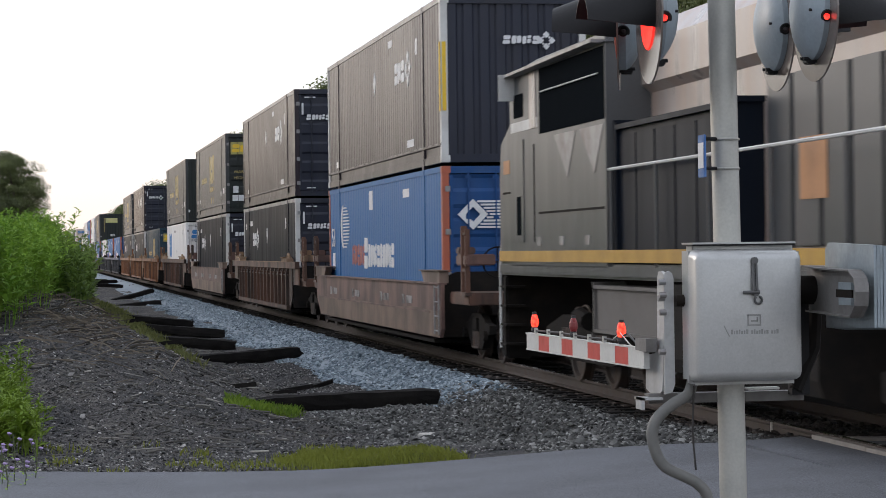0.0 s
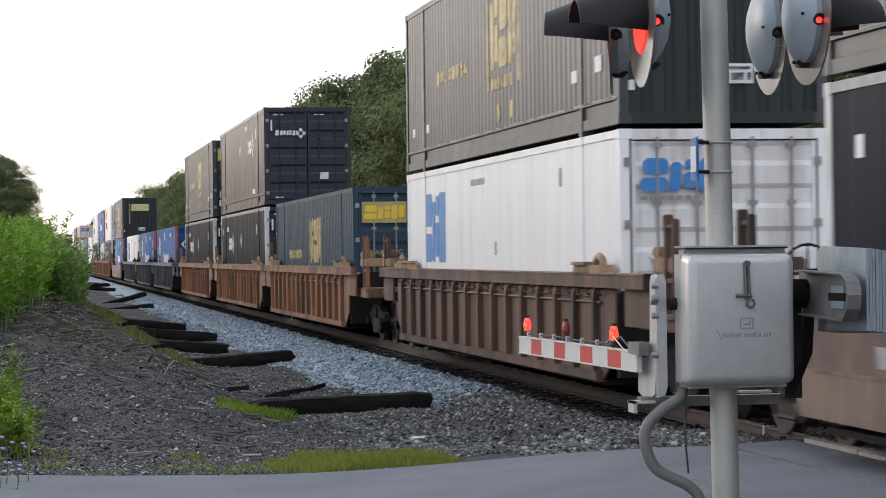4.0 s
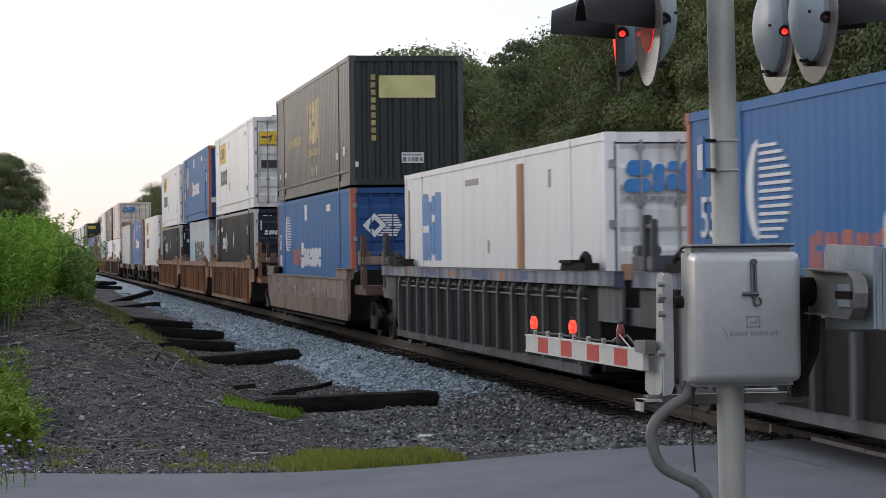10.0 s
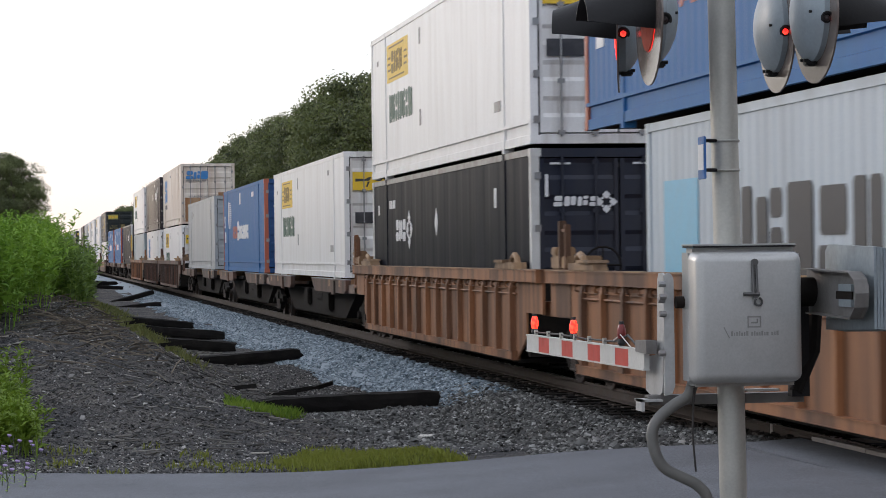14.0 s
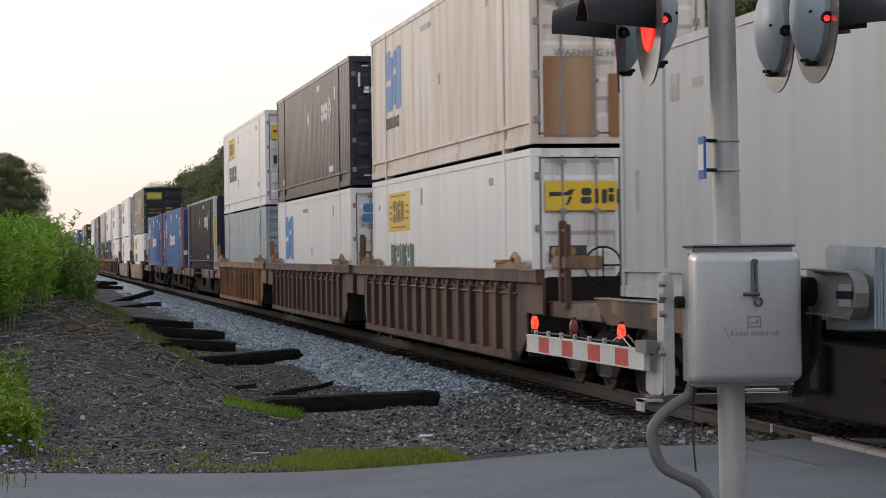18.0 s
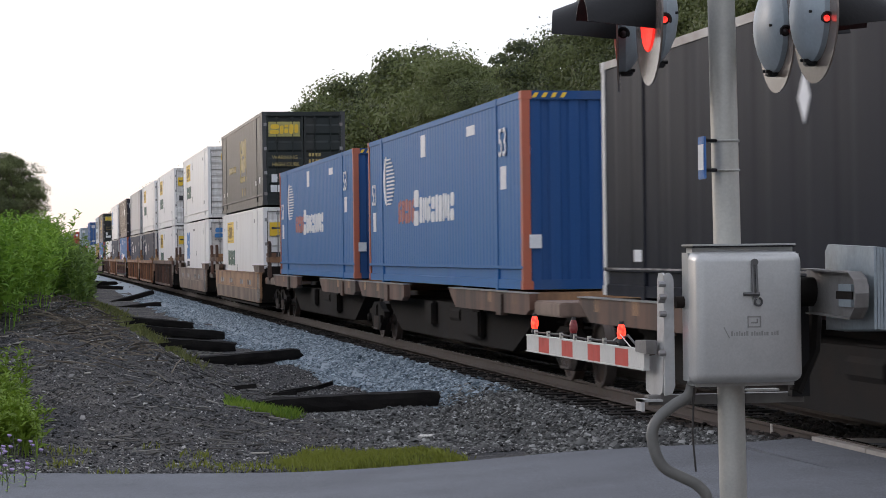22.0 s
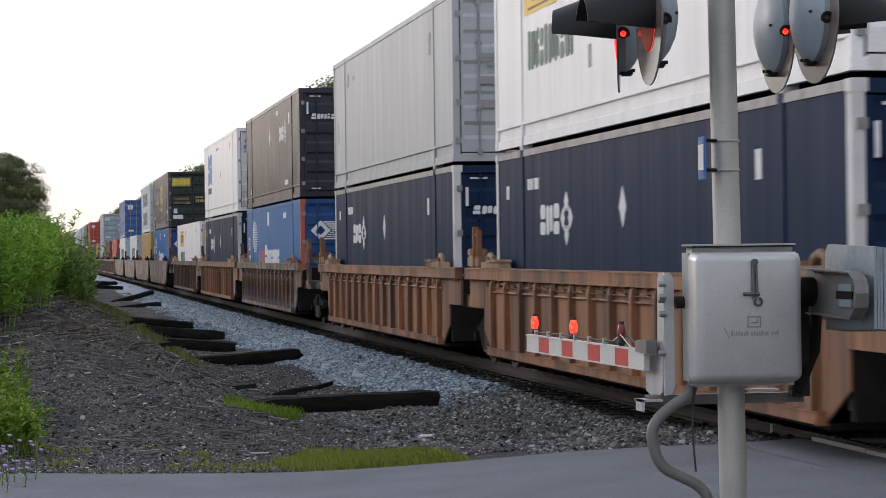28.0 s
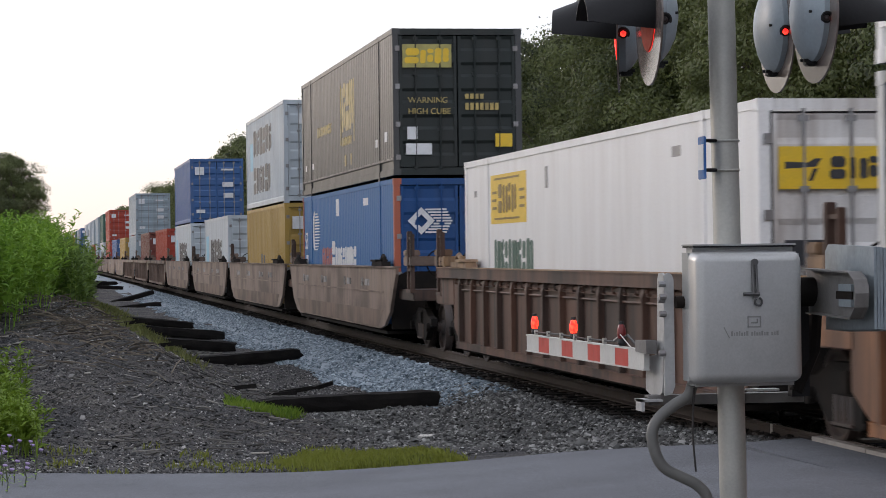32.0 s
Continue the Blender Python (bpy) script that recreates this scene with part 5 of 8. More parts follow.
CAR["painted"] = car_paint("sprayed", (0.13, 0.06, 0.037), (0.035, 0.026, 0.021))
_n, _l = CAR["painted"].node_tree.nodes, CAR["painted"].node_tree.links
_bsdf = _n["Principled BSDF"]
_under = _bsdf.inputs["Base Color"].links[0].from_socket
_tc, _spray, _tone = _n.new("ShaderNodeTexCoord"), _n.new("ShaderNodeTexNoise"), _n.new("ShaderNodeTexNoise")
_spray.inputs["Scale"].default_value, _spray.inputs["Detail"].default_value = 1.9, 3
_tone.inputs["Scale"].default_value, _tone.inputs["Detail"].default_value = 1.1, 2
_hues, _where, _over = _n.new("ShaderNodeValToRGB"), _n.new("ShaderNodeValToRGB"), _n.new("ShaderNodeMix")
_hues.color_ramp.elements[0].position, _hues.color_ramp.elements[0].color = 0.3, (0.06, 0.12, 0.08, 1)
_hues.color_ramp.elements[1].position, _hues.color_ramp.elements[1].color = 0.7, (0.28, 0.12, 0.05, 1)
for _at, _c in ((0.42, (0.2, 0.24, 0.21)), (0.5, (0.16, 0.06, 0.1)), (0.58, (0.34, 0.24, 0.08))):
    _hues.color_ramp.elements.new(_at).color = (*_c, 1)
_where.color_ramp.elements[0].position, _where.color_ramp.elements[1].position = 0.44, 0.56
_where.color_ramp.elements[1].color = (0.8, 0.8, 0.8, 1)
_over.data_type = "RGBA"
for _x in (_spray, _tone):
    _l.new(_tc.outputs["Object"], _x.inputs["Vector"])
_l.new(_tone.outputs[0], _hues.inputs[0])
_l.new(_spray.outputs[0], _where.inputs[0])
_l.new(_where.outputs[0], _over.inputs[0])
_l.new(_under, _over.inputs[6])
_l.new(_hues.outputs[0], _over.inputs[7])
_l.new(_over.outputs[2], _bsdf.inputs["Base Color"])
WORN_EDGE = car_paint("worn_edge", (0.44, 0.3, 0.18), (0.2, 0.11, 0.06), 0.6, 1.5)
SPLASH = car_paint("splashed", (0.19, 0.122, 0.085), (0.09, 0.062, 0.046), 0.85, 0.9, streak=False)
PATCH_BLUE = material("blue_touch_up", (0.05, 0.09, 0.22), 0.6, 0, (0.1, 0.1, 0.1), 0.5, 3, 20, 0.1)
PATCH_ORANGE = material("orange_primer_patch", (0.42, 0.17, 0.06), 0.65, 0, (0.15, 0.08, 0.05), 0.6, 3, 20, 0.1)


def wave(shape, at, a0, a1, z0, z1, period, depth, flat=0.5):
    """A corrugated wall: at(along, in, z) gives the point; it dips inward by depth once each period."""
    n = max(1, round((a1 - a0) / period))
    p = (a1 - a0) / n
    line = []
    for i in range(n):
        b = a0 + i * p
        line += [(b, 0), (b + p * flat, 0), (b + p * (flat + 0.12), depth), (b + p * 0.88, depth)]
    line.append((a1, 0))
    v = [at(a, d, z0) for a, d in line] + [at(a, d, z1) for a, d in line]
    k = len(line)
    return shape.add(v, [(i, i + 1, k + i + 1, k + i) for i in range(k - 1)])


def bars_side(parent, name, mat, rects, hw, length, label=""):
    """Flat marks on both sides, given as (from the far end, width, height above the floor, tall)."""
    s = Shape()
    for u, w, z, h in rects:
        s.box(-hw + 0.008, -hw + 0.016, length - u - w, length - u, z, z + h)
        s.box(hw - 0.016, hw - 0.008, u, u + w, z, z + h)
    return tagged(part(name, s, mat, parent, label), kind="stuff")


def bars_end(parent, name, mat, rects, label="", y=-0.02):
    """Flat marks on the leading end: (from the centre, width, height, tall)."""
    s = Shape()
    for x, w, z, h in rects:
        s.box(x, x + w, y - 0.006, y + 0.004, z, z + h)
    return tagged(part(name, s, mat, parent, label), kind="stuff")


def blocks(u, z, h, widths, gap=0.07, slant=0.0, stroke=0.16, pattern="sacs"):
    """Plain marks in a row, as outlines (along, up): s a solid slab, a and c slabs split upright or level, o a slab in three pieces."""
    out = []
    for i, w in enumerate(widths):
        kind, t, hh = pattern[i % len(pattern)], stroke, h * (1.0, 0.96, 1.0, 0.94)[i % 4]
        boxes = [(0, w, 0, hh)]
        if kind == "a" and w > 2.2 * t:
            boxes = [(0, 0.5 * w - 0.12 * t, 0, hh), (0.5 * w + 0.25 * t, w, 0.1 * hh, hh)]
        elif kind == "c" and w > 2.2 * t:
            boxes = [(0, w, 0, 0.42 * hh), (0.06 * w, w, 0.52 * hh, hh)]
        elif kind == "o" and w > 2.2 * t:
            boxes = [(0, 0.42 * w, 0, 0.92 * hh), (0.54 * w, w, 0.08 * hh, 0.6 * hh), (0.54 * w, w, 0.7 * hh, hh)]
        for a, b, c, d in boxes:
            k = min(0.25 * (b - a), 0.25 * (d - c), 0.05)
            ring = [(a + k, c), (b - k, c), (b, c + k), (b, d - k), (b - k, d), (a + k, d), (a, d - k), (a, c + k)]
            out.append([(u + q + slant * r, z + r) for q, r in ring])
        u += w + gap
    return out


def shapes_side(parent, name, mat, outlines, hw, length, label=""):
    """Flat outlines (from the far end, up) on both sides."""
    s = Shape()
    for ring in outlines:
        s.prism([(length - u, z) for u, z in ring], 0, -hw + 0.007, -hw + 0.016)
        s.prism([(u, z) for u, z in ring], 0, hw - 0.016, hw - 0.007)
    return tagged(part(name, s, mat, parent, label), kind="stuff")


def shapes_end(parent, name, mat, outlines, label="", y=-0.02):
    s = Shape()
    for ring in outlines:
        s.prism(ring, 1, y - 0.006, y + 0.004)
    return tagged(part(name, s, mat, parent, label), kind="stuff")


SCUFF = material("scuffed_paint", (0.3, 0.285, 0.28), 0.6, 0, (0.05, 0.045, 0.045), 1.0, 3.5, 40, 0.1, reach=0.6)


def flower(x, z, r):
    """Four diamonds that close into a pointed ring round a hollow centre, as (x, z) outlines."""
    out = []
    for dx, dz in ((0, 1), (1, 0), (0, -1), (-1, 0)):
        cx, cz = x + dx * r * 0.6, z + dz * r * 0.6
        q = r * 0.36
        out.append([(cx, cz + q), (cx + q, cz), (cx, cz - q), (cx - q, cz)])
    for dx, dz in ((1, 1), (1, -1), (-1, -1), (-1, 1)):
        cx, cz, q = x + dx * r * 0.33, z + dz * r * 0.33, r * 0.13
        out.append([(cx - q * dz, cz + q * dx), (cx + q * dx * 0.6, cz + q * dz * 0.6), (cx + q * dz, cz - q * dx), (cx - q * dx * 0.6, cz - q * dz * 0.6)])
    return out


def container(kind, far=False):
    """One freight container, leading end at y = 0, floor at z = 0. kind: colour, length, end, marks."""
    colour, length, end, marks, post_mat, label = KINDS_BOX[kind]
    L, H = length, 2.896 if length > 13 else (2.896 if end != "low" else 2.591)
    hw = 1.295 if length > 13 else 1.219
    body_mat = PAINT[colour]
    # blue and dark green ends: darker than the sides, shade put into their paint
    end_mat = PAINT[{"diamondrib": "diamond_end", "diamond": "diamond_end", "goldmark": "goldmark_end_shaded", "white": "white_end", "stripeblue": "stripeblue_end_shaded"}.get(colour, colour)]
    t = thing("shipping_container", label, "container", "containers on the train")
    period, depth = ((0.28, 0.01) if marks == "diamond" else (0.28, 0.012 if marks == "goldmark" else 0.007)) if marks not in ("yellowsign", "palegrey", "plain") and kind not in ("diamond", "diamond_navy", "diamond_dark") else (1.2, 0.006)
    if length < 13:
        period, depth = 0.28, 0.012 if marks == "palegrey" else 0.03
    skirt = 0.34 if length > 13 else 0.16
    for s in (-1, 1):
        wall = wave(Shape(), lambda a, d, z, s=s: (s * (hw - 0.012 - d), a, z), 0.12, L - 0.12, skirt, H - 0.09, period, depth)
        part("side_panel", wall, body_mat, t)
        # on diamond containers the rail's pale tone holds wear and reflected sky
        part("top_rail", Shape().box(s * (hw - 0.05), s * hw, 0.05, L - 0.05, H - 0.1, H - 0.004), body_mat if marks != "diamond" else SALT, t, "" if marks != "diamond" else "worn top rail, paler for the sky it reflects")
        rim = [(hw - 0.07, 0.0), (hw - 0.004, 0.0), (hw - 0.004, 0.13)]
        if length > 13:
            rim += [(hw - 0.034, 0.14), (hw - 0.034, 0.29), (hw + 0.006, 0.3), (hw + 0.006, 0.345), (hw - 0.07, 0.35)]
        else:
            rim += [(hw - 0.02, 0.16), (hw - 0.07, 0.16)]
        rail = Shape().prism([(s * a, b) for a, b in rim], 1, 0.05, L - 0.05)
        part("bottom_rail", rail, body_mat, t)
        for y0 in ((0.0, L - 0.15) if length < 13 else (0.0, 1.92, L - 2.04, L - 0.15)):
            inner = 1 < y0 < L - 1
            cp = Shape().box(s * (hw - 0.12), s * (hw + (0.006 if inner else 0)), y0, y0 + (0.11 if inner else 0.15), 0, H)
            for zc in (-0.068 if inner or length < 13 else 0, H - 0.12):
                cp.box(s * (hw - 0.15), s * (hw + 0.008), y0 - 0.004 * (y0 == 0), y0 + 0.16, zc, max(zc, 0) + 0.12)
            part("corner_post" if not inner else "side_post", cp, body_mat if inner or post_mat is None else post_mat, t, "" if inner or post_mat is None else "painted corner post in a contrasting colour")
    # this pale line paints scuffs and the sky caught by the rail's lip
    if marks in ("diamond", "goldmark"):
        part("scuffed_edge", Shape().box(-hw - 0.0085, -hw - 0.005, 0.2, L - 0.2, 0.322, 0.343), SCUFF, t, "scuffed bottom rail edge, paler for the sky it catches")
    part("roof", wave(Shape(), lambda a, d, z: (z, a, H - 0.012 - d), 0.1, L - 0.1, -hw + 0.03, hw - 0.03, 0.6, 0.02), body_mat, t)
    part("underframe", Shape().box(-hw + 0.06, hw - 0.06, 0.1, L - 0.1, 0.02, 0.15), UNDERGEAR, t)
    part("rear_wall", wave(Shape(), lambda a, d, z: (a, L - 0.02 - d, z), -hw + 0.12, hw - 0.12, 0.1, H - 0.1, 0.3, 0.03), body_mat, t)
    if colour in ("white", "rusty_white", "grey"):
        part("door_seal", Shape().box(-hw + 0.118, -hw + 0.142, -0.003, 0.02, 0.05, H - 0.05).box(hw - 0.142, hw - 0.118, -0.003, 0.02, 0.05, H - 0.05).box(-0.012, 0.012, -0.002, 0.02, 0.16, H - 0.15), RUBBER, t, "black rubber door seals")
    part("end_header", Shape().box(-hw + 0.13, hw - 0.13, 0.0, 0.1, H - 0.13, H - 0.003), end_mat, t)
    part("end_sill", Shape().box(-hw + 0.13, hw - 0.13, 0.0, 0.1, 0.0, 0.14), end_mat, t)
    if end == "door":
        for s in (-1, 1):
            d = Shape()
            xa, xb = sorted((s * 0.015, s * (hw - 0.13)))
            wave(d, lambda a, dd, z: (z, 0.012 + dd, a), 0.16, H - 0.15, xa + 0.06, xb - 0.06, 0.5, 0.03, 0.42)
            for a, b in ((xa, xa + 0.06), (xb - 0.06, xb)):
                d.box(a, b, 0.0, 0.05, 0.16, H - 0.15)
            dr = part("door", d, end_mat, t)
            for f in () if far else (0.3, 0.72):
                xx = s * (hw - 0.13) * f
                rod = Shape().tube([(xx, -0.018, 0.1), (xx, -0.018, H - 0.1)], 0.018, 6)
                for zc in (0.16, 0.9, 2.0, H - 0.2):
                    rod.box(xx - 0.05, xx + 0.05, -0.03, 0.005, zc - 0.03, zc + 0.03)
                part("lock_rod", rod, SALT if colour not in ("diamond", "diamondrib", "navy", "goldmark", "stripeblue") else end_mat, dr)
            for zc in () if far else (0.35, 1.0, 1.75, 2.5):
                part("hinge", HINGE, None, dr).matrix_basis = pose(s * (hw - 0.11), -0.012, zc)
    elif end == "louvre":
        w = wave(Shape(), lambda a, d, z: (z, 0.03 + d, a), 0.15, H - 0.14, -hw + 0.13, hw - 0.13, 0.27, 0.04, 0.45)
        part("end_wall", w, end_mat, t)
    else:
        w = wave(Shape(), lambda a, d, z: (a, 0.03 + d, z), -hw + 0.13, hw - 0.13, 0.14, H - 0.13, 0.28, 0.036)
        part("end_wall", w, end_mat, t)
    {"diamond": marks_diamond, "stripeblue": marks_stripeblue, "goldmark": marks_gold, "bluemark": marks_blue, "yellowsign": marks_yellow, "palegrey": marks_pale, "tworow": marks_tworow,
     "box": marks_box, "plain": marks_plain}[marks](t, hw, L, H, end, colour, **({"fore": kind in ("diamond_rib", "diamond_wall", "diamond_dark")} if marks == "diamond" else {}))
    return t


def marks_diamond(t, hw, L, H, end, colour, fore=False):
    """White word shapes and a star of four diamonds; fore: set towards the leading end."""
    u, z = (10.7, 1.92) if fore else (3.15, 1.86)
    s = Shape()
    for q in flower(u + 1.66, z, 0.38):
        s.prism([(L - a, b) for a, b in q], 0, -hw + 0.008, -hw + 0.016)
    tagged(part("emblem", s, WHITE_MARK, t, "white star of four diamonds"), kind="stuff")
    shapes_side(t, "word_mark", WHITE_MARK, blocks(u, z - 0.21, 0.42, (0.34, 0.4, 0.36), 0.06, 0.0, 0.11, "ca"), hw, L, "white slab marks")
    extra = [(1.5, 0.4, 0.42, 0.14), (12.2, 0.8, 0.42, 0.14), (9.9, 0.5, 2.5, 0.14)] if fore else [(0.75, 0.2, 2.2, 0.2), (2.3, 0.16, 2.3, 0.16), (2.5, 0.16, 2.3, 0.16), (2.75, 0.3, 2.3, 0.16)]
    bars_side(t, "marking", WHITE_MARK, extra, hw, L, "small white data marks")
    bars_side(t, "data_plate", WHITE_MARK, [(13.3, 0.2, 2.1, 0.3)], hw, L)
    d = Shape()
    d.prism([(L - 7.9, 2.2), (L - 8.08, 1.95), (L - 7.9, 1.7), (L - 7.72, 1.95)], 0, -hw + 0.008, -hw + 0.016)
    part("hazard_diamond", d, WHITE_MARK, t)
    x0 = -0.98 if end == "door" else -0.2
    shapes_end(t, "end_word", WHITE_MARK, blocks(x0, 2.06, 0.15, (0.13, 0.17, 0.15, 0.13), 0.025, 0.1, 0.034, "cao"), "white slab marks", -0.024)
    if end == "door":
        bars_end(t, "end_marking", WHITE_MARK, [(-1.02, 0.3, 2.66, 0.03), (0.2, 0.3, 2.66, 0.03), (-0.98, 0.24, 0.2, 0.03), (0.18, 0.05, 0.14, 0.02), (-1.1, 0.05, 2.2, 0.32)], "thin white marks", -0.024)
    s = Shape()
    for q in flower(x0 + 0.78, 2.12, 0.17):
        s.prism(q, 1, -0.03, -0.02)
    tagged(part("end_emblem", s, WHITE_MARK, t, "white diamond emblem"), kind="stuff")
    if end == "door":
        bars_end(t, "end_plate", WHITE_MARK, [(0.36, 0.26, 0.75, 0.2)] if colour != "navy" else [(0.5, 0.5, 1.9, 0.07), (0.5, 0.5, 1.75, 0.07)], "pale placard", -0.024)
    else:
        part("warning_strip", Shape().box(-hw - 0.016, -hw - 0.002, 0.02, 0.13, 0.9, 2.1).box(-hw + 0.02, -hw + 0.09, -0.012, -0.002, 0.9, 2.1), YELLOW_MARK, t, "tall yellow warning strip")


def marks_stripeblue(t, hw, L, H, end, colour):
    shapes_side(t, "red_marking", RED_MARK, blocks(4.1, 1.12, 0.46, (0.34, 0.34, 0.3, 0.32, 0.3), 0.09, 0.06, 0.12, "oaca"), hw, L, "faded red slab marks")
    shapes_side(t, "white_marking", WHITE_MARK, blocks(6.0, 1.06, 0.66, (0.56,), 0.07, 0.06, 0.2, "c") + blocks(6.68, 1.1, 0.48, (0.3, 0.42, 0.36, 0.4, 0.28, 0.34, 0.42, 0.2, 0.38), 0.07, 0.06, 0.14, "saoca"), hw, L, "white slab marks")
    s = Shape()
    for i in range(13):
        z = 1.52 + 0.074 * i
        w = 1.0 * math.sqrt(max(0.1, 1 - ((i - 6) / 7.2) ** 2))
        s.box(-hw - 0.003, -hw + 0.014, L - 2.62 - w, L - 2.62, z, z + 0.032)
    arc = np.linspace(0.12, 3.02, 9)
    moon = [(2.62 - 0.42 * math.sin(a), 2.0 + 0.5 * math.cos(a)) for a in arc] + [(2.62 - 0.2 * math.sin(a), 2.0 + 0.42 * math.cos(a)) for a in arc[::-1]]
    for k in range(8):
        ring = [moon[k], moon[k + 1], moon[16 - k], moon[17 - k]]
        s.prism([(L - u, z) for u, z in ring], 0, -hw - 0.003, -hw + 0.014)
    tagged(part("emblem", s, WHITE_MARK, t, "white striped round emblem"), kind="stuff")
    bars_side(t, "plate", WHITE_MARK, [(6.9, 0.5, 2.3, 0.4), (11.6, 0.75, 2.45, 0.16), (0.6, 0.4, 1.0, 0.4)], hw, L, "white data plate")
    lab = part("size_figure", FIGURE_53, None, t, "white figures 53")
    lab.matrix_basis = Matrix(((0, 0, -1, -hw - 0.006), (-1, 0, 0, L - 0.55), (0, 1, 0, 1.55), (0, 0, 0, 1)))
    if end == "door":
        s = Shape()
        for c in (-0.62, 0.62):
            for rx, rz in ((1, 1), (1, -1), (-1, -1), (-1, 1)):
                s.prism([(c - 0.14 + rx * 0.27, 2.05), (c - 0.14, 2.05 + rz * 0.27), (c - 0.14, 2.05 + rz * 0.13), (c - 0.14 + rx * 0.13, 2.05)], 1, -0.026, -0.016)
            for i in range(9):
                dz = (i - 4) * 0.056
                s.box(c + 0.16 - abs(dz), c + 0.48 - 0.5 * abs(dz), -0.026, -0.016, 2.033 + dz, 2.067 + dz)
        tagged(part("door_emblem", s, WHITE_MARK, t, "white diamond and stripes"), kind="stuff")
        bars_end(t, "end_marking", WHITE_MARK, [(-1.0 + 0.16 * i, 0.12, 0.3, 0.3) for i in range(3)], "white lettering shapes", -0.022)
    else:
        shapes_end(t, "hazard_strip", YELLOW_MARK, [[(x, H - 0.1), (x + 0.06, H - 0.1), (x + 0.1, H - 0.03), (x + 0.04, H - 0.03)] for x in (-1.14, -1.0, -0.86, -0.72, 0.66, 0.8, 0.94)], "yellow hazard strip", -0.004)
        bars_end(t, "plate", WHITE_MARK, [(-1.2, 0.18, 0.6, 0.2)], "white plate", -0.004)
        lab = part("size_figure", FIGURE_53, None, t, "white figures 53")
        lab.matrix_basis = Matrix(((0, 0, -1, -hw - 0.008), (-1, 0, 0, 1.75), (0, 1, 0, 2.0), (0, 0, 0, 1)))
        bars_side(t, "plate", WHITE_MARK, [(14.45, 0.45, 1.5, 0.35)], hw, L)


def marks_gold(t, hw, L, H, end, colour):
    u = 7.9
    frame_bars = [[(a, 0.95), (a + 0.1, 0.95), (a + 0.1, 2.35), (a, 2.35)] for a in (u, u + 2.3)]
    shapes_side(t, "gold_marking", GOLD_MARK, frame_bars + blocks(u + 0.25, 1.25, 1.1, (0.6, 0.6, 0.62), 0.06, 0.02, 0.2, "oca") + blocks(u + 0.3, 0.92, 0.2, (0.16, 0.2, 0.18, 0.16, 0.2, 0.16, 0.18), 0.06, 0, 0.05, "sa")
                + blocks(u + 0.7, 0.45, 0.26, (0.24,), 0.1, 0, 0.07) + blocks(u + 1.7, 0.45, 0.26, (0.2,), 0.1, 0, 0.07) + blocks(3.3, 1.35, 0.24, (0.3, 0.28, 0.22, 0.3, 0.26, 0.3, 0.24, 0.28), 0.1, 0.05, 0.07, "saco"), hw, L, "worn gold slab marks in a frame")
    bars_side(t, "plate", WHITE_MARK, [(13.6, 0.3, 0.65, 0.16), (14.9, 0.35, 0.7, 0.2), (0.7, 0.25, 0.6, 0.15), (2.2, 0.25, 0.6, 0.15)], hw, L)
    if end == "door":
        bars_end(t, "emblem_field", material("faded_yellow_field", (0.42, 0.37, 0.12), 0.55, 0, (0.2, 0.18, 0.08), 0.5, 6, 40, 0.03), [(-1.1, 0.98, 2.12, 0.46)], "faded yellow field", -0.022)
        shapes_end(t, "door_emblem", YELLOW_MARK, blocks(-1.06, 2.2, 0.3, (0.28, 0.26, 0.28), 0.03, 0.05, 0.09, "coa"), "yellow slab marks", -0.03)
        w = tagged(part("warning", WARN_A, None, t, "worn gold word WARNING"), kind="stuff")
        w.matrix_basis = Matrix(((1, 0, 0, -1.0), (0, 0, -1, -0.028), (0, 1, 0, 1.42), (0, 0, 0, 1)))
        w = tagged(part("warning", WARN_B, None, t, "worn gold words HIGH CUBE"), kind="stuff")
        w.matrix_basis = Matrix(((1, 0, 0, -1.0), (0, 0, -1, -0.028), (0, 1, 0, 1.2), (0, 0, 0, 1)))
        bars_end(t, "number_marking", GOLD_MARK, [(0.15 + 0.1 * i, 0.07, 1.28, 0.14) for i in range(7)] + [(0.15 + 0.1 * i, 0.07, 1.5, 0.1) for i in range(4)], "faded number bars", -0.024)
        bars_end(t, "placard", WHITE_MARK, [(-1.05, 0.52, 0.4, 0.22), (-1.02, 0.2, 0.7, 0.25)], "white placard", -0.026)
        bars_end(t, "yellow_placard", YELLOW_MARK, [(0.75, 0.34, 0.55, 0.26)], "orange placard", -0.024)
    else:
        bars_end(t, "end_sign", material("pale_yellow_sign", (0.62, 0.58, 0.25), 0.5), [(-0.62, 1.28, 1.95, 0.5)], "pale yellow sign", 0.01)
        bars_end(t, "number_marking", GOLD_MARK, [(-0.8, 0.1, 2.35 - 0.17 * i, 0.12) for i in range(9)], "worn column of figures", 0.01)
        bars_end(t, "placard", WHITE_MARK, [(-0.12, 0.5, 0.48, 0.24), (-1.22, 0.12, 0.4, 0.12)], "white placard", 0.01)
        bars_end(t, "placard_print", SCUFF, [(-0.09, 0.43, 0.65, 0.035), (-0.09, 0.07, 0.52, 0.09), (0.03, 0.04, 0.52, 0.09), (0.1, 0.16, 0.52, 0.09), (0.3, 0.05, 0.52, 0.09)], "grey print bars", 0.004)


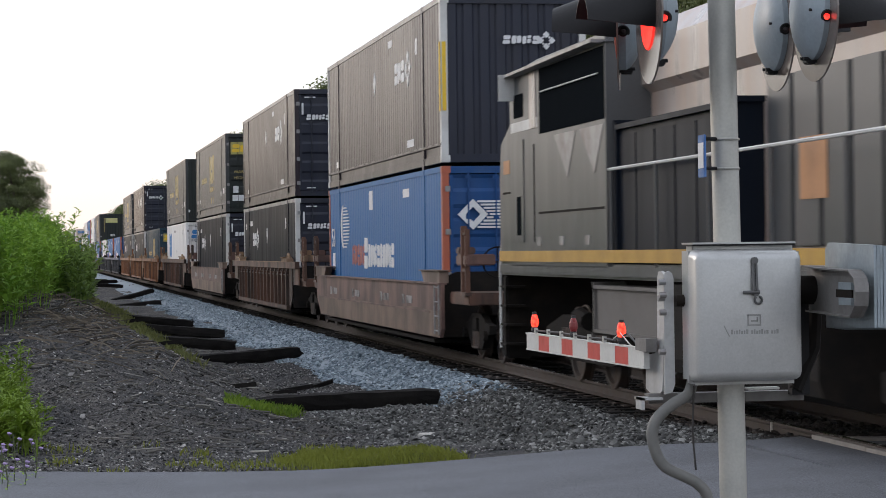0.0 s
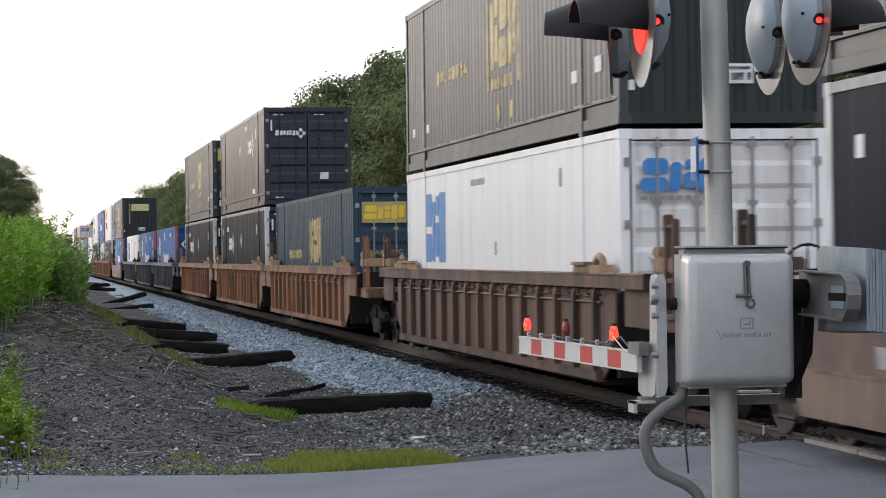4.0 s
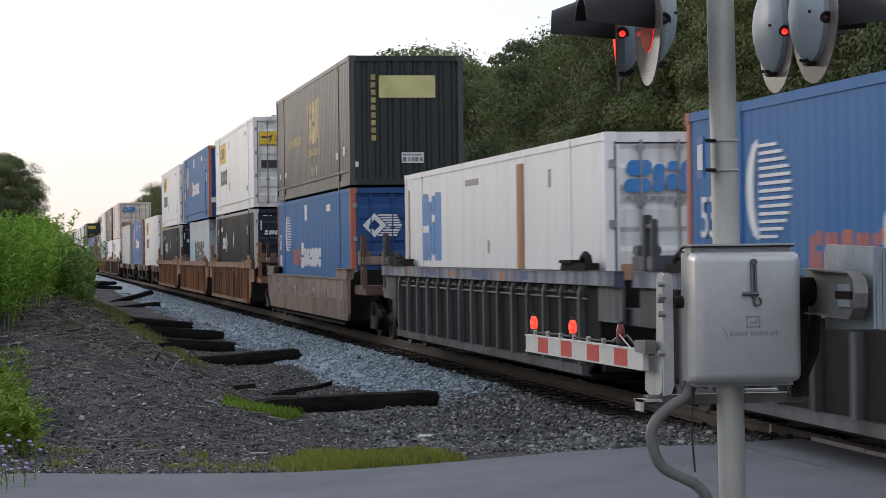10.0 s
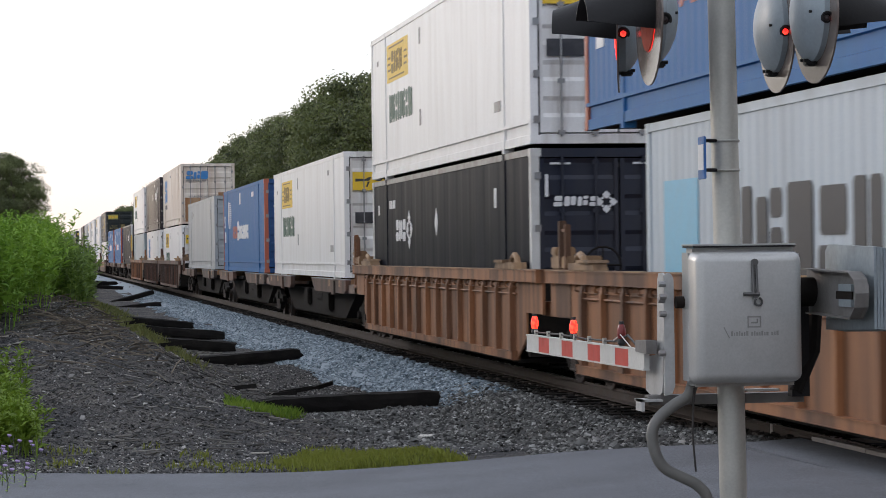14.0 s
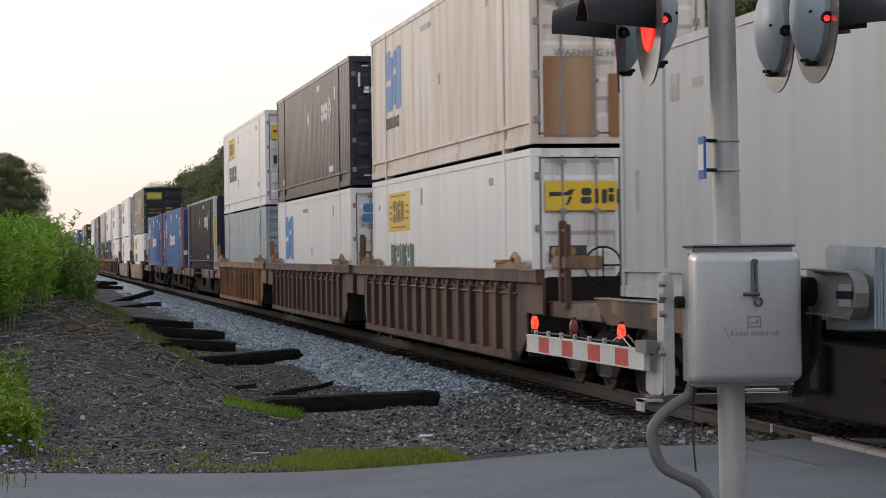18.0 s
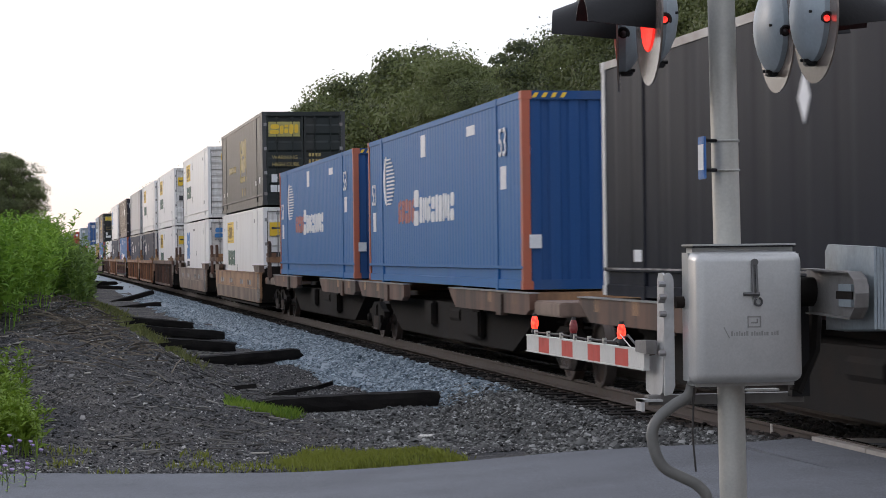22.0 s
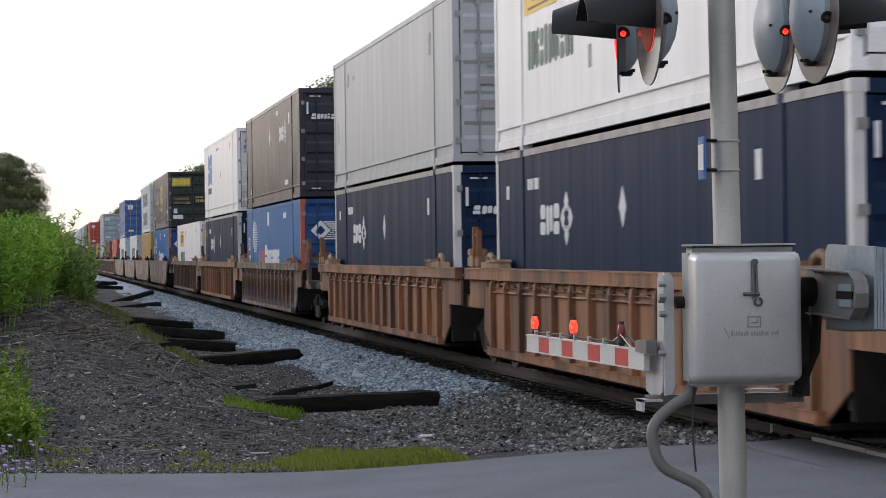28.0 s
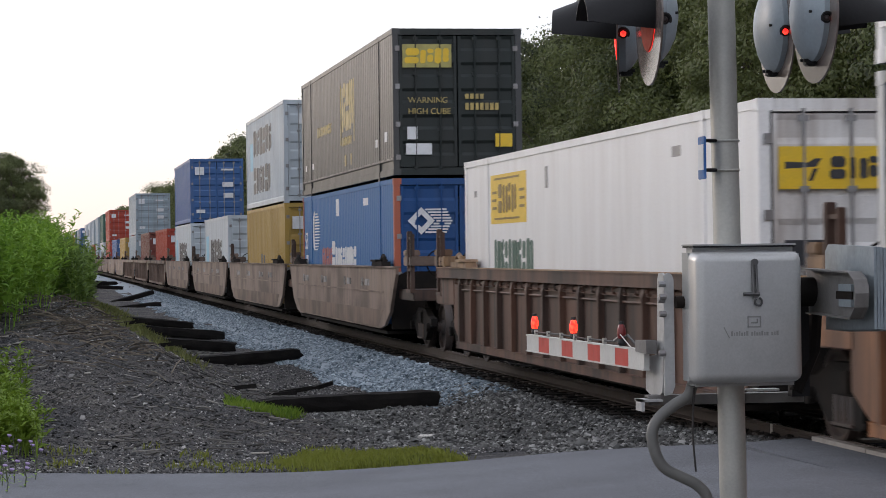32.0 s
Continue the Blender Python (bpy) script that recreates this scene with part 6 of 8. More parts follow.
def marks_blue(t, hw, L, H, end, colour):
    u = 1.95
    shapes_side(t, "blue_marking", BLUE_MARK, blocks(u, 1.28, 1.2, (0.66, 0.62, 0.66), 0.05, 0.03, 0.24, "cos"), hw, L, "bold blue slab marks")
    shapes_side(t, "dark_marking", BLACK_MARK, blocks(u + 0.05, 0.92, 0.24, (0.14, 0.24, 0.2, 0.18, 0.24, 0.2, 0.16), 0.06, 0, 0.06, "sao"), hw, L, "row of small dark marks")
    bars_side(t, "plate", SALT, [(6.4, 1.1, 2.5, 0.1), (12.8, 0.16, 2.3, 0.25), (8.3, 0.16, 1.4, 0.2)], hw, L)
    if end == "door":
        shapes_end(t, "door_emblem", BLUE_MARK, blocks(-1.06, 2.14, 0.4, (0.34, 0.32, 0.34), 0.03, 0.06, 0.11, "cos"), "dark blue slab marks", -0.024)
        bars_end(t, "door_marking", SALT, [(-1.05 + 0.11 * i, 0.08, 2.04, 0.05) for i in range(9)], "", -0.022)
        w = tagged(part("warning", WARN_C, None, t, "faded words WARNING HIGH CUBE"), kind="stuff")
        w.matrix_basis = Matrix(((1, 0, 0, -0.95), (0, 0, -1, -0.028), (0, 1, 0, 1.25), (0, 0, 0, 1)))
        if "streaks" in t["label"]:
            stain = material("rust_stain", (0.3, 0.14, 0.06), 0.8, 0, (0.5, 0.35, 0.22), 0.9, 2, 20, 0.2, True)
            bars_side(t, "rust_streak", stain, [(10.6, 0.5, 0.4, 2.3), (0.35, 0.14, 0.4, 2.2)], hw, L, "rust streak")
        if colour == "rusty_white" or "streaks" in t["label"]:
            for x, w_, z, h in ((-1.1, 0.75, 0.1, 1.15), (-0.15, 0.5, 0.1, 0.9), (0.5, 0.4, 0.2, 1.3)):
                bars_end(t, "rust_stain", material("rust_stain", (0.3, 0.14, 0.06), 0.8, 0, (0.5, 0.35, 0.22), 0.9, 2, 20, 0.2, True), [(x, w_, z, h)], "rust stain", -0.008)


def marks_yellow(t, hw, L, H, end, colour):
    hi = 1.95
    bars_side(t, "yellow_sign", YELLOW_MARK, [(2.2, 2.7, hi - 0.1, 0.75)], hw, L, "yellow sign")
    s = Shape()
    for ring in blocks(2.8, hi + 0.06, 0.44, (0.3, 0.14, 0.36, 0.34), 0.08, 0, 0.12, "csoa") + [[(a, b), (a + 1.9, b), (a + 1.9, b + 0.03), (a, b + 0.03)] for a, b in ((2.5, hi + 0.57), (2.5, hi - 0.04))] + [[(a, b), (a + 0.34, b), (a + 0.34, b + 0.04), (a, b + 0.04)] for a, b in ((2.35, hi + 0.12), (2.32, hi + 0.24), (2.35, hi + 0.36), (4.42, hi + 0.12), (4.45, hi + 0.24), (4.42, hi + 0.36))]:
        s.prism([(L - a, b) for a, b in ring], 0, -hw + 0.003, -hw + 0.0075)
    tagged(part("sign_print", s, material("brown_print", (0.27, 0.17, 0.035), 0.6), t, "dark brown lettering shapes on the sign"), kind="stuff")
    shapes_side(t, "green_marking", GREEN_MARK, blocks(2.45, 1.05, 0.56, (0.16, 0.26, 0.2, 0.24, 0.2, 0.34, 0.28, 0.26, 0.24, 0.14), 0.06, 0, 0.09, "saoc"), hw, L, "dark green slab marks")
    bars_side(t, "plate", SALT, [(12.9, 0.35, 2.45, 0.12), (13.4, 0.5, 0.6, 0.16), (6.2, 0.14, 2.3, 0.3), (6.2, 0.14, 0.8, 0.3), (0.8, 0.2, 2.3, 0.1)], hw, L)
    if end == "louvre":
        bars_end(t, "yellow_sign", YELLOW_MARK, [(-0.75, 0.9, 2.35, 0.26)], "yellow sign", 0.01)
        bars_end(t, "yellow_dot", YELLOW_MARK, [(-0.15, 0.16, 0.75, 0.14)], "yellow dot", 0.01)
    else:
        bars_end(t, "yellow_sign", YELLOW_MARK, [(-1.1, 1.05, 2.0, 0.42), (0.05, 0.5, 2.0, 0.42)], "yellow sign", -0.022)
        shapes_end(t, "sign_print", BLACK_MARK, blocks(-0.58, 2.1, 0.22, (0.16, 0.05, 0.18, 0.05), 0.05, 0, 0.055, "cson") + blocks(0.1, 2.1, 0.22, (0.15, 0.06, 0.13, 0.13), 0.04, 0, 0.045, "aso"), "black slab marks", -0.03)
        part("sign_figure", Shape().prism([(-1.04, 2.2), (-0.72, 2.22), (-0.66, 2.3), (-0.74, 2.3), (-0.8, 2.26), (-1.04, 2.27)], 1, -0.031, -0.024).prism([(-0.8, 2.08), (-0.76, 2.08), (-0.7, 2.2), (-0.75, 2.2)], 1, -0.031, -0.024), BLACK_MARK, t, "slanting black figure on the sign")
        if colour == "white":
            bars_end(t, "black_plate", BLACK_MARK, [(-1.05, 0.55, 1.25, 0.25)], "dark plate", -0.022)


def marks_pale(t, hw, L, H, end, colour):
    shapes_side(t, "dark_marking", BLACK_MARK, blocks(3.3, 1.05, 1.0, (0.8, 0.84, 0.74, 0.8, 0.74, 0.8), 0.16, 0, 0.22, "aoscao"), hw, L, "huge black slab marks")
    bars_side(t, "pale_square", SKY_MARK, [(0.75, 1.4, 1.0, 1.2)], hw, L, "pale blue square")
    s = Shape()
    s.prism([(0.45 + (0.26 if k % 2 == 0 else 0.08) * math.sin(k * math.pi / 7), 1.15 + (0.26 if k % 2 == 0 else 0.08) * math.cos(k * math.pi / 7)) for k in range(14)], 1, -0.036, -0.028)
    bars_end(t, "star_square", SKY_MARK, [(0.1, 0.72, 0.85, 0.6)], "pale blue square", -0.024)
    part("star", s, WHITE_MARK, t, "white seven-pointed star")


def marks_tworow(t, hw, L, H, end, colour):
    shapes_side(t, "dark_marking", BLACK_MARK, blocks(2.6, 1.62, 0.85, (0.82, 0.86, 0.76, 0.82, 0.76, 0.82), 0.2, 0, 0.2, "aosc") + blocks(2.6, 0.42, 0.85, (0.7, 0.76, 0.76, 0.72, 0.8, 0.7), 0.2, 0, 0.2, "caoa"), hw, L, "two rows of black slab marks")
    bars_side(t, "pale_square", SKY_MARK, [(1.4, 0.9, 1.2, 0.9)], hw, L)
    bars_end(t, "plate", WHITE_MARK, [(-0.8, 0.3, 2.2, 0.3), (-0.8, 0.35, 0.3, 0.2)], "white plates", -0.024)


def marks_box(t, hw, L, H, end, colour):
    bars_end(t, "plate", WHITE_MARK, [(-1.0, 0.42, 2.15, 0.36), (0.2, 0.55, 2.35, 0.08), (0.25, 0.5, 1.6, 0.22), (0.3, 0.45, 1.1, 0.22), (-0.95, 0.4, 0.4, 0.16)], "white plates and numbers", -0.024)
    if colour == "ochre":
        bars_side(t, "letters", BLACK_MARK, [(4.8, 0.5, 0.3, 1.15), (5.6, 0.4, 0.3, 1.1)], hw, L, "tall dark lettering shapes")


def marks_plain(t, hw, L, H, end, colour):
    bars_side(t, "marking", SALT, [(2.3, 0.35, 2.2, 0.3), (3.2, 0.4, 2.3, 0.1), (13.6, 0.2, 2.0, 0.4), (0.7, 0.14, 1.0, 0.5)], hw, L)
    if end == "door":
        bars_end(t, "plate", SALT, [(-0.8, 0.55, 1.75, 0.08), (-0.7, 0.3, 1.62, 0.06), (0.1, 0.5, 1.75, 0.08), (-0.85, 0.42, 1.3, 0.14), (-0.85, 0.42, 0.9, 0.14), (0.1, 0.42, 0.9, 0.14)], "rows of small plates", -0.02)
    part("stripe_strip", Shape().box(-0.9, 0.9, -0.006, 0.0, 2.79, 2.86), BLACK_MARK, t)


HINGE = Shape().box(-0.06, 0.03, -0.012, 0.02, -0.05, 0.05).mesh("hinge", SALT)
FIGURE_53 = writing("53", 0.62, WHITE_MARK)
WARN_A, WARN_B, WARN_C = writing("WARNING", 0.165, GOLD_MARK), writing("HIGH CUBE", 0.165, GOLD_MARK), writing("WARNING HIGH CUBE", 0.15, SALT)
RED_POST, WHITE_POST = material("faded_red_post", (0.42, 0.105, 0.055), 0.55, 0, (0.25, 0.12, 0.08), 0.5, 2, 40, 0.08), material("white_post_paint", (0.62, 0.62, 0.6), 0.5, 0, (0.35, 0.32, 0.28), 0.5, 2, 40, 0.08)
KINDS_BOX = {
    "diamond": ("diamond", 16.154, "door", "diamond", WHITE_POST, "black 53-foot freight container with white diamond emblem and doors"),
    "diamond_rib": ("diamondrib", 16.154, "door", "diamond", None, "black corrugated 53-foot freight container with white diamond emblem"),
    "diamond_navy": ("navy", 16.154, "door", "diamond", WHITE_POST, "dark navy 53-foot freight container with white diamond emblem"),
    "diamond_wall": ("diamondrib", 16.154, "wall", "diamond", WHITE_POST, "black 53-foot freight container with white corner post and yellow strip"),
    "diamond_dark": ("diamond", 16.154, "wall", "diamond", WHITE_POST, "black smooth freight container with white corner post and emblem"),
    "teal": ("teal", 16.154, "door", "goldmark", None, "slate-blue corrugated freight container with faded ochre marks"),
    "stripeblue": ("stripeblue", 16.154, "door", "stripeblue", RED_POST, "blue 53-foot freight container with striped emblem and doors"),
    "stripeblue_wall": ("stripeblue", 16.154, "wall", "stripeblue", RED_POST, "blue 53-foot freight container with red corner posts"),
    "goldmark": ("goldmark", 16.154, "door", "goldmark", None, "dark green freight container with worn gold marks and doors"),
    "goldmark_wall": ("goldmark", 16.154, "wall", "goldmark", None, "dark green freight container with pale yellow end sign"),
    "bluemark": ("white", 16.154, "door", "bluemark", None, "white 53-foot freight container with blue marks and doors"),
    "bluemark_streak": ("white", 16.154, "door", "bluemark", None, "white freight container with blue marks and brown rust streaks"),
    "bluemark_rusty": ("rusty_white", 16.154, "door", "bluemark", None, "cream rust-stained freight container with blue marks"),
    "yellowsign": ("white", 16.154, "door", "yellowsign", None, "white smooth-sided freight container with yellow signs"),
    "yellowsign_louvre": ("white", 16.154, "louvre", "yellowsign", None, "white freight container with ribbed end and yellow signs"),
    "grey": ("grey", 16.154, "door", "plain", None, "plain light grey freight container with doors"),
    "bluegrey": ("bluegrey", 16.154, "louvre", "plain", None, "plain blue-grey freight container with ribbed end"),
    "palegrey": ("palegrey", 12.192, "door", "palegrey", None, "pale grey 40-foot container with huge dark lettering shapes"),
    "tworow": ("palegrey", 12.192, "door", "tworow", None, "pale grey 40-foot container with two rows of lettering shapes"),
    "ochre": ("ochre", 12.192, "door", "box", None, "ochre yellow 40-foot freight container"),
    "blue": ("blue", 12.192, "door", "box", None, "deep blue 40-foot freight container"),
    "red": ("red", 12.192, "door", "box", None, "bright red 40-foot freight container"),
    "maroon": ("maroon", 12.192, "door", "box", None, "dull maroon 40-foot freight container"),
    "grey40": ("bluegrey", 12.192, "door", "box", None, "weathered grey 40-foot freight container"),
    "green": ("green", 12.192, "door", "box", None, "dull green 40-foot freight container"),
}
BOXES = {}


def load_box(kind, s, z):
    """Puts a container of a kind on the train with its leading end at offset s and its floor at z."""
    far = s > 560
    if (kind, far) in BOXES:
        o = copy_thing(BOXES[kind, far], pose(TRACK, s, z))
    else:
        o = BOXES[kind, far] = container(kind, far)
        o.matrix_basis = pose(TRACK, s, z)
    MOVING.append((o, s, z))


# ------------------------------------------------------------------ railway cars
WHEELSETS = []
WHEEL = Shape().lathe([(-0.07, 0.1), (-0.068, 0.39), (-0.07, 0.482), (-0.045, 0.485), (-0.04, 0.462), (0.065, 0.457), (0.066, 0.4), (0.02, 0.38), (0.03, 0.14), (0.085, 0.12), (0.086, 0.03)], (0, 0, 0), (-1, 0, 0), 28).mesh("wheel", WHEEL_STEEL, True)
CAP = Shape().disc((0, 0, 0), (1, 0, 0), 0.085, 0.07, 12).mesh("bearing_cap", UNDERGEAR)
FRAME_SIDE = Shape().prism([(-1.12, 0.48), (-1.12, 0.62), (-0.78, 0.66), (-0.38, 0.80), (0.38, 0.80), (0.78, 0.66), (1.12, 0.62), (1.12, 0.48), (0.78, 0.44), (0.5, 0.24), (0.36, 0.2), (-0.36, 0.2), (-0.5, 0.24), (-0.78, 0.44)], 0, -0.06, 0.06).mesh("side_frame", UNDERGEAR)
SPRINGS = Shape()
for yy in (-0.2, 0, 0.2):
    SPRINGS.tube([(0, yy, 0.24), (0, yy, 0.5)], 0.075, 10)
SPRINGS.box(-0.08, 0.08, -0.28, 0.28, 0.225, 0.25)
SPRINGS = SPRINGS.mesh("springs", WHEEL_STEEL)
BOLSTER = Shape().bevel_box(-1.1, 1.1, -0.2, 0.2, 0.5, 0.76, 0.03).mesh("bolster", UNDERGEAR)
AXLE = Shape().tube([(-0.9, 0, 0), (0.9, 0, 0)], 0.085, 10).mesh("axle", WHEEL_STEEL)


def far_bogie():
    """The whole bogie in one piece, for cars that stay far up the line."""
    f = Shape().bevel_box(-1.1, 1.1, -0.2, 0.2, 0.5, 0.76, 0.03)
    for sx in (-1.0, 1.0):
        f.prism([(-1.12, 0.48), (-0.78, 0.66), (-0.38, 0.8), (0.38, 0.8), (0.78, 0.66), (1.12, 0.48), (0.36, 0.2), (-0.36, 0.2)], 0, sx - 0.06, sx + 0.06)
        for dy in (-0.9, 0.9):
            f.disc((sx * 0.76, dy, 0.457), (1, 0, 0), 0.457, 0.12, 20)
    return f.mesh("bogie", UNDERGEAR)


def truck(parent, y, s):
    """A two-axle bogie under a car, centred at y in the car's space."""
    b = part("bogie", BOLSTER if s < 560 else shared("far_bogie", far_bogie), None, parent, "grimy two-axle bogie")
    b.matrix_basis = pose(0, y, 0)
    if s >= 560:
        return
    for sx in (-1.0, 1.0):
        part("side_frame", FRAME_SIDE, None, b).matrix_basis = pose(sx, 0, 0)
        part("spring_nest", SPRINGS, None, b).matrix_basis = pose(sx * 1.02, 0, 0)
        for dy in (-0.9, 0.9):
            part("bearing_cap", CAP, None, b).matrix_basis = pose(sx * 1.09, dy, 0.457)
    for dy in (-0.9, 0.9):
        ws = part("wheelset", AXLE, None, parent)
        ws.matrix_basis = pose(0, y + dy, 0.457)
        part("wheel", WHEEL, None, ws).matrix_basis = pose(-0.7525, 0, 0)
        part("wheel", WHEEL, None, ws).matrix_basis = pose(0.7525, 0, 0, 0, 0, 180)
        WHEELSETS.append((ws, y + dy, s + y + dy))


CAR_PARTS = {}


def shared(key, build):
    if key not in CAR_PARTS:
        CAR_PARTS[key] = build()
    return CAR_PARTS[key]


def end_gear(t, mat, y, sign, key, posts=True):
    """Platform, handrails, brake gear and coupler above a bogie; sign points to the car's outside."""
    part("end_platform", shared(("plat", key), lambda: Shape().bevel_box(-1.35, 1.35, -0.9, 0.9, 0.95, 1.15, 0.02).mesh("end_platform", mat)), None, t).matrix_basis = pose(0, y, 0)
    for sx in (-1, 1) if posts else ():
        part("end_post", shared(("post", key), lambda: Shape().bevel_box(-0.05, 0.05, -0.05, 0.05, 1.1, 2.25, 0.012).bevel_box(-0.04, 0.04, -0.34, -0.27, 1.1, 2.2, 0.012).box(-0.04, 0.04, -0.27, -0.05, 1.5, 1.55).box(-0.03, 0.03, -0.27, -0.05, 2.1, 2.14).box(-0.06, 0.06, -0.4, 0.1, 1.1, 1.16).mesh("end_post", mat)), None, t, "stanchions at the car's end").matrix_basis = pose(sx * 1.35, y + sign * 0.5, 0)
    part("coupler", shared("coupler", lambda: Shape().bevel_box(-0.12, 0.12, -0.55, 0.55, 0.72, 0.95, 0.03).bevel_box(-0.2, 0.2, -0.75, -0.45, 0.66, 1.0, 0.05).mesh("coupler", UNDERGEAR)), None, t).matrix_basis = pose(0, y + sign * 1.3, 0, 0, 0, 0 if sign < 0 else 180)
    if posts:
        part("brake_wheel", shared("brake", lambda: Shape().tube([(0.25 * math.cos(a), 0, 0.25 * math.sin(a)) for a in np.linspace(0, 6.283, 18)], 0.015, 5).tube([(-0.25, 0, 0), (0.25, 0, 0)], 0.012, 5).tube([(0, 0, -0.25), (0, 0, 0.25)], 0.012, 5).mesh("brake_wheel", UNDERGEAR)), None, t).matrix_basis = pose(-0.75, y + sign * 0.3, 1.65)
    part("air_hose", shared("hose", lambda: Shape().tube([(0.3, 0, 0.85), (0.35, -0.25, 0.6), (0.3, -0.5, 0.45), (0.2, -0.8, 0.5)], 0.025, 6).mesh("air_hose", RUBBER)), None, t).matrix_basis = pose(0, y + sign * 1.0, 0, 0, 0, 0 if sign < 0 else 180)


def hook_row(sx, mat):
    s = Shape()
    for i in range(30):
        y = 0.28 + 0.5375 * i
        s.tube([(sx * 1.46, y, 1.415), (sx * 1.52, y, 1.395), (sx * 1.525, y, 1.34), (sx * 1.47, y, 1.325)], 0.016, 5)
    s.tube([(sx * 1.475, 0.3, 1.24), (sx * 1.475, 15.85, 1.24)], 0.018, 5)
    return s.mesh("hook_rail", mat)


def far_ribs(mat):
    s = Shape()
    for i in range(15):
        y = 0.55 + i * 1.075
        s.prism([(1.45, 0.4), (1.53, 0.4), (1.53, 1.3), (1.5, 1.42), (1.45, 1.42)], 1, y - 0.055, y + 0.055)
    return s.mesh("ribs", mat)


def ladder(x, y, z0, z1):
    s = Shape()
    for yy in (y, y + 0.42):
        s.box(x - 0.012, x + 0.012, yy - 0.02, yy + 0.02, z0, z1)
    for i in range(4):
        zz = z0 + 0.06 + (z1 - z0 - 0.1) * i / 3
        s.tube([(x, y, zz), (x, y + 0.42, zz)], 0.014, 6)
    return s.mesh("ladder", SALT)


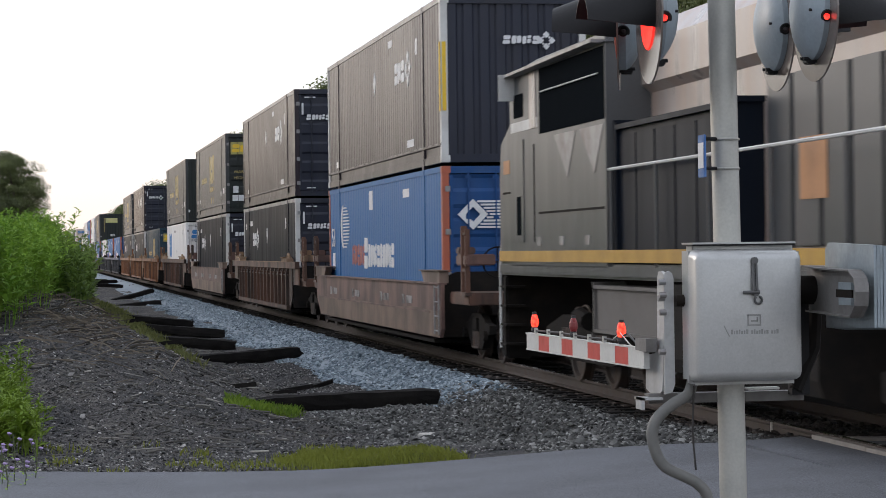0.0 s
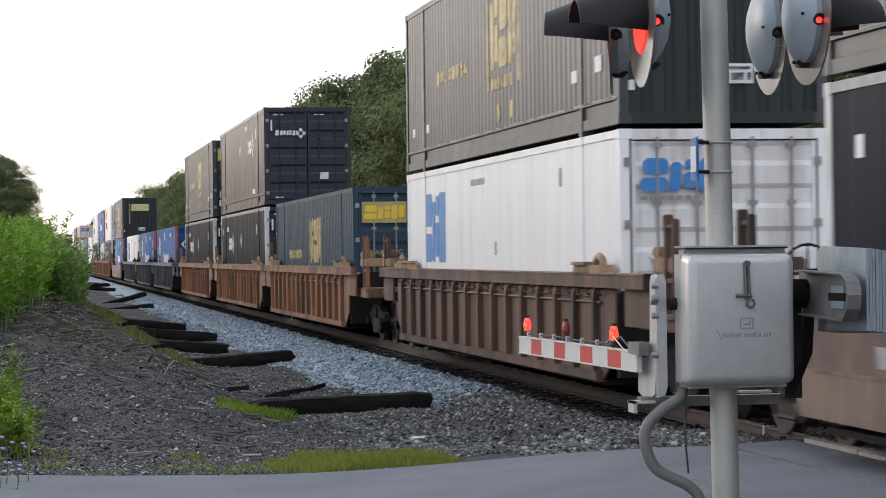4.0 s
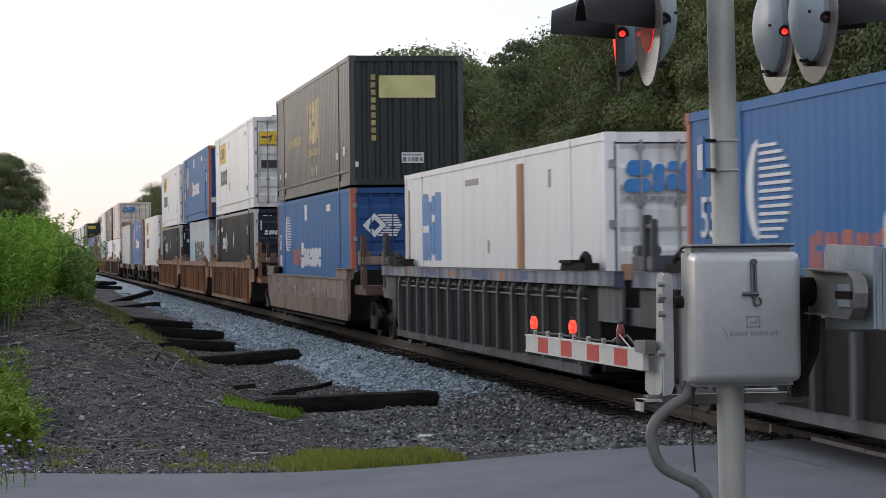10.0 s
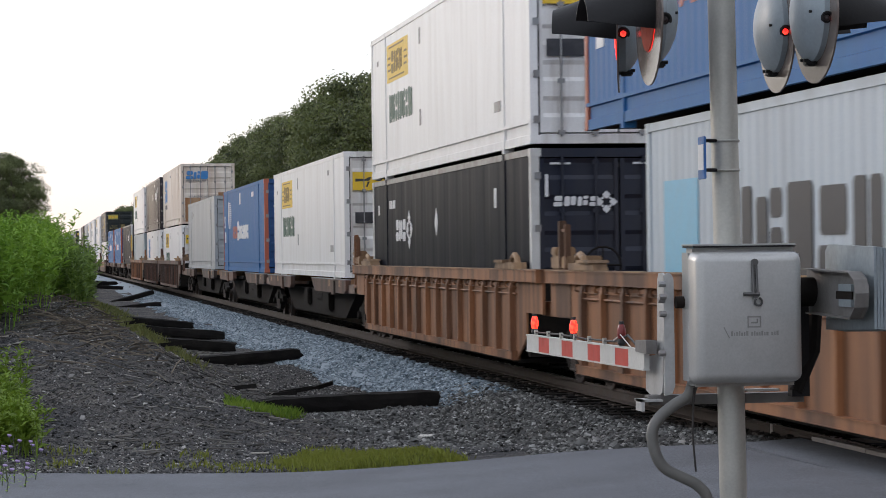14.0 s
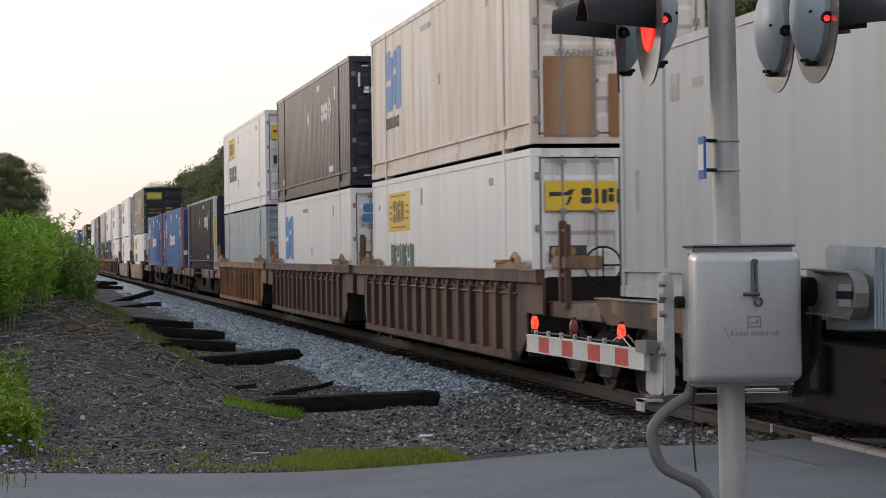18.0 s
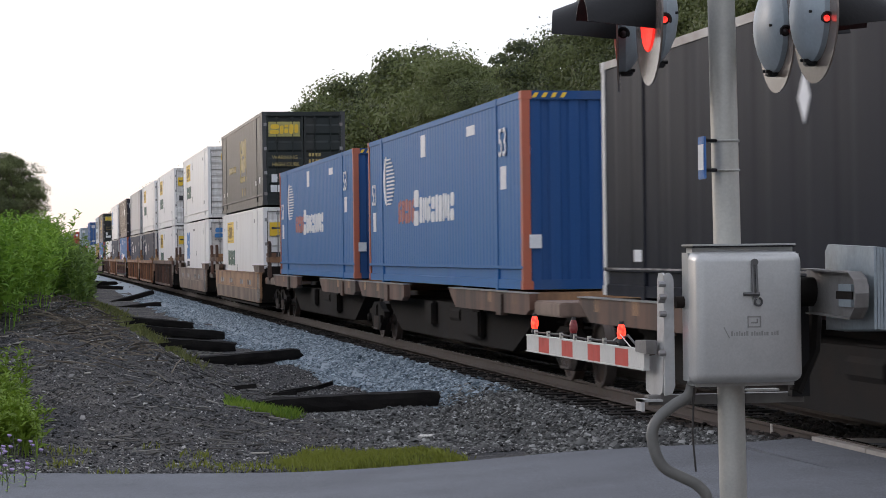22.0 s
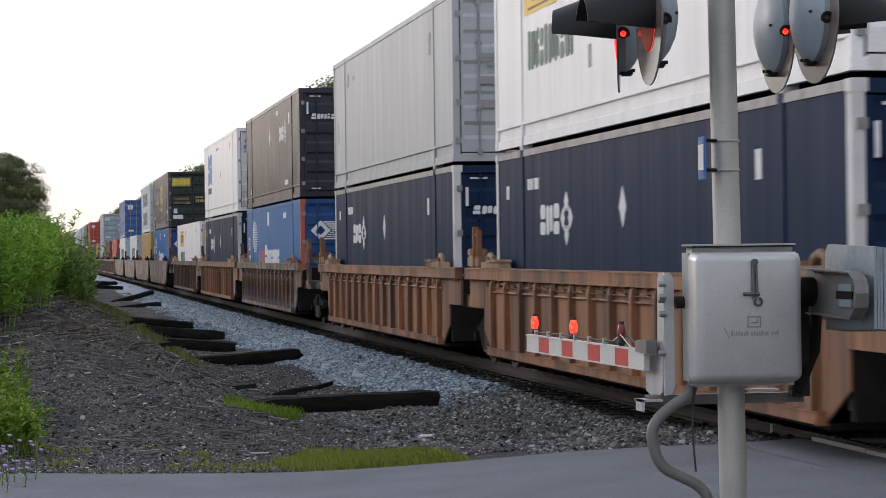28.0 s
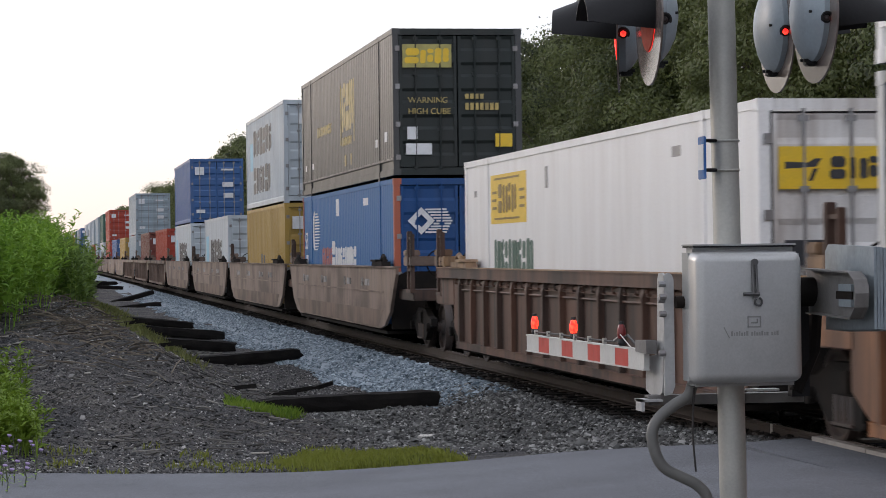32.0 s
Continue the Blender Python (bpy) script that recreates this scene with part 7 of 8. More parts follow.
def well_car(style, colour, s, front, back, single):
    """A well car whose container's leading end stands at y = 0. front, back: with a bogie there. single: a car of its own."""
    mat = CAR[colour]
    words = {"ribbed": "ribbed", "smooth": "smooth-sided", "arch": "smooth-sided articulated"}[style]
    tone = {"brown": "rust-brown", "orange": "faded orange", "pinkish": "faded reddish-brown", "slate": "slate grey", "painted": "rust-brown and spray-painted", "dark": "dark grimy brown", "rusty": "rusty ochre", "tan": "tan"}[colour]
    t = thing("well_car", f"{tone} {words} well car carrying containers", "railway car", "well cars of the train", pose(TRACK, s, 0))
    reach = 2.0 if single else 1.45           # how far the sides run past the container
    y0, y1 = -reach, 16.154 + reach
    for sx in (-1, 1):
        if style == "ribbed":
            part("side_sill", shared((style, colour, single, "sill", sx), lambda: Shape().bevel_box(sx * 1.44, sx * 1.54, y0, y1, 1.42, 1.585, 0.012).mesh("side_sill", CAR["patched"] if colour == "slate" else mat)), None, t)
            # tan caps on brown and orange cars paint wear and the sky's reflection
            part("sill_cap", shared((style, colour, single, "cap", sx), lambda: Shape().box(sx * 1.42, sx * 1.545, y0, y1, 1.585, 1.6).mesh("sill_cap", CAR["tan"] if colour in ("orange", "brown", "rusty", "painted") else CAR["slate"])), None, t, "worn sill top, sky reflection in the tan caps")
            # slate cars: the web between the ribs is near-black, much darker than the ribs
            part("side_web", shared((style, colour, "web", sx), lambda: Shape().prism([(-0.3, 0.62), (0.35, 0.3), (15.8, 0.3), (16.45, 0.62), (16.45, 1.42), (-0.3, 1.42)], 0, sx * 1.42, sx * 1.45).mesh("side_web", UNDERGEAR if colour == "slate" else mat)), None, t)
            part("bottom_chord", shared((style, colour, "chord", sx), lambda: Shape().bevel_box(sx * 1.42, sx * 1.53, 0.35, 15.8, 0.29, 0.4, 0.01).mesh("bottom_chord", mat)), None, t)
            rib = shared((style, colour, "rib", sx), lambda: Shape().prism([(sx * 1.45, 0.4), (sx * 1.53, 0.4), (sx * 1.53, 1.3), (sx * 1.5, 1.42), (sx * 1.45, 1.42)], 1, -0.055, 0.055).mesh("rib", mat))
            if sx < 0:
                for i in range(15):
                    part("rib", rib, None, t).matrix_basis = pose(0, 0.55 + i * 1.075, 0)
            else:
                tagged(part("ribs", shared((style, colour, "ribs"), lambda: far_ribs(mat)), None, t), kind="stuff")
            if colour == "slate":
                for u, w, paint_mat in ((3.6, 0.5, PATCH_BLUE), (5.3, 0.35, PATCH_ORANGE), (6.6, 1.3, PATCH_BLUE), (9.4, 0.4, PATCH_ORANGE), (11.2, 0.9, PATCH_BLUE), (14.1, 0.3, PATCH_ORANGE)):
                    part("paint_patch", shared((u, w, sx), lambda: Shape().box(sx * 1.54, sx * 1.543, u, u + w, 1.45, 1.565).mesh("paint_patch", paint_mat)), None, t)
            hooks = shared((style, "hook_rail", sx, colour), lambda: hook_row(sx, mat))
            tagged(part("hook_rail", hooks, None, t, "rail of small hooks under the sill"), kind="stuff")
            stay = shared((style, colour, "stay", sx), lambda: Shape().box(sx * 1.45, sx * 1.49, 0.55, 15.6, 1.31, 1.345).mesh("stay", mat))
            part("stay", stay, None, t)
            for ye in (y0, y1 - 1.2):
                part("end_web", shared((style, colour, single, "endweb", sx, ye > 0), lambda: Shape().prism([(ye, 0.98), (ye + 1.2, 0.98 if ye < 0 else 0.98), (ye + 1.2, 1.42), (ye, 1.42)], 0, sx * 1.42, sx * 1.46).mesh("end_web", mat)), None, t)
        else:
            top = 1.27 if style == "smooth" else 1.56
            low = [(-0.95, 0.52), (-0.75, 0.36), (16.35, 0.36), (17.1, 0.78)] if style == "smooth" else [(y0 + 0.5, 1.0), (y0 + 0.8, 0.7), (0.1, 0.42), (0.8, 0.34), (15.35, 0.34), (16.0, 0.42), (y1 - 0.8, 0.7), (y1 - 0.5, 1.0)]
            outline = low + ([(17.1, top), (-0.95, top)] if style == "smooth" else [(y1, top - 0.12), (y1, top), (y0, top), (y0, top - 0.12)])
            part("side_plate", shared((style, colour, single, "plate", sx), lambda: Shape().prism(outline, 0, sx * 1.44, sx * 1.5).mesh("side_plate", mat)), None, t)
            part("top_flange", shared((style, colour, single, "fl", sx), lambda: Shape().box(sx * 1.4, sx * 1.54, -0.95 if style == "smooth" else y0, 17.1 if style == "smooth" else y1, top, top + 0.03).mesh("top_flange", WORN_EDGE if style == "ribbed" and colour == "orange" else mat)), None, t)
            part("low_band", shared((style, colour, single, "band", sx), lambda: Shape().box(sx * 1.5, sx * 1.512, 0.2, 15.95, top - 0.5, top - 0.47).mesh("low_band", mat)), None, t)
            if sx < 0:
                part("splash_band", shared((style, colour, single, "splash", sx), lambda: Shape().prism([(-0.7, 0.37), (16.2, 0.37), (16.9, 0.8), (12.4, 0.77), (9.2, 0.82), (5.6, 0.78), (2.2, 0.84), (-0.9, 0.8)] if style == "smooth" else [(1.0, 0.37), (15.1, 0.37), (15.9, 0.7), (0.3, 0.72)], 0, sx * 1.5, sx * 1.503).mesh("splash_band", SPLASH)), None, t, "grime splashed along the lower side")
            if style == "smooth":
                block = shared((style, "flap", sx), lambda: Shape().prism([(-0.9, 0), (0.75, 0), (1.05, 0.2), (-0.9, 0.2)], 0, sx * 1.36, sx * 1.52).box(sx * 1.3, sx * 1.56, -0.95, 1.1, 0.2, 0.215).mesh("guide_flap", CAR["dark"]))
                part("guide_flap", block, None, t, "dark flared container guide").matrix_basis = pose(0, 0, 1.3)
                part("guide_flap", block, None, t, "dark flared container guide").matrix_basis = Matrix.Translation((0, 16.15, 1.3)) @ Matrix.Diagonal((1, -1, 1, 1))
                if sx < 0:
                    part("ladder", shared(("ladder", colour), lambda: ladder(-1.53, -0.85, 0.42, 1.26)), None, t, "pale ladder at the car's end")
            for i, u in enumerate((2.2, 5.1, 9.4, 13.2) if sx < 0 else ()):
                part("stencil", shared(("stencil", sx), lambda: Shape().box(sx * 1.5, sx * 1.506, 0, 0.7, 0, 0.14).box(sx * 1.5, sx * 1.506, 0.9, 1.2, -0.02, 0.16).mesh("stencil", SCUFF)), None, t).matrix_basis = pose(0, u, top - 0.38)
        wedge = shared(("wedge", style, sx, colour in ("slate", "dark")), lambda: Shape().prism([(-0.7, 0), (0.72, 0), (0.7, 0.09), (-0.6, 0.09)], 0, sx * 1.37, sx * 1.56).prism([(-0.62, 0.09), (0.1, 0.09), (0.1, 0.13), (-0.55, 0.13)], 0, sx * 1.34, sx * 1.6)
                        .tube([(sx * 1.47, 0.15, 0.05), (sx * 1.47, 0.22, 0.15), (sx * 1.47, 0.38, 0.2), (sx * 1.47, 0.54, 0.16), (sx * 1.47, 0.62, 0.04)], 0.045, 8).mesh("container_guide", UNDERGEAR if colour in ("slate", "dark") or style != "ribbed" else CAR["tan"]))
        ztop = 1.6 if style == "ribbed" else (1.3 if style == "smooth" else 1.59)
        for yy, turn in ((0.75, 0), (15.4, 180)) if style != "smooth" else ():
            part("container_guide", wedge, None, t).matrix_basis = Matrix.Translation((0, yy, ztop)) @ Matrix.Diagonal((1, -1 if turn == 0 else 1, 1, 1))
    for ye in (-0.3, 16.32):
        part("end_bulkhead", shared(("bulkhead", ye), lambda: Shape().prism([(-1.4, 0.35), (1.4, 0.35), (1.4, 1.35), (1.1, 1.48), (-1.1, 1.48), (-1.4, 1.35)], 1, ye, ye + 0.12).mesh("end_bulkhead", UNDERGEAR)), None, t)
    part("floor_beam", shared("floor", lambda: Shape().box(-1.42, 1.42, 0.3, 15.85, 0.24, 0.3).mesh("floor_beam", UNDERGEAR)), None, t)
    for sign, yy, have in ((-1, -1.75, front), (1, 17.9, back)):
        if single:
            yy = -1.85 if sign < 0 else 18.0
        if have:
            end_gear(t, CAR["brown"] if style != "ribbed" else mat, yy, sign, "brown" if style != "ribbed" else colour)
            truck(t, yy, s)
            part("crate", shared(("crate", colour), lambda: Shape().bevel_box(-1.38, -0.9, -0.5, 0.5, 1.6, 1.78, 0.02).bevel_box(-1.38, -1.1, 0.2, 0.5, 1.78, 1.9, 0.02).mesh("deck_box", CAR["tan"] if colour in ("orange", "brown") else mat)), None, t).matrix_basis = pose(0, yy + 0.4 * sign, 0)
    MOVING.append((t, s, 0.0))


def spine_car(s, back):
    """A spine car: a central sill on bogies with side brackets that carry the container at its ends."""
    mat = CAR["dark"]
    t = thing("spine_car", "dark grimy spine car with rusty side brackets under one container", "railway car", "spine cars of the train", pose(TRACK, s, 0))
    part("centre_sill", shared("spine_sill", lambda: Shape().prism([(-0.45, 0.55), (0.45, 0.55), (0.3, 1.05), (-0.3, 1.05)], 1, -1.6, 17.6).mesh("centre_sill", UNDERGEAR)), None, t)
    part("fish_belly", shared("spine_belly", lambda: Shape().prism([(0.3, 0.95), (2.4, 0.3), (13.8, 0.3), (15.9, 0.95)], 0, -0.98, 0.98).bevel_box(-1.12, -0.98, 4.6, 5.9, 0.42, 0.9, 0.04).bevel_box(-1.1, -0.98, 9.4, 10.2, 0.5, 0.95, 0.03).mesh("fish_belly", UNDERGEAR)), None, t, "deep black girder between the bogies")
    for yy in (0.1, 2.0, 14.1, 16.0):
        part("bolster_arm", shared("spine_arm", lambda: Shape().prism([(-1.42, 1.08), (1.42, 1.08), (1.42, 1.25), (-1.42, 1.25)], 1, -0.16, 0.16).mesh("bolster_arm", CAR["rusty"])), None, t, "rusty cross bracket").matrix_basis = pose(0, yy, 0)
    for sx in (-1, 1):
        for ya, yb in ((-1.0, 5.6), (10.6, 17.0)):
            part("side_bracket", shared(("spine_side", sx, ya), lambda: Shape().prism([(ya, 1.02), (ya + 0.3, 0.94), (yb - 0.6, 0.94), (yb, 1.2), (yb, 1.245), (ya, 1.245)], 0, sx * 1.3, sx * 1.42).box(sx * 1.36, sx * 1.46, ya + 1.9, ya + 2.3, 0.9, 1.22).mesh("side_bracket", CAR["brown"])), None, t, "rust-brown side sill")
            part("sill_edge", shared(("spine_edge", sx, ya), lambda: Shape().box(sx * 1.27, sx * 1.44, ya, yb, 1.245, 1.26).mesh("sill_edge", SALT)), None, t, "pale worn upper edge")
        part("brake_pipe", shared(("pipe", sx), lambda: Shape().tube([(sx * 0.6, -1.2, 0.8), (sx * 0.6, 17.0, 0.8)], 0.03, 6).mesh("brake_pipe", UNDERGEAR)), None, t)
    part("tank", shared("tank", lambda: Shape().tube([(-0.8, 7.0, 0.75), (-0.8, 8.0, 0.75)], 0.22, 12).mesh("air_tank", UNDERGEAR)), None, t)
    part("hitch", shared("hitch", lambda: Shape().bevel_box(-0.5, 0.5, 8.8, 9.6, 1.05, 1.22, 0.03).mesh("hitch", UNDERGEAR)), None, t)
    truck(t, -1.75, s)
    if back:
        truck(t, 17.9, s)
        end_gear(t, mat, 17.9, 1, "dark", False)
    else:
        end_gear(t, mat, -1.75, -1, "dark", False)
    MOVING.append((t, s, 0.0))


WELL, TOP, FLAT = 0.425, 3.385, 1.29
TRAIN = [   # offset of the container's leading end, car, place in its set (single, first, mid, last), lower, upper
    (-292.2, "smooth pinkish", "single", "stripeblue", "diamond_wall"), (-268.6, "ribbed brown", "single", "diamond", "diamond_rib"), (-244.8, "smooth pinkish", "single", "diamond", "goldmark"),
    (-221.2, "ribbed brown", "single", "bluemark", "goldmark_wall"), (-197.5, "ribbed orange", "first", "teal", ""), (-178.1, "ribbed orange", "mid", "diamond", "diamond_rib"),
    (-158.1, "ribbed orange", "last", "diamond", "goldmark"), (-134.4, "ribbed slate", "first", "stripeblue", ""), (-114.9, "ribbed slate", "mid", "stripeblue_wall", ""),
    (-95.0, "ribbed slate", "last", "bluemark_streak", ""), (-70.9, "smooth dark", "single", "stripeblue", "goldmark_wall"), (-47.3, "ribbed orange", "first", "diamond", "yellowsign"),
    (-27.4, "ribbed orange", "mid", "palegrey", "stripeblue_wall"), (-7.8, "ribbed orange", "last", "diamond", "yellowsign"), (13.0, "spine", "first", "yellowsign", ""), (32.2, "spine", "mid", "stripeblue", ""),
    (52.9, "spine", "last", "grey", ""), (74.3, "ribbed brown", "first", "yellowsign", "bluemark_rusty"), (94.0, "ribbed brown", "mid", "bluemark", "diamond_rib"), (113.8, "ribbed orange", "last", "bluegrey", "yellowsign"),
    (135.35, "spine", "first", "diamond_dark", ""), (156.45, "spine", "mid", "stripeblue_wall", ""), (175.0, "spine", "last", "stripeblue_wall", ""), (196.3, "smooth rusty", "single", "yellowsign", "goldmark"),
    (219.8, "smooth dark", "single", "bluemark", "yellowsign_louvre"), (243.6, "ribbed brown", "first", "yellowsign", "yellowsign"), (263.5, "ribbed orange", "mid", "diamond_navy", "yellowsign"), (283.4, "ribbed orange", "last", "diamond_navy", "grey"),
    (307.0, "ribbed painted", "first", "stripeblue", "diamond_rib"), (326.8, "ribbed orange", "mid", "diamond_navy", "bluemark"), (346.3, "ribbed brown", "last", "yellowsign", ""), (370.3, "arch dark", "first", "stripeblue", "goldmark"),
    (390.7, "arch dark", "mid", "ochre", "tworow"), (411.0, "arch dark", "last", "palegrey", ""), (432.3, "arch dark", "first", "palegrey", "blue"), (452.3, "ribbed dark", "mid", "red", ""),
    (472.3, "ribbed dark", "mid", "maroon", ""), (492.3, "ribbed dark", "last", "grey40", "grey40"), (512.3, "arch dark", "first", "ochre", ""), (532.3, "arch dark", "mid", "blue", ""),
    (552.3, "arch dark", "last", "red", "red"), (573.0, "arch dark", "first", "palegrey", "green"), (593.0, "arch dark", "mid", "grey40", "grey40"), (613.0, "arch dark", "last", "red", "grey40")]
MORE = ["grey40", "blue", "palegrey", "green", "maroon", "ochre", "grey40", "palegrey"]
for i in range(20):
    TRAIN.append((634.0 + 20.2 * i, "arch dark", ("first", "mid", "last")[i % 3], MORE[(i * 3) % 8], MORE[(i * 5 + 2) % 8] if i % 4 != 2 else ""))
for s, car, place, low, up in TRAIN:
    if car == "spine":
        spine_car(s, place == "last")
        load_box(low, s, FLAT)
        continue
    style, colour = car.split()
    well_car(style, colour, s, True, place in ("single", "last"), place == "single")
    short = KINDS_BOX[low][1] < 13
    load_box(low, s + (1.2 if short else 0), WELL)
    if up:
        load_box(up, s + (1.2 if KINDS_BOX[up][1] < 13 else 0), TOP)

# ------------------------------------------------------------------ locomotive at the head, its cab towards the train
LOCO = paint("loco", (0.075, 0.079, 0.083), 0.36, (0.13, 0.12, 0.115), 0.5, spec=0.4)
LOCO_Y = material("loco_yellow", (0.48, 0.27, 0.03), 0.5, 0, (0.25, 0.15, 0.06), 0.5, 2, 30, 0.08)
DARK_GLASS = material("dark_cab_glass", (0.01, 0.012, 0.014), 0.3, 0, (0.02, 0.02, 0.02), 0.1, 3, 20, 0, spec=0.0)
LOCO_ORANGE = material("loco_orange_patch", (0.5, 0.24, 0.1), 0.6, 0, (0.2, 0.12, 0.08), 0.5, 2, 30, 0.05)


def locomotive(s):
    """Nose at y = 0 looking back along the train; the long hood runs towards -y."""
    t = thing("locomotive", "dark grey diesel locomotive with yellow stripe, coupled backwards to the train", "locomotive", "", pose(TRACK, s, 0))
    part("underframe", Shape().bevel_box(-1.5, 1.5, -22.4, -0.05, 1.48, 1.66, 0.03), LOCO, t)
    part("nose", Shape().prism([(0.0, 1.62), (0.0, 2.95), (-0.12, 3.4), (-1.0, 3.74), (-1.0, 1.62)], 0, -1.47, 1.47), LOCO, t, "blunt sloping nose")
    part("nose_seam", Shape().box(-1.478, -1.47, -0.95, -0.25, 2.66, 2.69), UNDERGEAR, t)
    part("cab", Shape().prism([(-0.95, 1.62), (-0.95, 3.72), (-0.9, 4.36), (-3.0, 4.44), (-6.8, 4.46), (-6.8, 1.62)], 0, -1.5, 1.5), LOCO, t, "cab with side and front windows")
    part("cab_roof", Shape().prism([(-1.52, 4.34), (-1.05, 4.62), (1.05, 4.62), (1.52, 4.34)], 1, -6.85, -0.8), LOCO, t)
    for x0, x1 in ((-1.25, -0.15), (0.15, 1.25)):
        part("windscreen", Shape().box(x0, x1, -0.93, -0.88, 3.78, 4.3), DARK_GLASS, t, "dark windscreen pane")
    for sx in (-1, 1):
        part("yellow_stripe", Shape().box(sx * 1.475, sx * 1.512, -22.4, -0.1, 1.68, 1.83), LOCO_Y, t, "yellow side stripe")
        part("side_window", Shape().box(sx * 1.49, sx * 1.508, -6.75, -3.0, 3.42, 4.3), DARK_GLASS, t, "long dark cab side window")
        part("quarter_window", Shape().box(sx * 1.49, sx * 1.508, -1.9, -1.25, 3.72, 4.05), DARK_GLASS, t)
        part("window_frame", Shape().box(sx * 1.49, sx * 1.506, -2.85, -1.05, 3.52, 3.66), WHITE_POST, t, "pale window frame")
        part("window_post", Shape().box(sx * 1.49, sx * 1.512, -2.75, -2.35, 3.52, 4.3), HOOD, t)
        part("window_awning", Shape().prism([(-6.7, 4.34), (-1.0, 4.3), (-1.0, 4.34), (-6.7, 4.38)], 0, sx * 1.5, sx * 1.66), SALT, t, "narrow awning over the window")
        part("wind_deflector", Shape().bevel_box(sx * 1.5, sx * 1.72, -1.3, -1.26, 3.98, 4.34, 0.008), WHITE_POST, t, "pale wind deflector")
        part("grab_bar", Shape().tube([(sx * 1.53, -6.5, 3.98), (sx * 1.53, -3.2, 3.98)], 0.012, 6), WHITE_POST, t)
        part("cab_door", Shape().box(sx * 1.5, sx * 1.512, -1.9, -1.15, 1.95, 3.4), LOCO, t)
        part("door_window", Shape().box(sx * 1.512, sx * 1.516, -1.75, -1.45, 2.05, 2.6), DARK_GLASS, t)
        part("panel_seam", Shape().box(sx * 1.5, sx * 1.508, -6.7, -2.9, 2.33, 2.36), UNDERGEAR, t)
        part("panel_seam", Shape().box(sx * 1.5, sx * 1.508, -2.62, -2.58, 1.95, 3.3), UNDERGEAR, t)
        for yy in (-2.9, -4.3, -5.8):
            part("marker", Shape().box(sx * 1.5, sx * 1.508, yy - 0.12, yy + 0.12, 1.9, 2.02), SALT, t)
        part("pennant", Shape().prism([(-3.9, 3.36), (-5.2, 3.36), (-4.7, 2.78)], 0, sx * 1.5, sx * 1.507), SALT, t, "pale painted pennant")
        part("pennant", Shape().prism([(-5.4, 3.36), (-6.7, 3.36), (-6.2, 2.78)], 0, sx * 1.5, sx * 1.507), SALT, t, "pale painted pennant")
        part("nose_mark", Shape().box(sx * 1.47, sx * 1.476, -0.75, -0.3, 2.95, 3.15), LOCO_ORANGE, t)
        part("handrail", Shape().tube([(sx * 1.47, -6.8, 2.8), (sx * 1.47, -21.9, 2.8)], 0.02, 6), WHITE_POST, t, "pale handrail along the walkway")
        for i in range(8):
            part("stanchion", Shape().tube([(sx * 1.47, -6.9 - 2.1 * i, 1.6), (sx * 1.47, -6.9 - 2.1 * i, 2.8)], 0.02, 6), LOCO, t)
        part("electrical_cabinet", Shape().bevel_box(sx * 0.98, sx * 1.36, -11.3, -6.9, 1.66, 3.33, 0.06), NAVY, t, "dark blue equipment cabinet behind the cab")
        for i in range(5):
            part("cabinet_door", Shape().box(sx * 1.36, sx * 1.372, -7.7 - 0.86 * i, -6.95 - 0.86 * i, 1.8, 3.2), NAVY, t)
        for i in range(11):
            part("hood_door", Shape().bevel_box(sx * 0.95 - 0.03, sx * 0.95 + 0.03, -12.3 - 0.85 * i, -11.55 - 0.85 * i, 1.85, 3.55, 0.012), LOCO, t)
        # a plain orange patch high on each hood side
        part("hood_lettering", Shape().box(sx * 1.05, sx * 1.07, -16.0, -11.8, 3.86, 4.3), LOCO_ORANGE, t, "orange patch along the hood side")
        part("hood_mark", Shape().box(sx * 0.98, sx * 0.992, -13.4, -12.6, 2.3, 2.9), LOCO_ORANGE, t)
        for i in range(4):
            part("step", Shape().box(sx * 1.2, sx * 1.5, -0.5, -0.05, 0.45 + 0.28 * i, 0.48 + 0.28 * i), UNDERGEAR, t)
        part("ladder_rail", Shape().tube([(sx * 1.48, 0.0, 0.4), (sx * 1.48, 0.0, 1.6), (sx * 1.4, 0.02, 2.6)], 0.02, 6), WHITE_POST, t)
        part("battery_box", Shape().bevel_box(sx * 1.15, sx * 1.48, -9.4, -6.1, 0.82, 1.4, 0.04), material("dusty_grey_box", (0.13, 0.12, 0.11), 0.7), t, "dusty grey battery box")
    part("hood", Shape().prism([(-0.93, 1.66), (-0.93, 3.72), (-1.05, 3.82), (-1.05, 4.32), (-0.8, 4.6), (0.8, 4.6), (1.05, 4.32), (1.05, 3.82), (0.93, 3.72), (0.93, 1.66)], 1, -22.0, -6.8), HOOD, t, "long engine hood")
    part("radiator", Shape().prism([(-1.48, 4.1), (-1.48, 4.45), (-1.2, 4.7), (1.2, 4.7), (1.48, 4.45), (1.48, 4.1), (1.05, 3.8), (-1.05, 3.8)], 1, -21.6, -16.4), HOOD, t)
    part("fuel_tank", Shape().prism([(-1.45, 0.5), (-1.5, 0.65), (-1.5, 1.45), (1.5, 1.45), (1.5, 0.65), (1.45, 0.5), (1.0, 0.36), (-1.0, 0.36)], 1, -14.6, -9.6), UNDERGEAR, t, "grimy fuel tank")
    part("pilot", Shape().bevel_box(-1.45, 1.45, -0.25, -0.03, 0.25, 1.48, 0.03), UNDERGEAR, t)
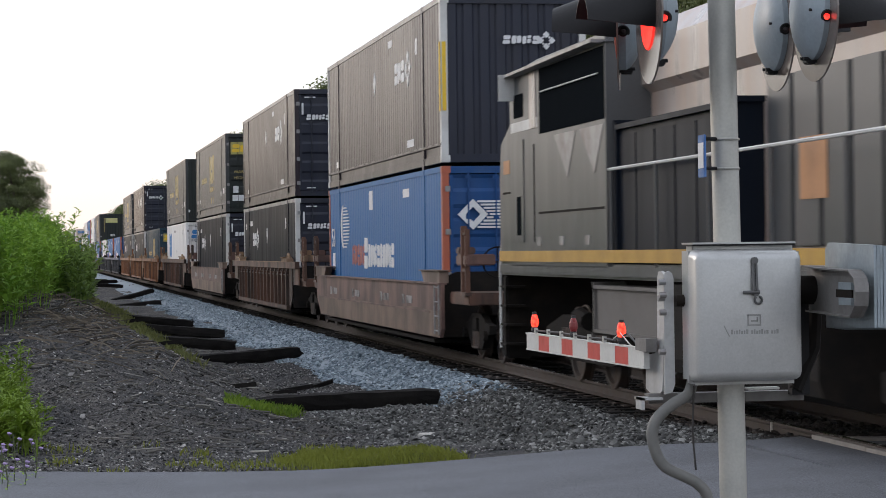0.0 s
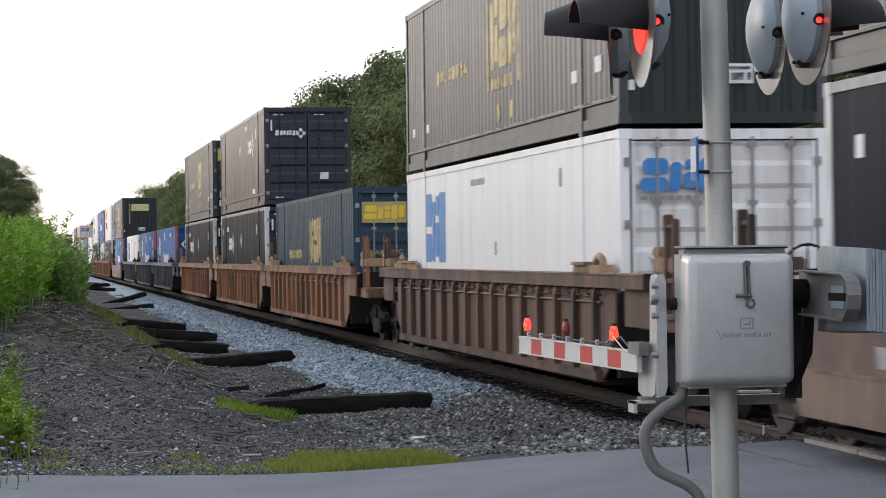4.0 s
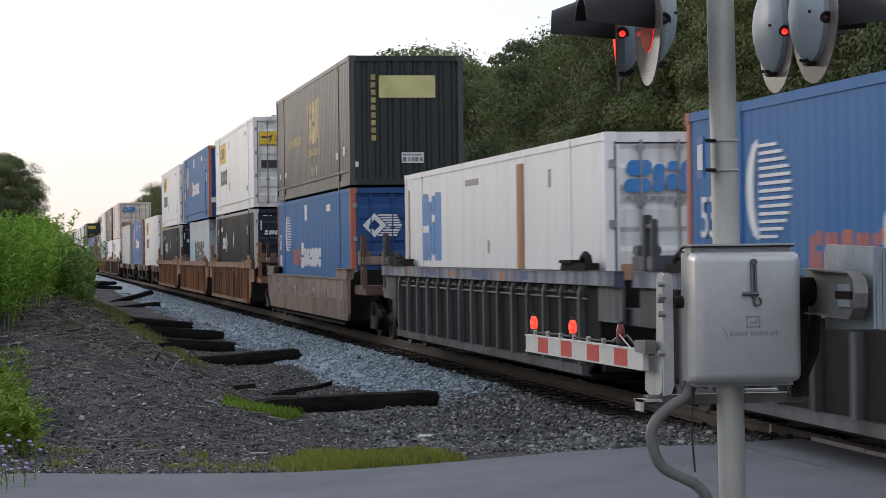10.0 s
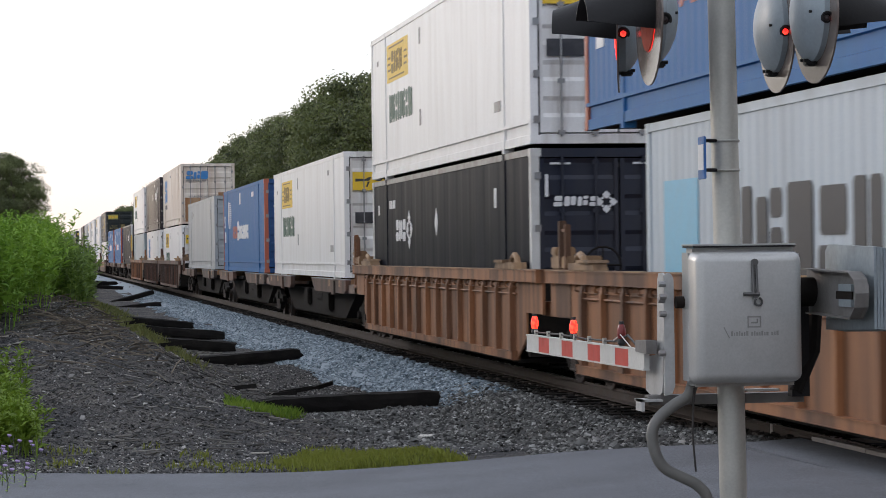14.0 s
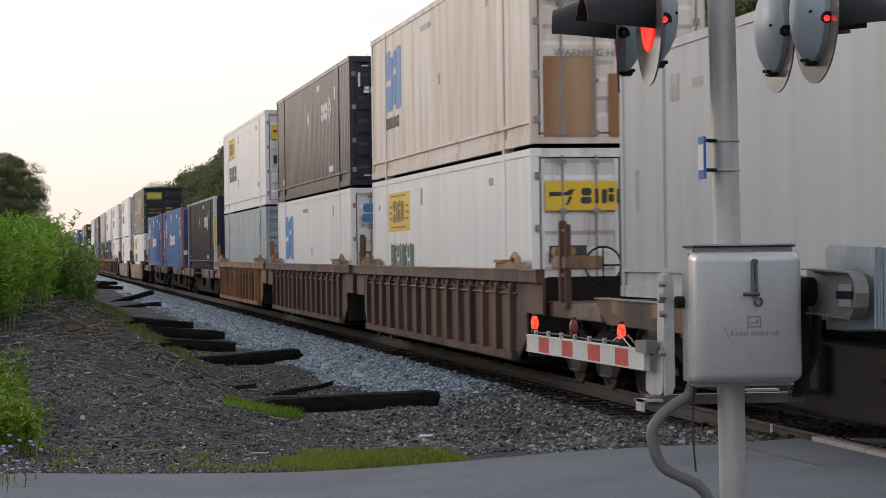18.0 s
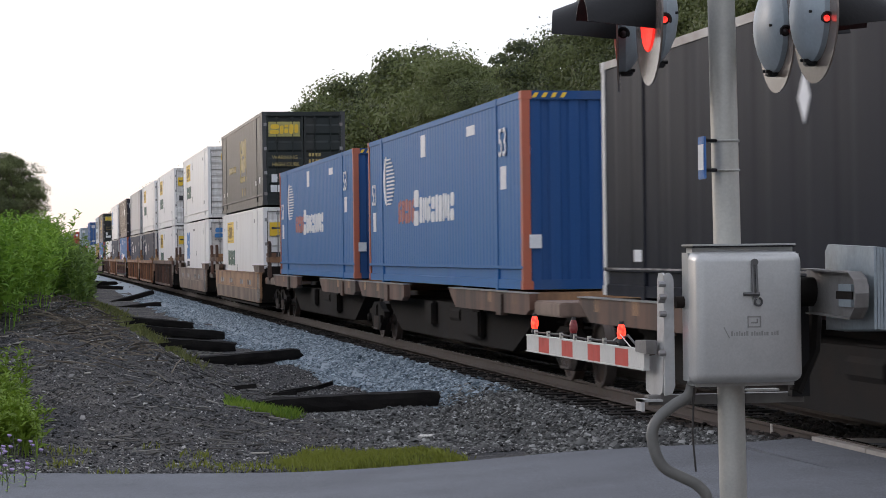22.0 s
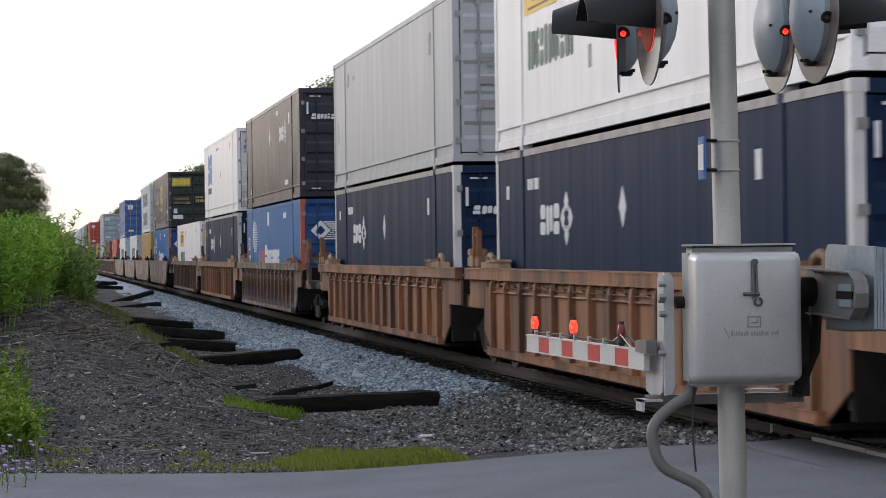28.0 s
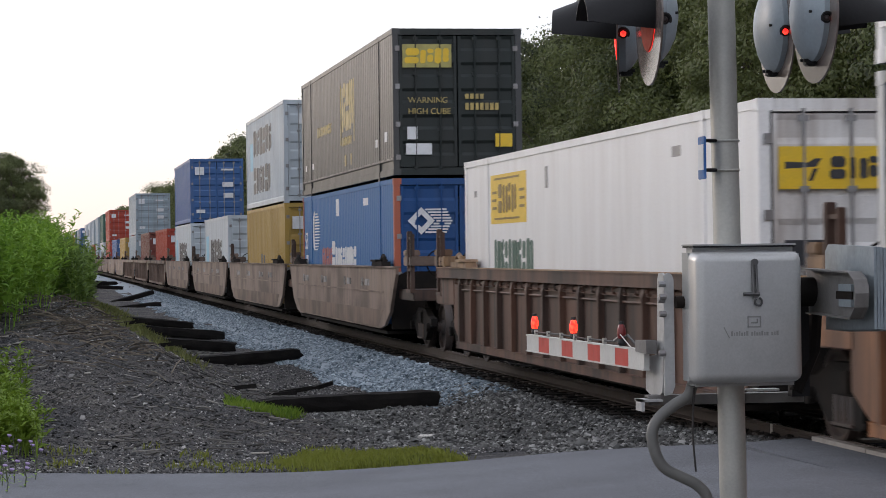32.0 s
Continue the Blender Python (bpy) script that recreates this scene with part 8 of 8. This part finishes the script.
    part("coupler", CAR_PARTS["coupler"], None, t).matrix_basis = pose(0, 0.4, 0, 0, 0, 180)
    for yc in (-4.2, -17.8):
        for sx in (-1.08, 1.08):
            part("side_frame", Shape().prism([(yc - 2.6, 0.5), (yc - 2.6, 0.75), (yc - 1.5, 0.95), (yc + 1.5, 0.95), (yc + 2.6, 0.75), (yc + 2.6, 0.5), (yc + 1.2, 0.35), (yc - 1.2, 0.35)], 0, sx - 0.06, sx + 0.06), UNDERGEAR, t)
            for dy in (-1.0, 1.0):
                part("spring_nest", SPRINGS, None, t).matrix_basis = pose(sx * 1.06, yc + dy, 0.28)
            part("brake_cylinder", Shape().tube([(sx * 1.1, yc - 0.3, 0.9), (sx * 1.1, yc + 0.3, 0.95)], 0.12, 10), UNDERGEAR, t)
        for dy in (-2.0, 0, 2.0):
            ws = part("wheelset", AXLE, None, t)
            ws.matrix_basis = pose(0, yc + dy, 0.52)
            for sx, turn in ((-0.7525, 0), (0.7525, 180)):
                part("wheel", LOCO_WHEEL, None, ws).matrix_basis = pose(sx, 0, 0, 0, 0, turn)
            for sx in (-1.15, 1.15):
                part("bearing_cap", CAP, None, t).matrix_basis = pose(sx, yc + dy, 0.52)
            WHEELSETS.append((ws, yc + dy, s + yc + dy))
    MOVING.append((t, s, 0.0))


NAVY = paint("loco_navy", (0.007, 0.011, 0.019), 0.5, (0.018, 0.018, 0.02), 0.4, spec=0.1)
# the warm sky mirrored in the dark hood is put into this pale tan
HOOD = paint("loco_hood_sheen", (0.42, 0.37, 0.34), 0.3, (0.5, 0.3, 0.18), 0.6, spec=0.8, runs=0.2)
LOCO_WHEEL = WHEEL.copy()
LOCO_WHEEL.transform(Matrix.Diagonal((1, 0.52 / 0.457, 0.52 / 0.457, 1)))
locomotive(-298.3)


# ------------------------------------------------------------------ what moves
def travel(t):
    """How far the train has rolled past its place at 16 s."""
    return 20.527 * (t - 16) - 0.01799 * (t - 16) ** 2


def turned(angle, level):
    return pose(0, 0, 0, 0, angle, 0) if level else pose(0, 0, 0, 0, 0, angle)


def motions():
    times = [0, 4, 8, 12, 16, 20, 24, 28, 32]
    for ob, s, z in MOVING:
        walk(ob, [(t, pose(TRACK, s - travel(t), z)) for t in times])
    # wheels turn while they pass the crossing
    for ws, y, s in WHEELSETS:
        hit = [t / 30 for t in range(0, 961) if 14 < s - travel(t / 30) < 62]
        if not hit:
            continue
        z = ws.location.z
        r = 0.457 if z < 0.5 else 0.52
        rows = [] if hit[0] == 0 else [(0.0, pose(0, y, z))]
        turn = 0.0
        for t in hit:
            rows.append((t, pose(0, y, z, turn, 0, 0)))
            turn += math.degrees(travel(t + 1 / 30) - travel(t)) / r
        if rows[-1][0] < 32:
            rows.append((32.0, rows[-1][1]))
        walk(ws, rows)
    # the lamps seem to blink by turns, every 1.308 s: added vanes flip from glowing to dark
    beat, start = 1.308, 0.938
    for ob, first in BLINK_VANES:
        lens = ob.name.startswith("lens")      # the round lens flips about a level axis, the small lamps about an upright one
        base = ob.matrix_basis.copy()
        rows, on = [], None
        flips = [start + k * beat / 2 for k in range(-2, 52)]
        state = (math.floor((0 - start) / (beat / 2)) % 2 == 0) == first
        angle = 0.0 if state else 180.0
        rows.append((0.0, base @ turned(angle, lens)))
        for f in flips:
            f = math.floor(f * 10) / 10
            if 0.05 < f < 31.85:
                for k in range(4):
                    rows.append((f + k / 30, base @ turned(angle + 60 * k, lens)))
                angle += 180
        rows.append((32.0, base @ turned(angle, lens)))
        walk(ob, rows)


motions()
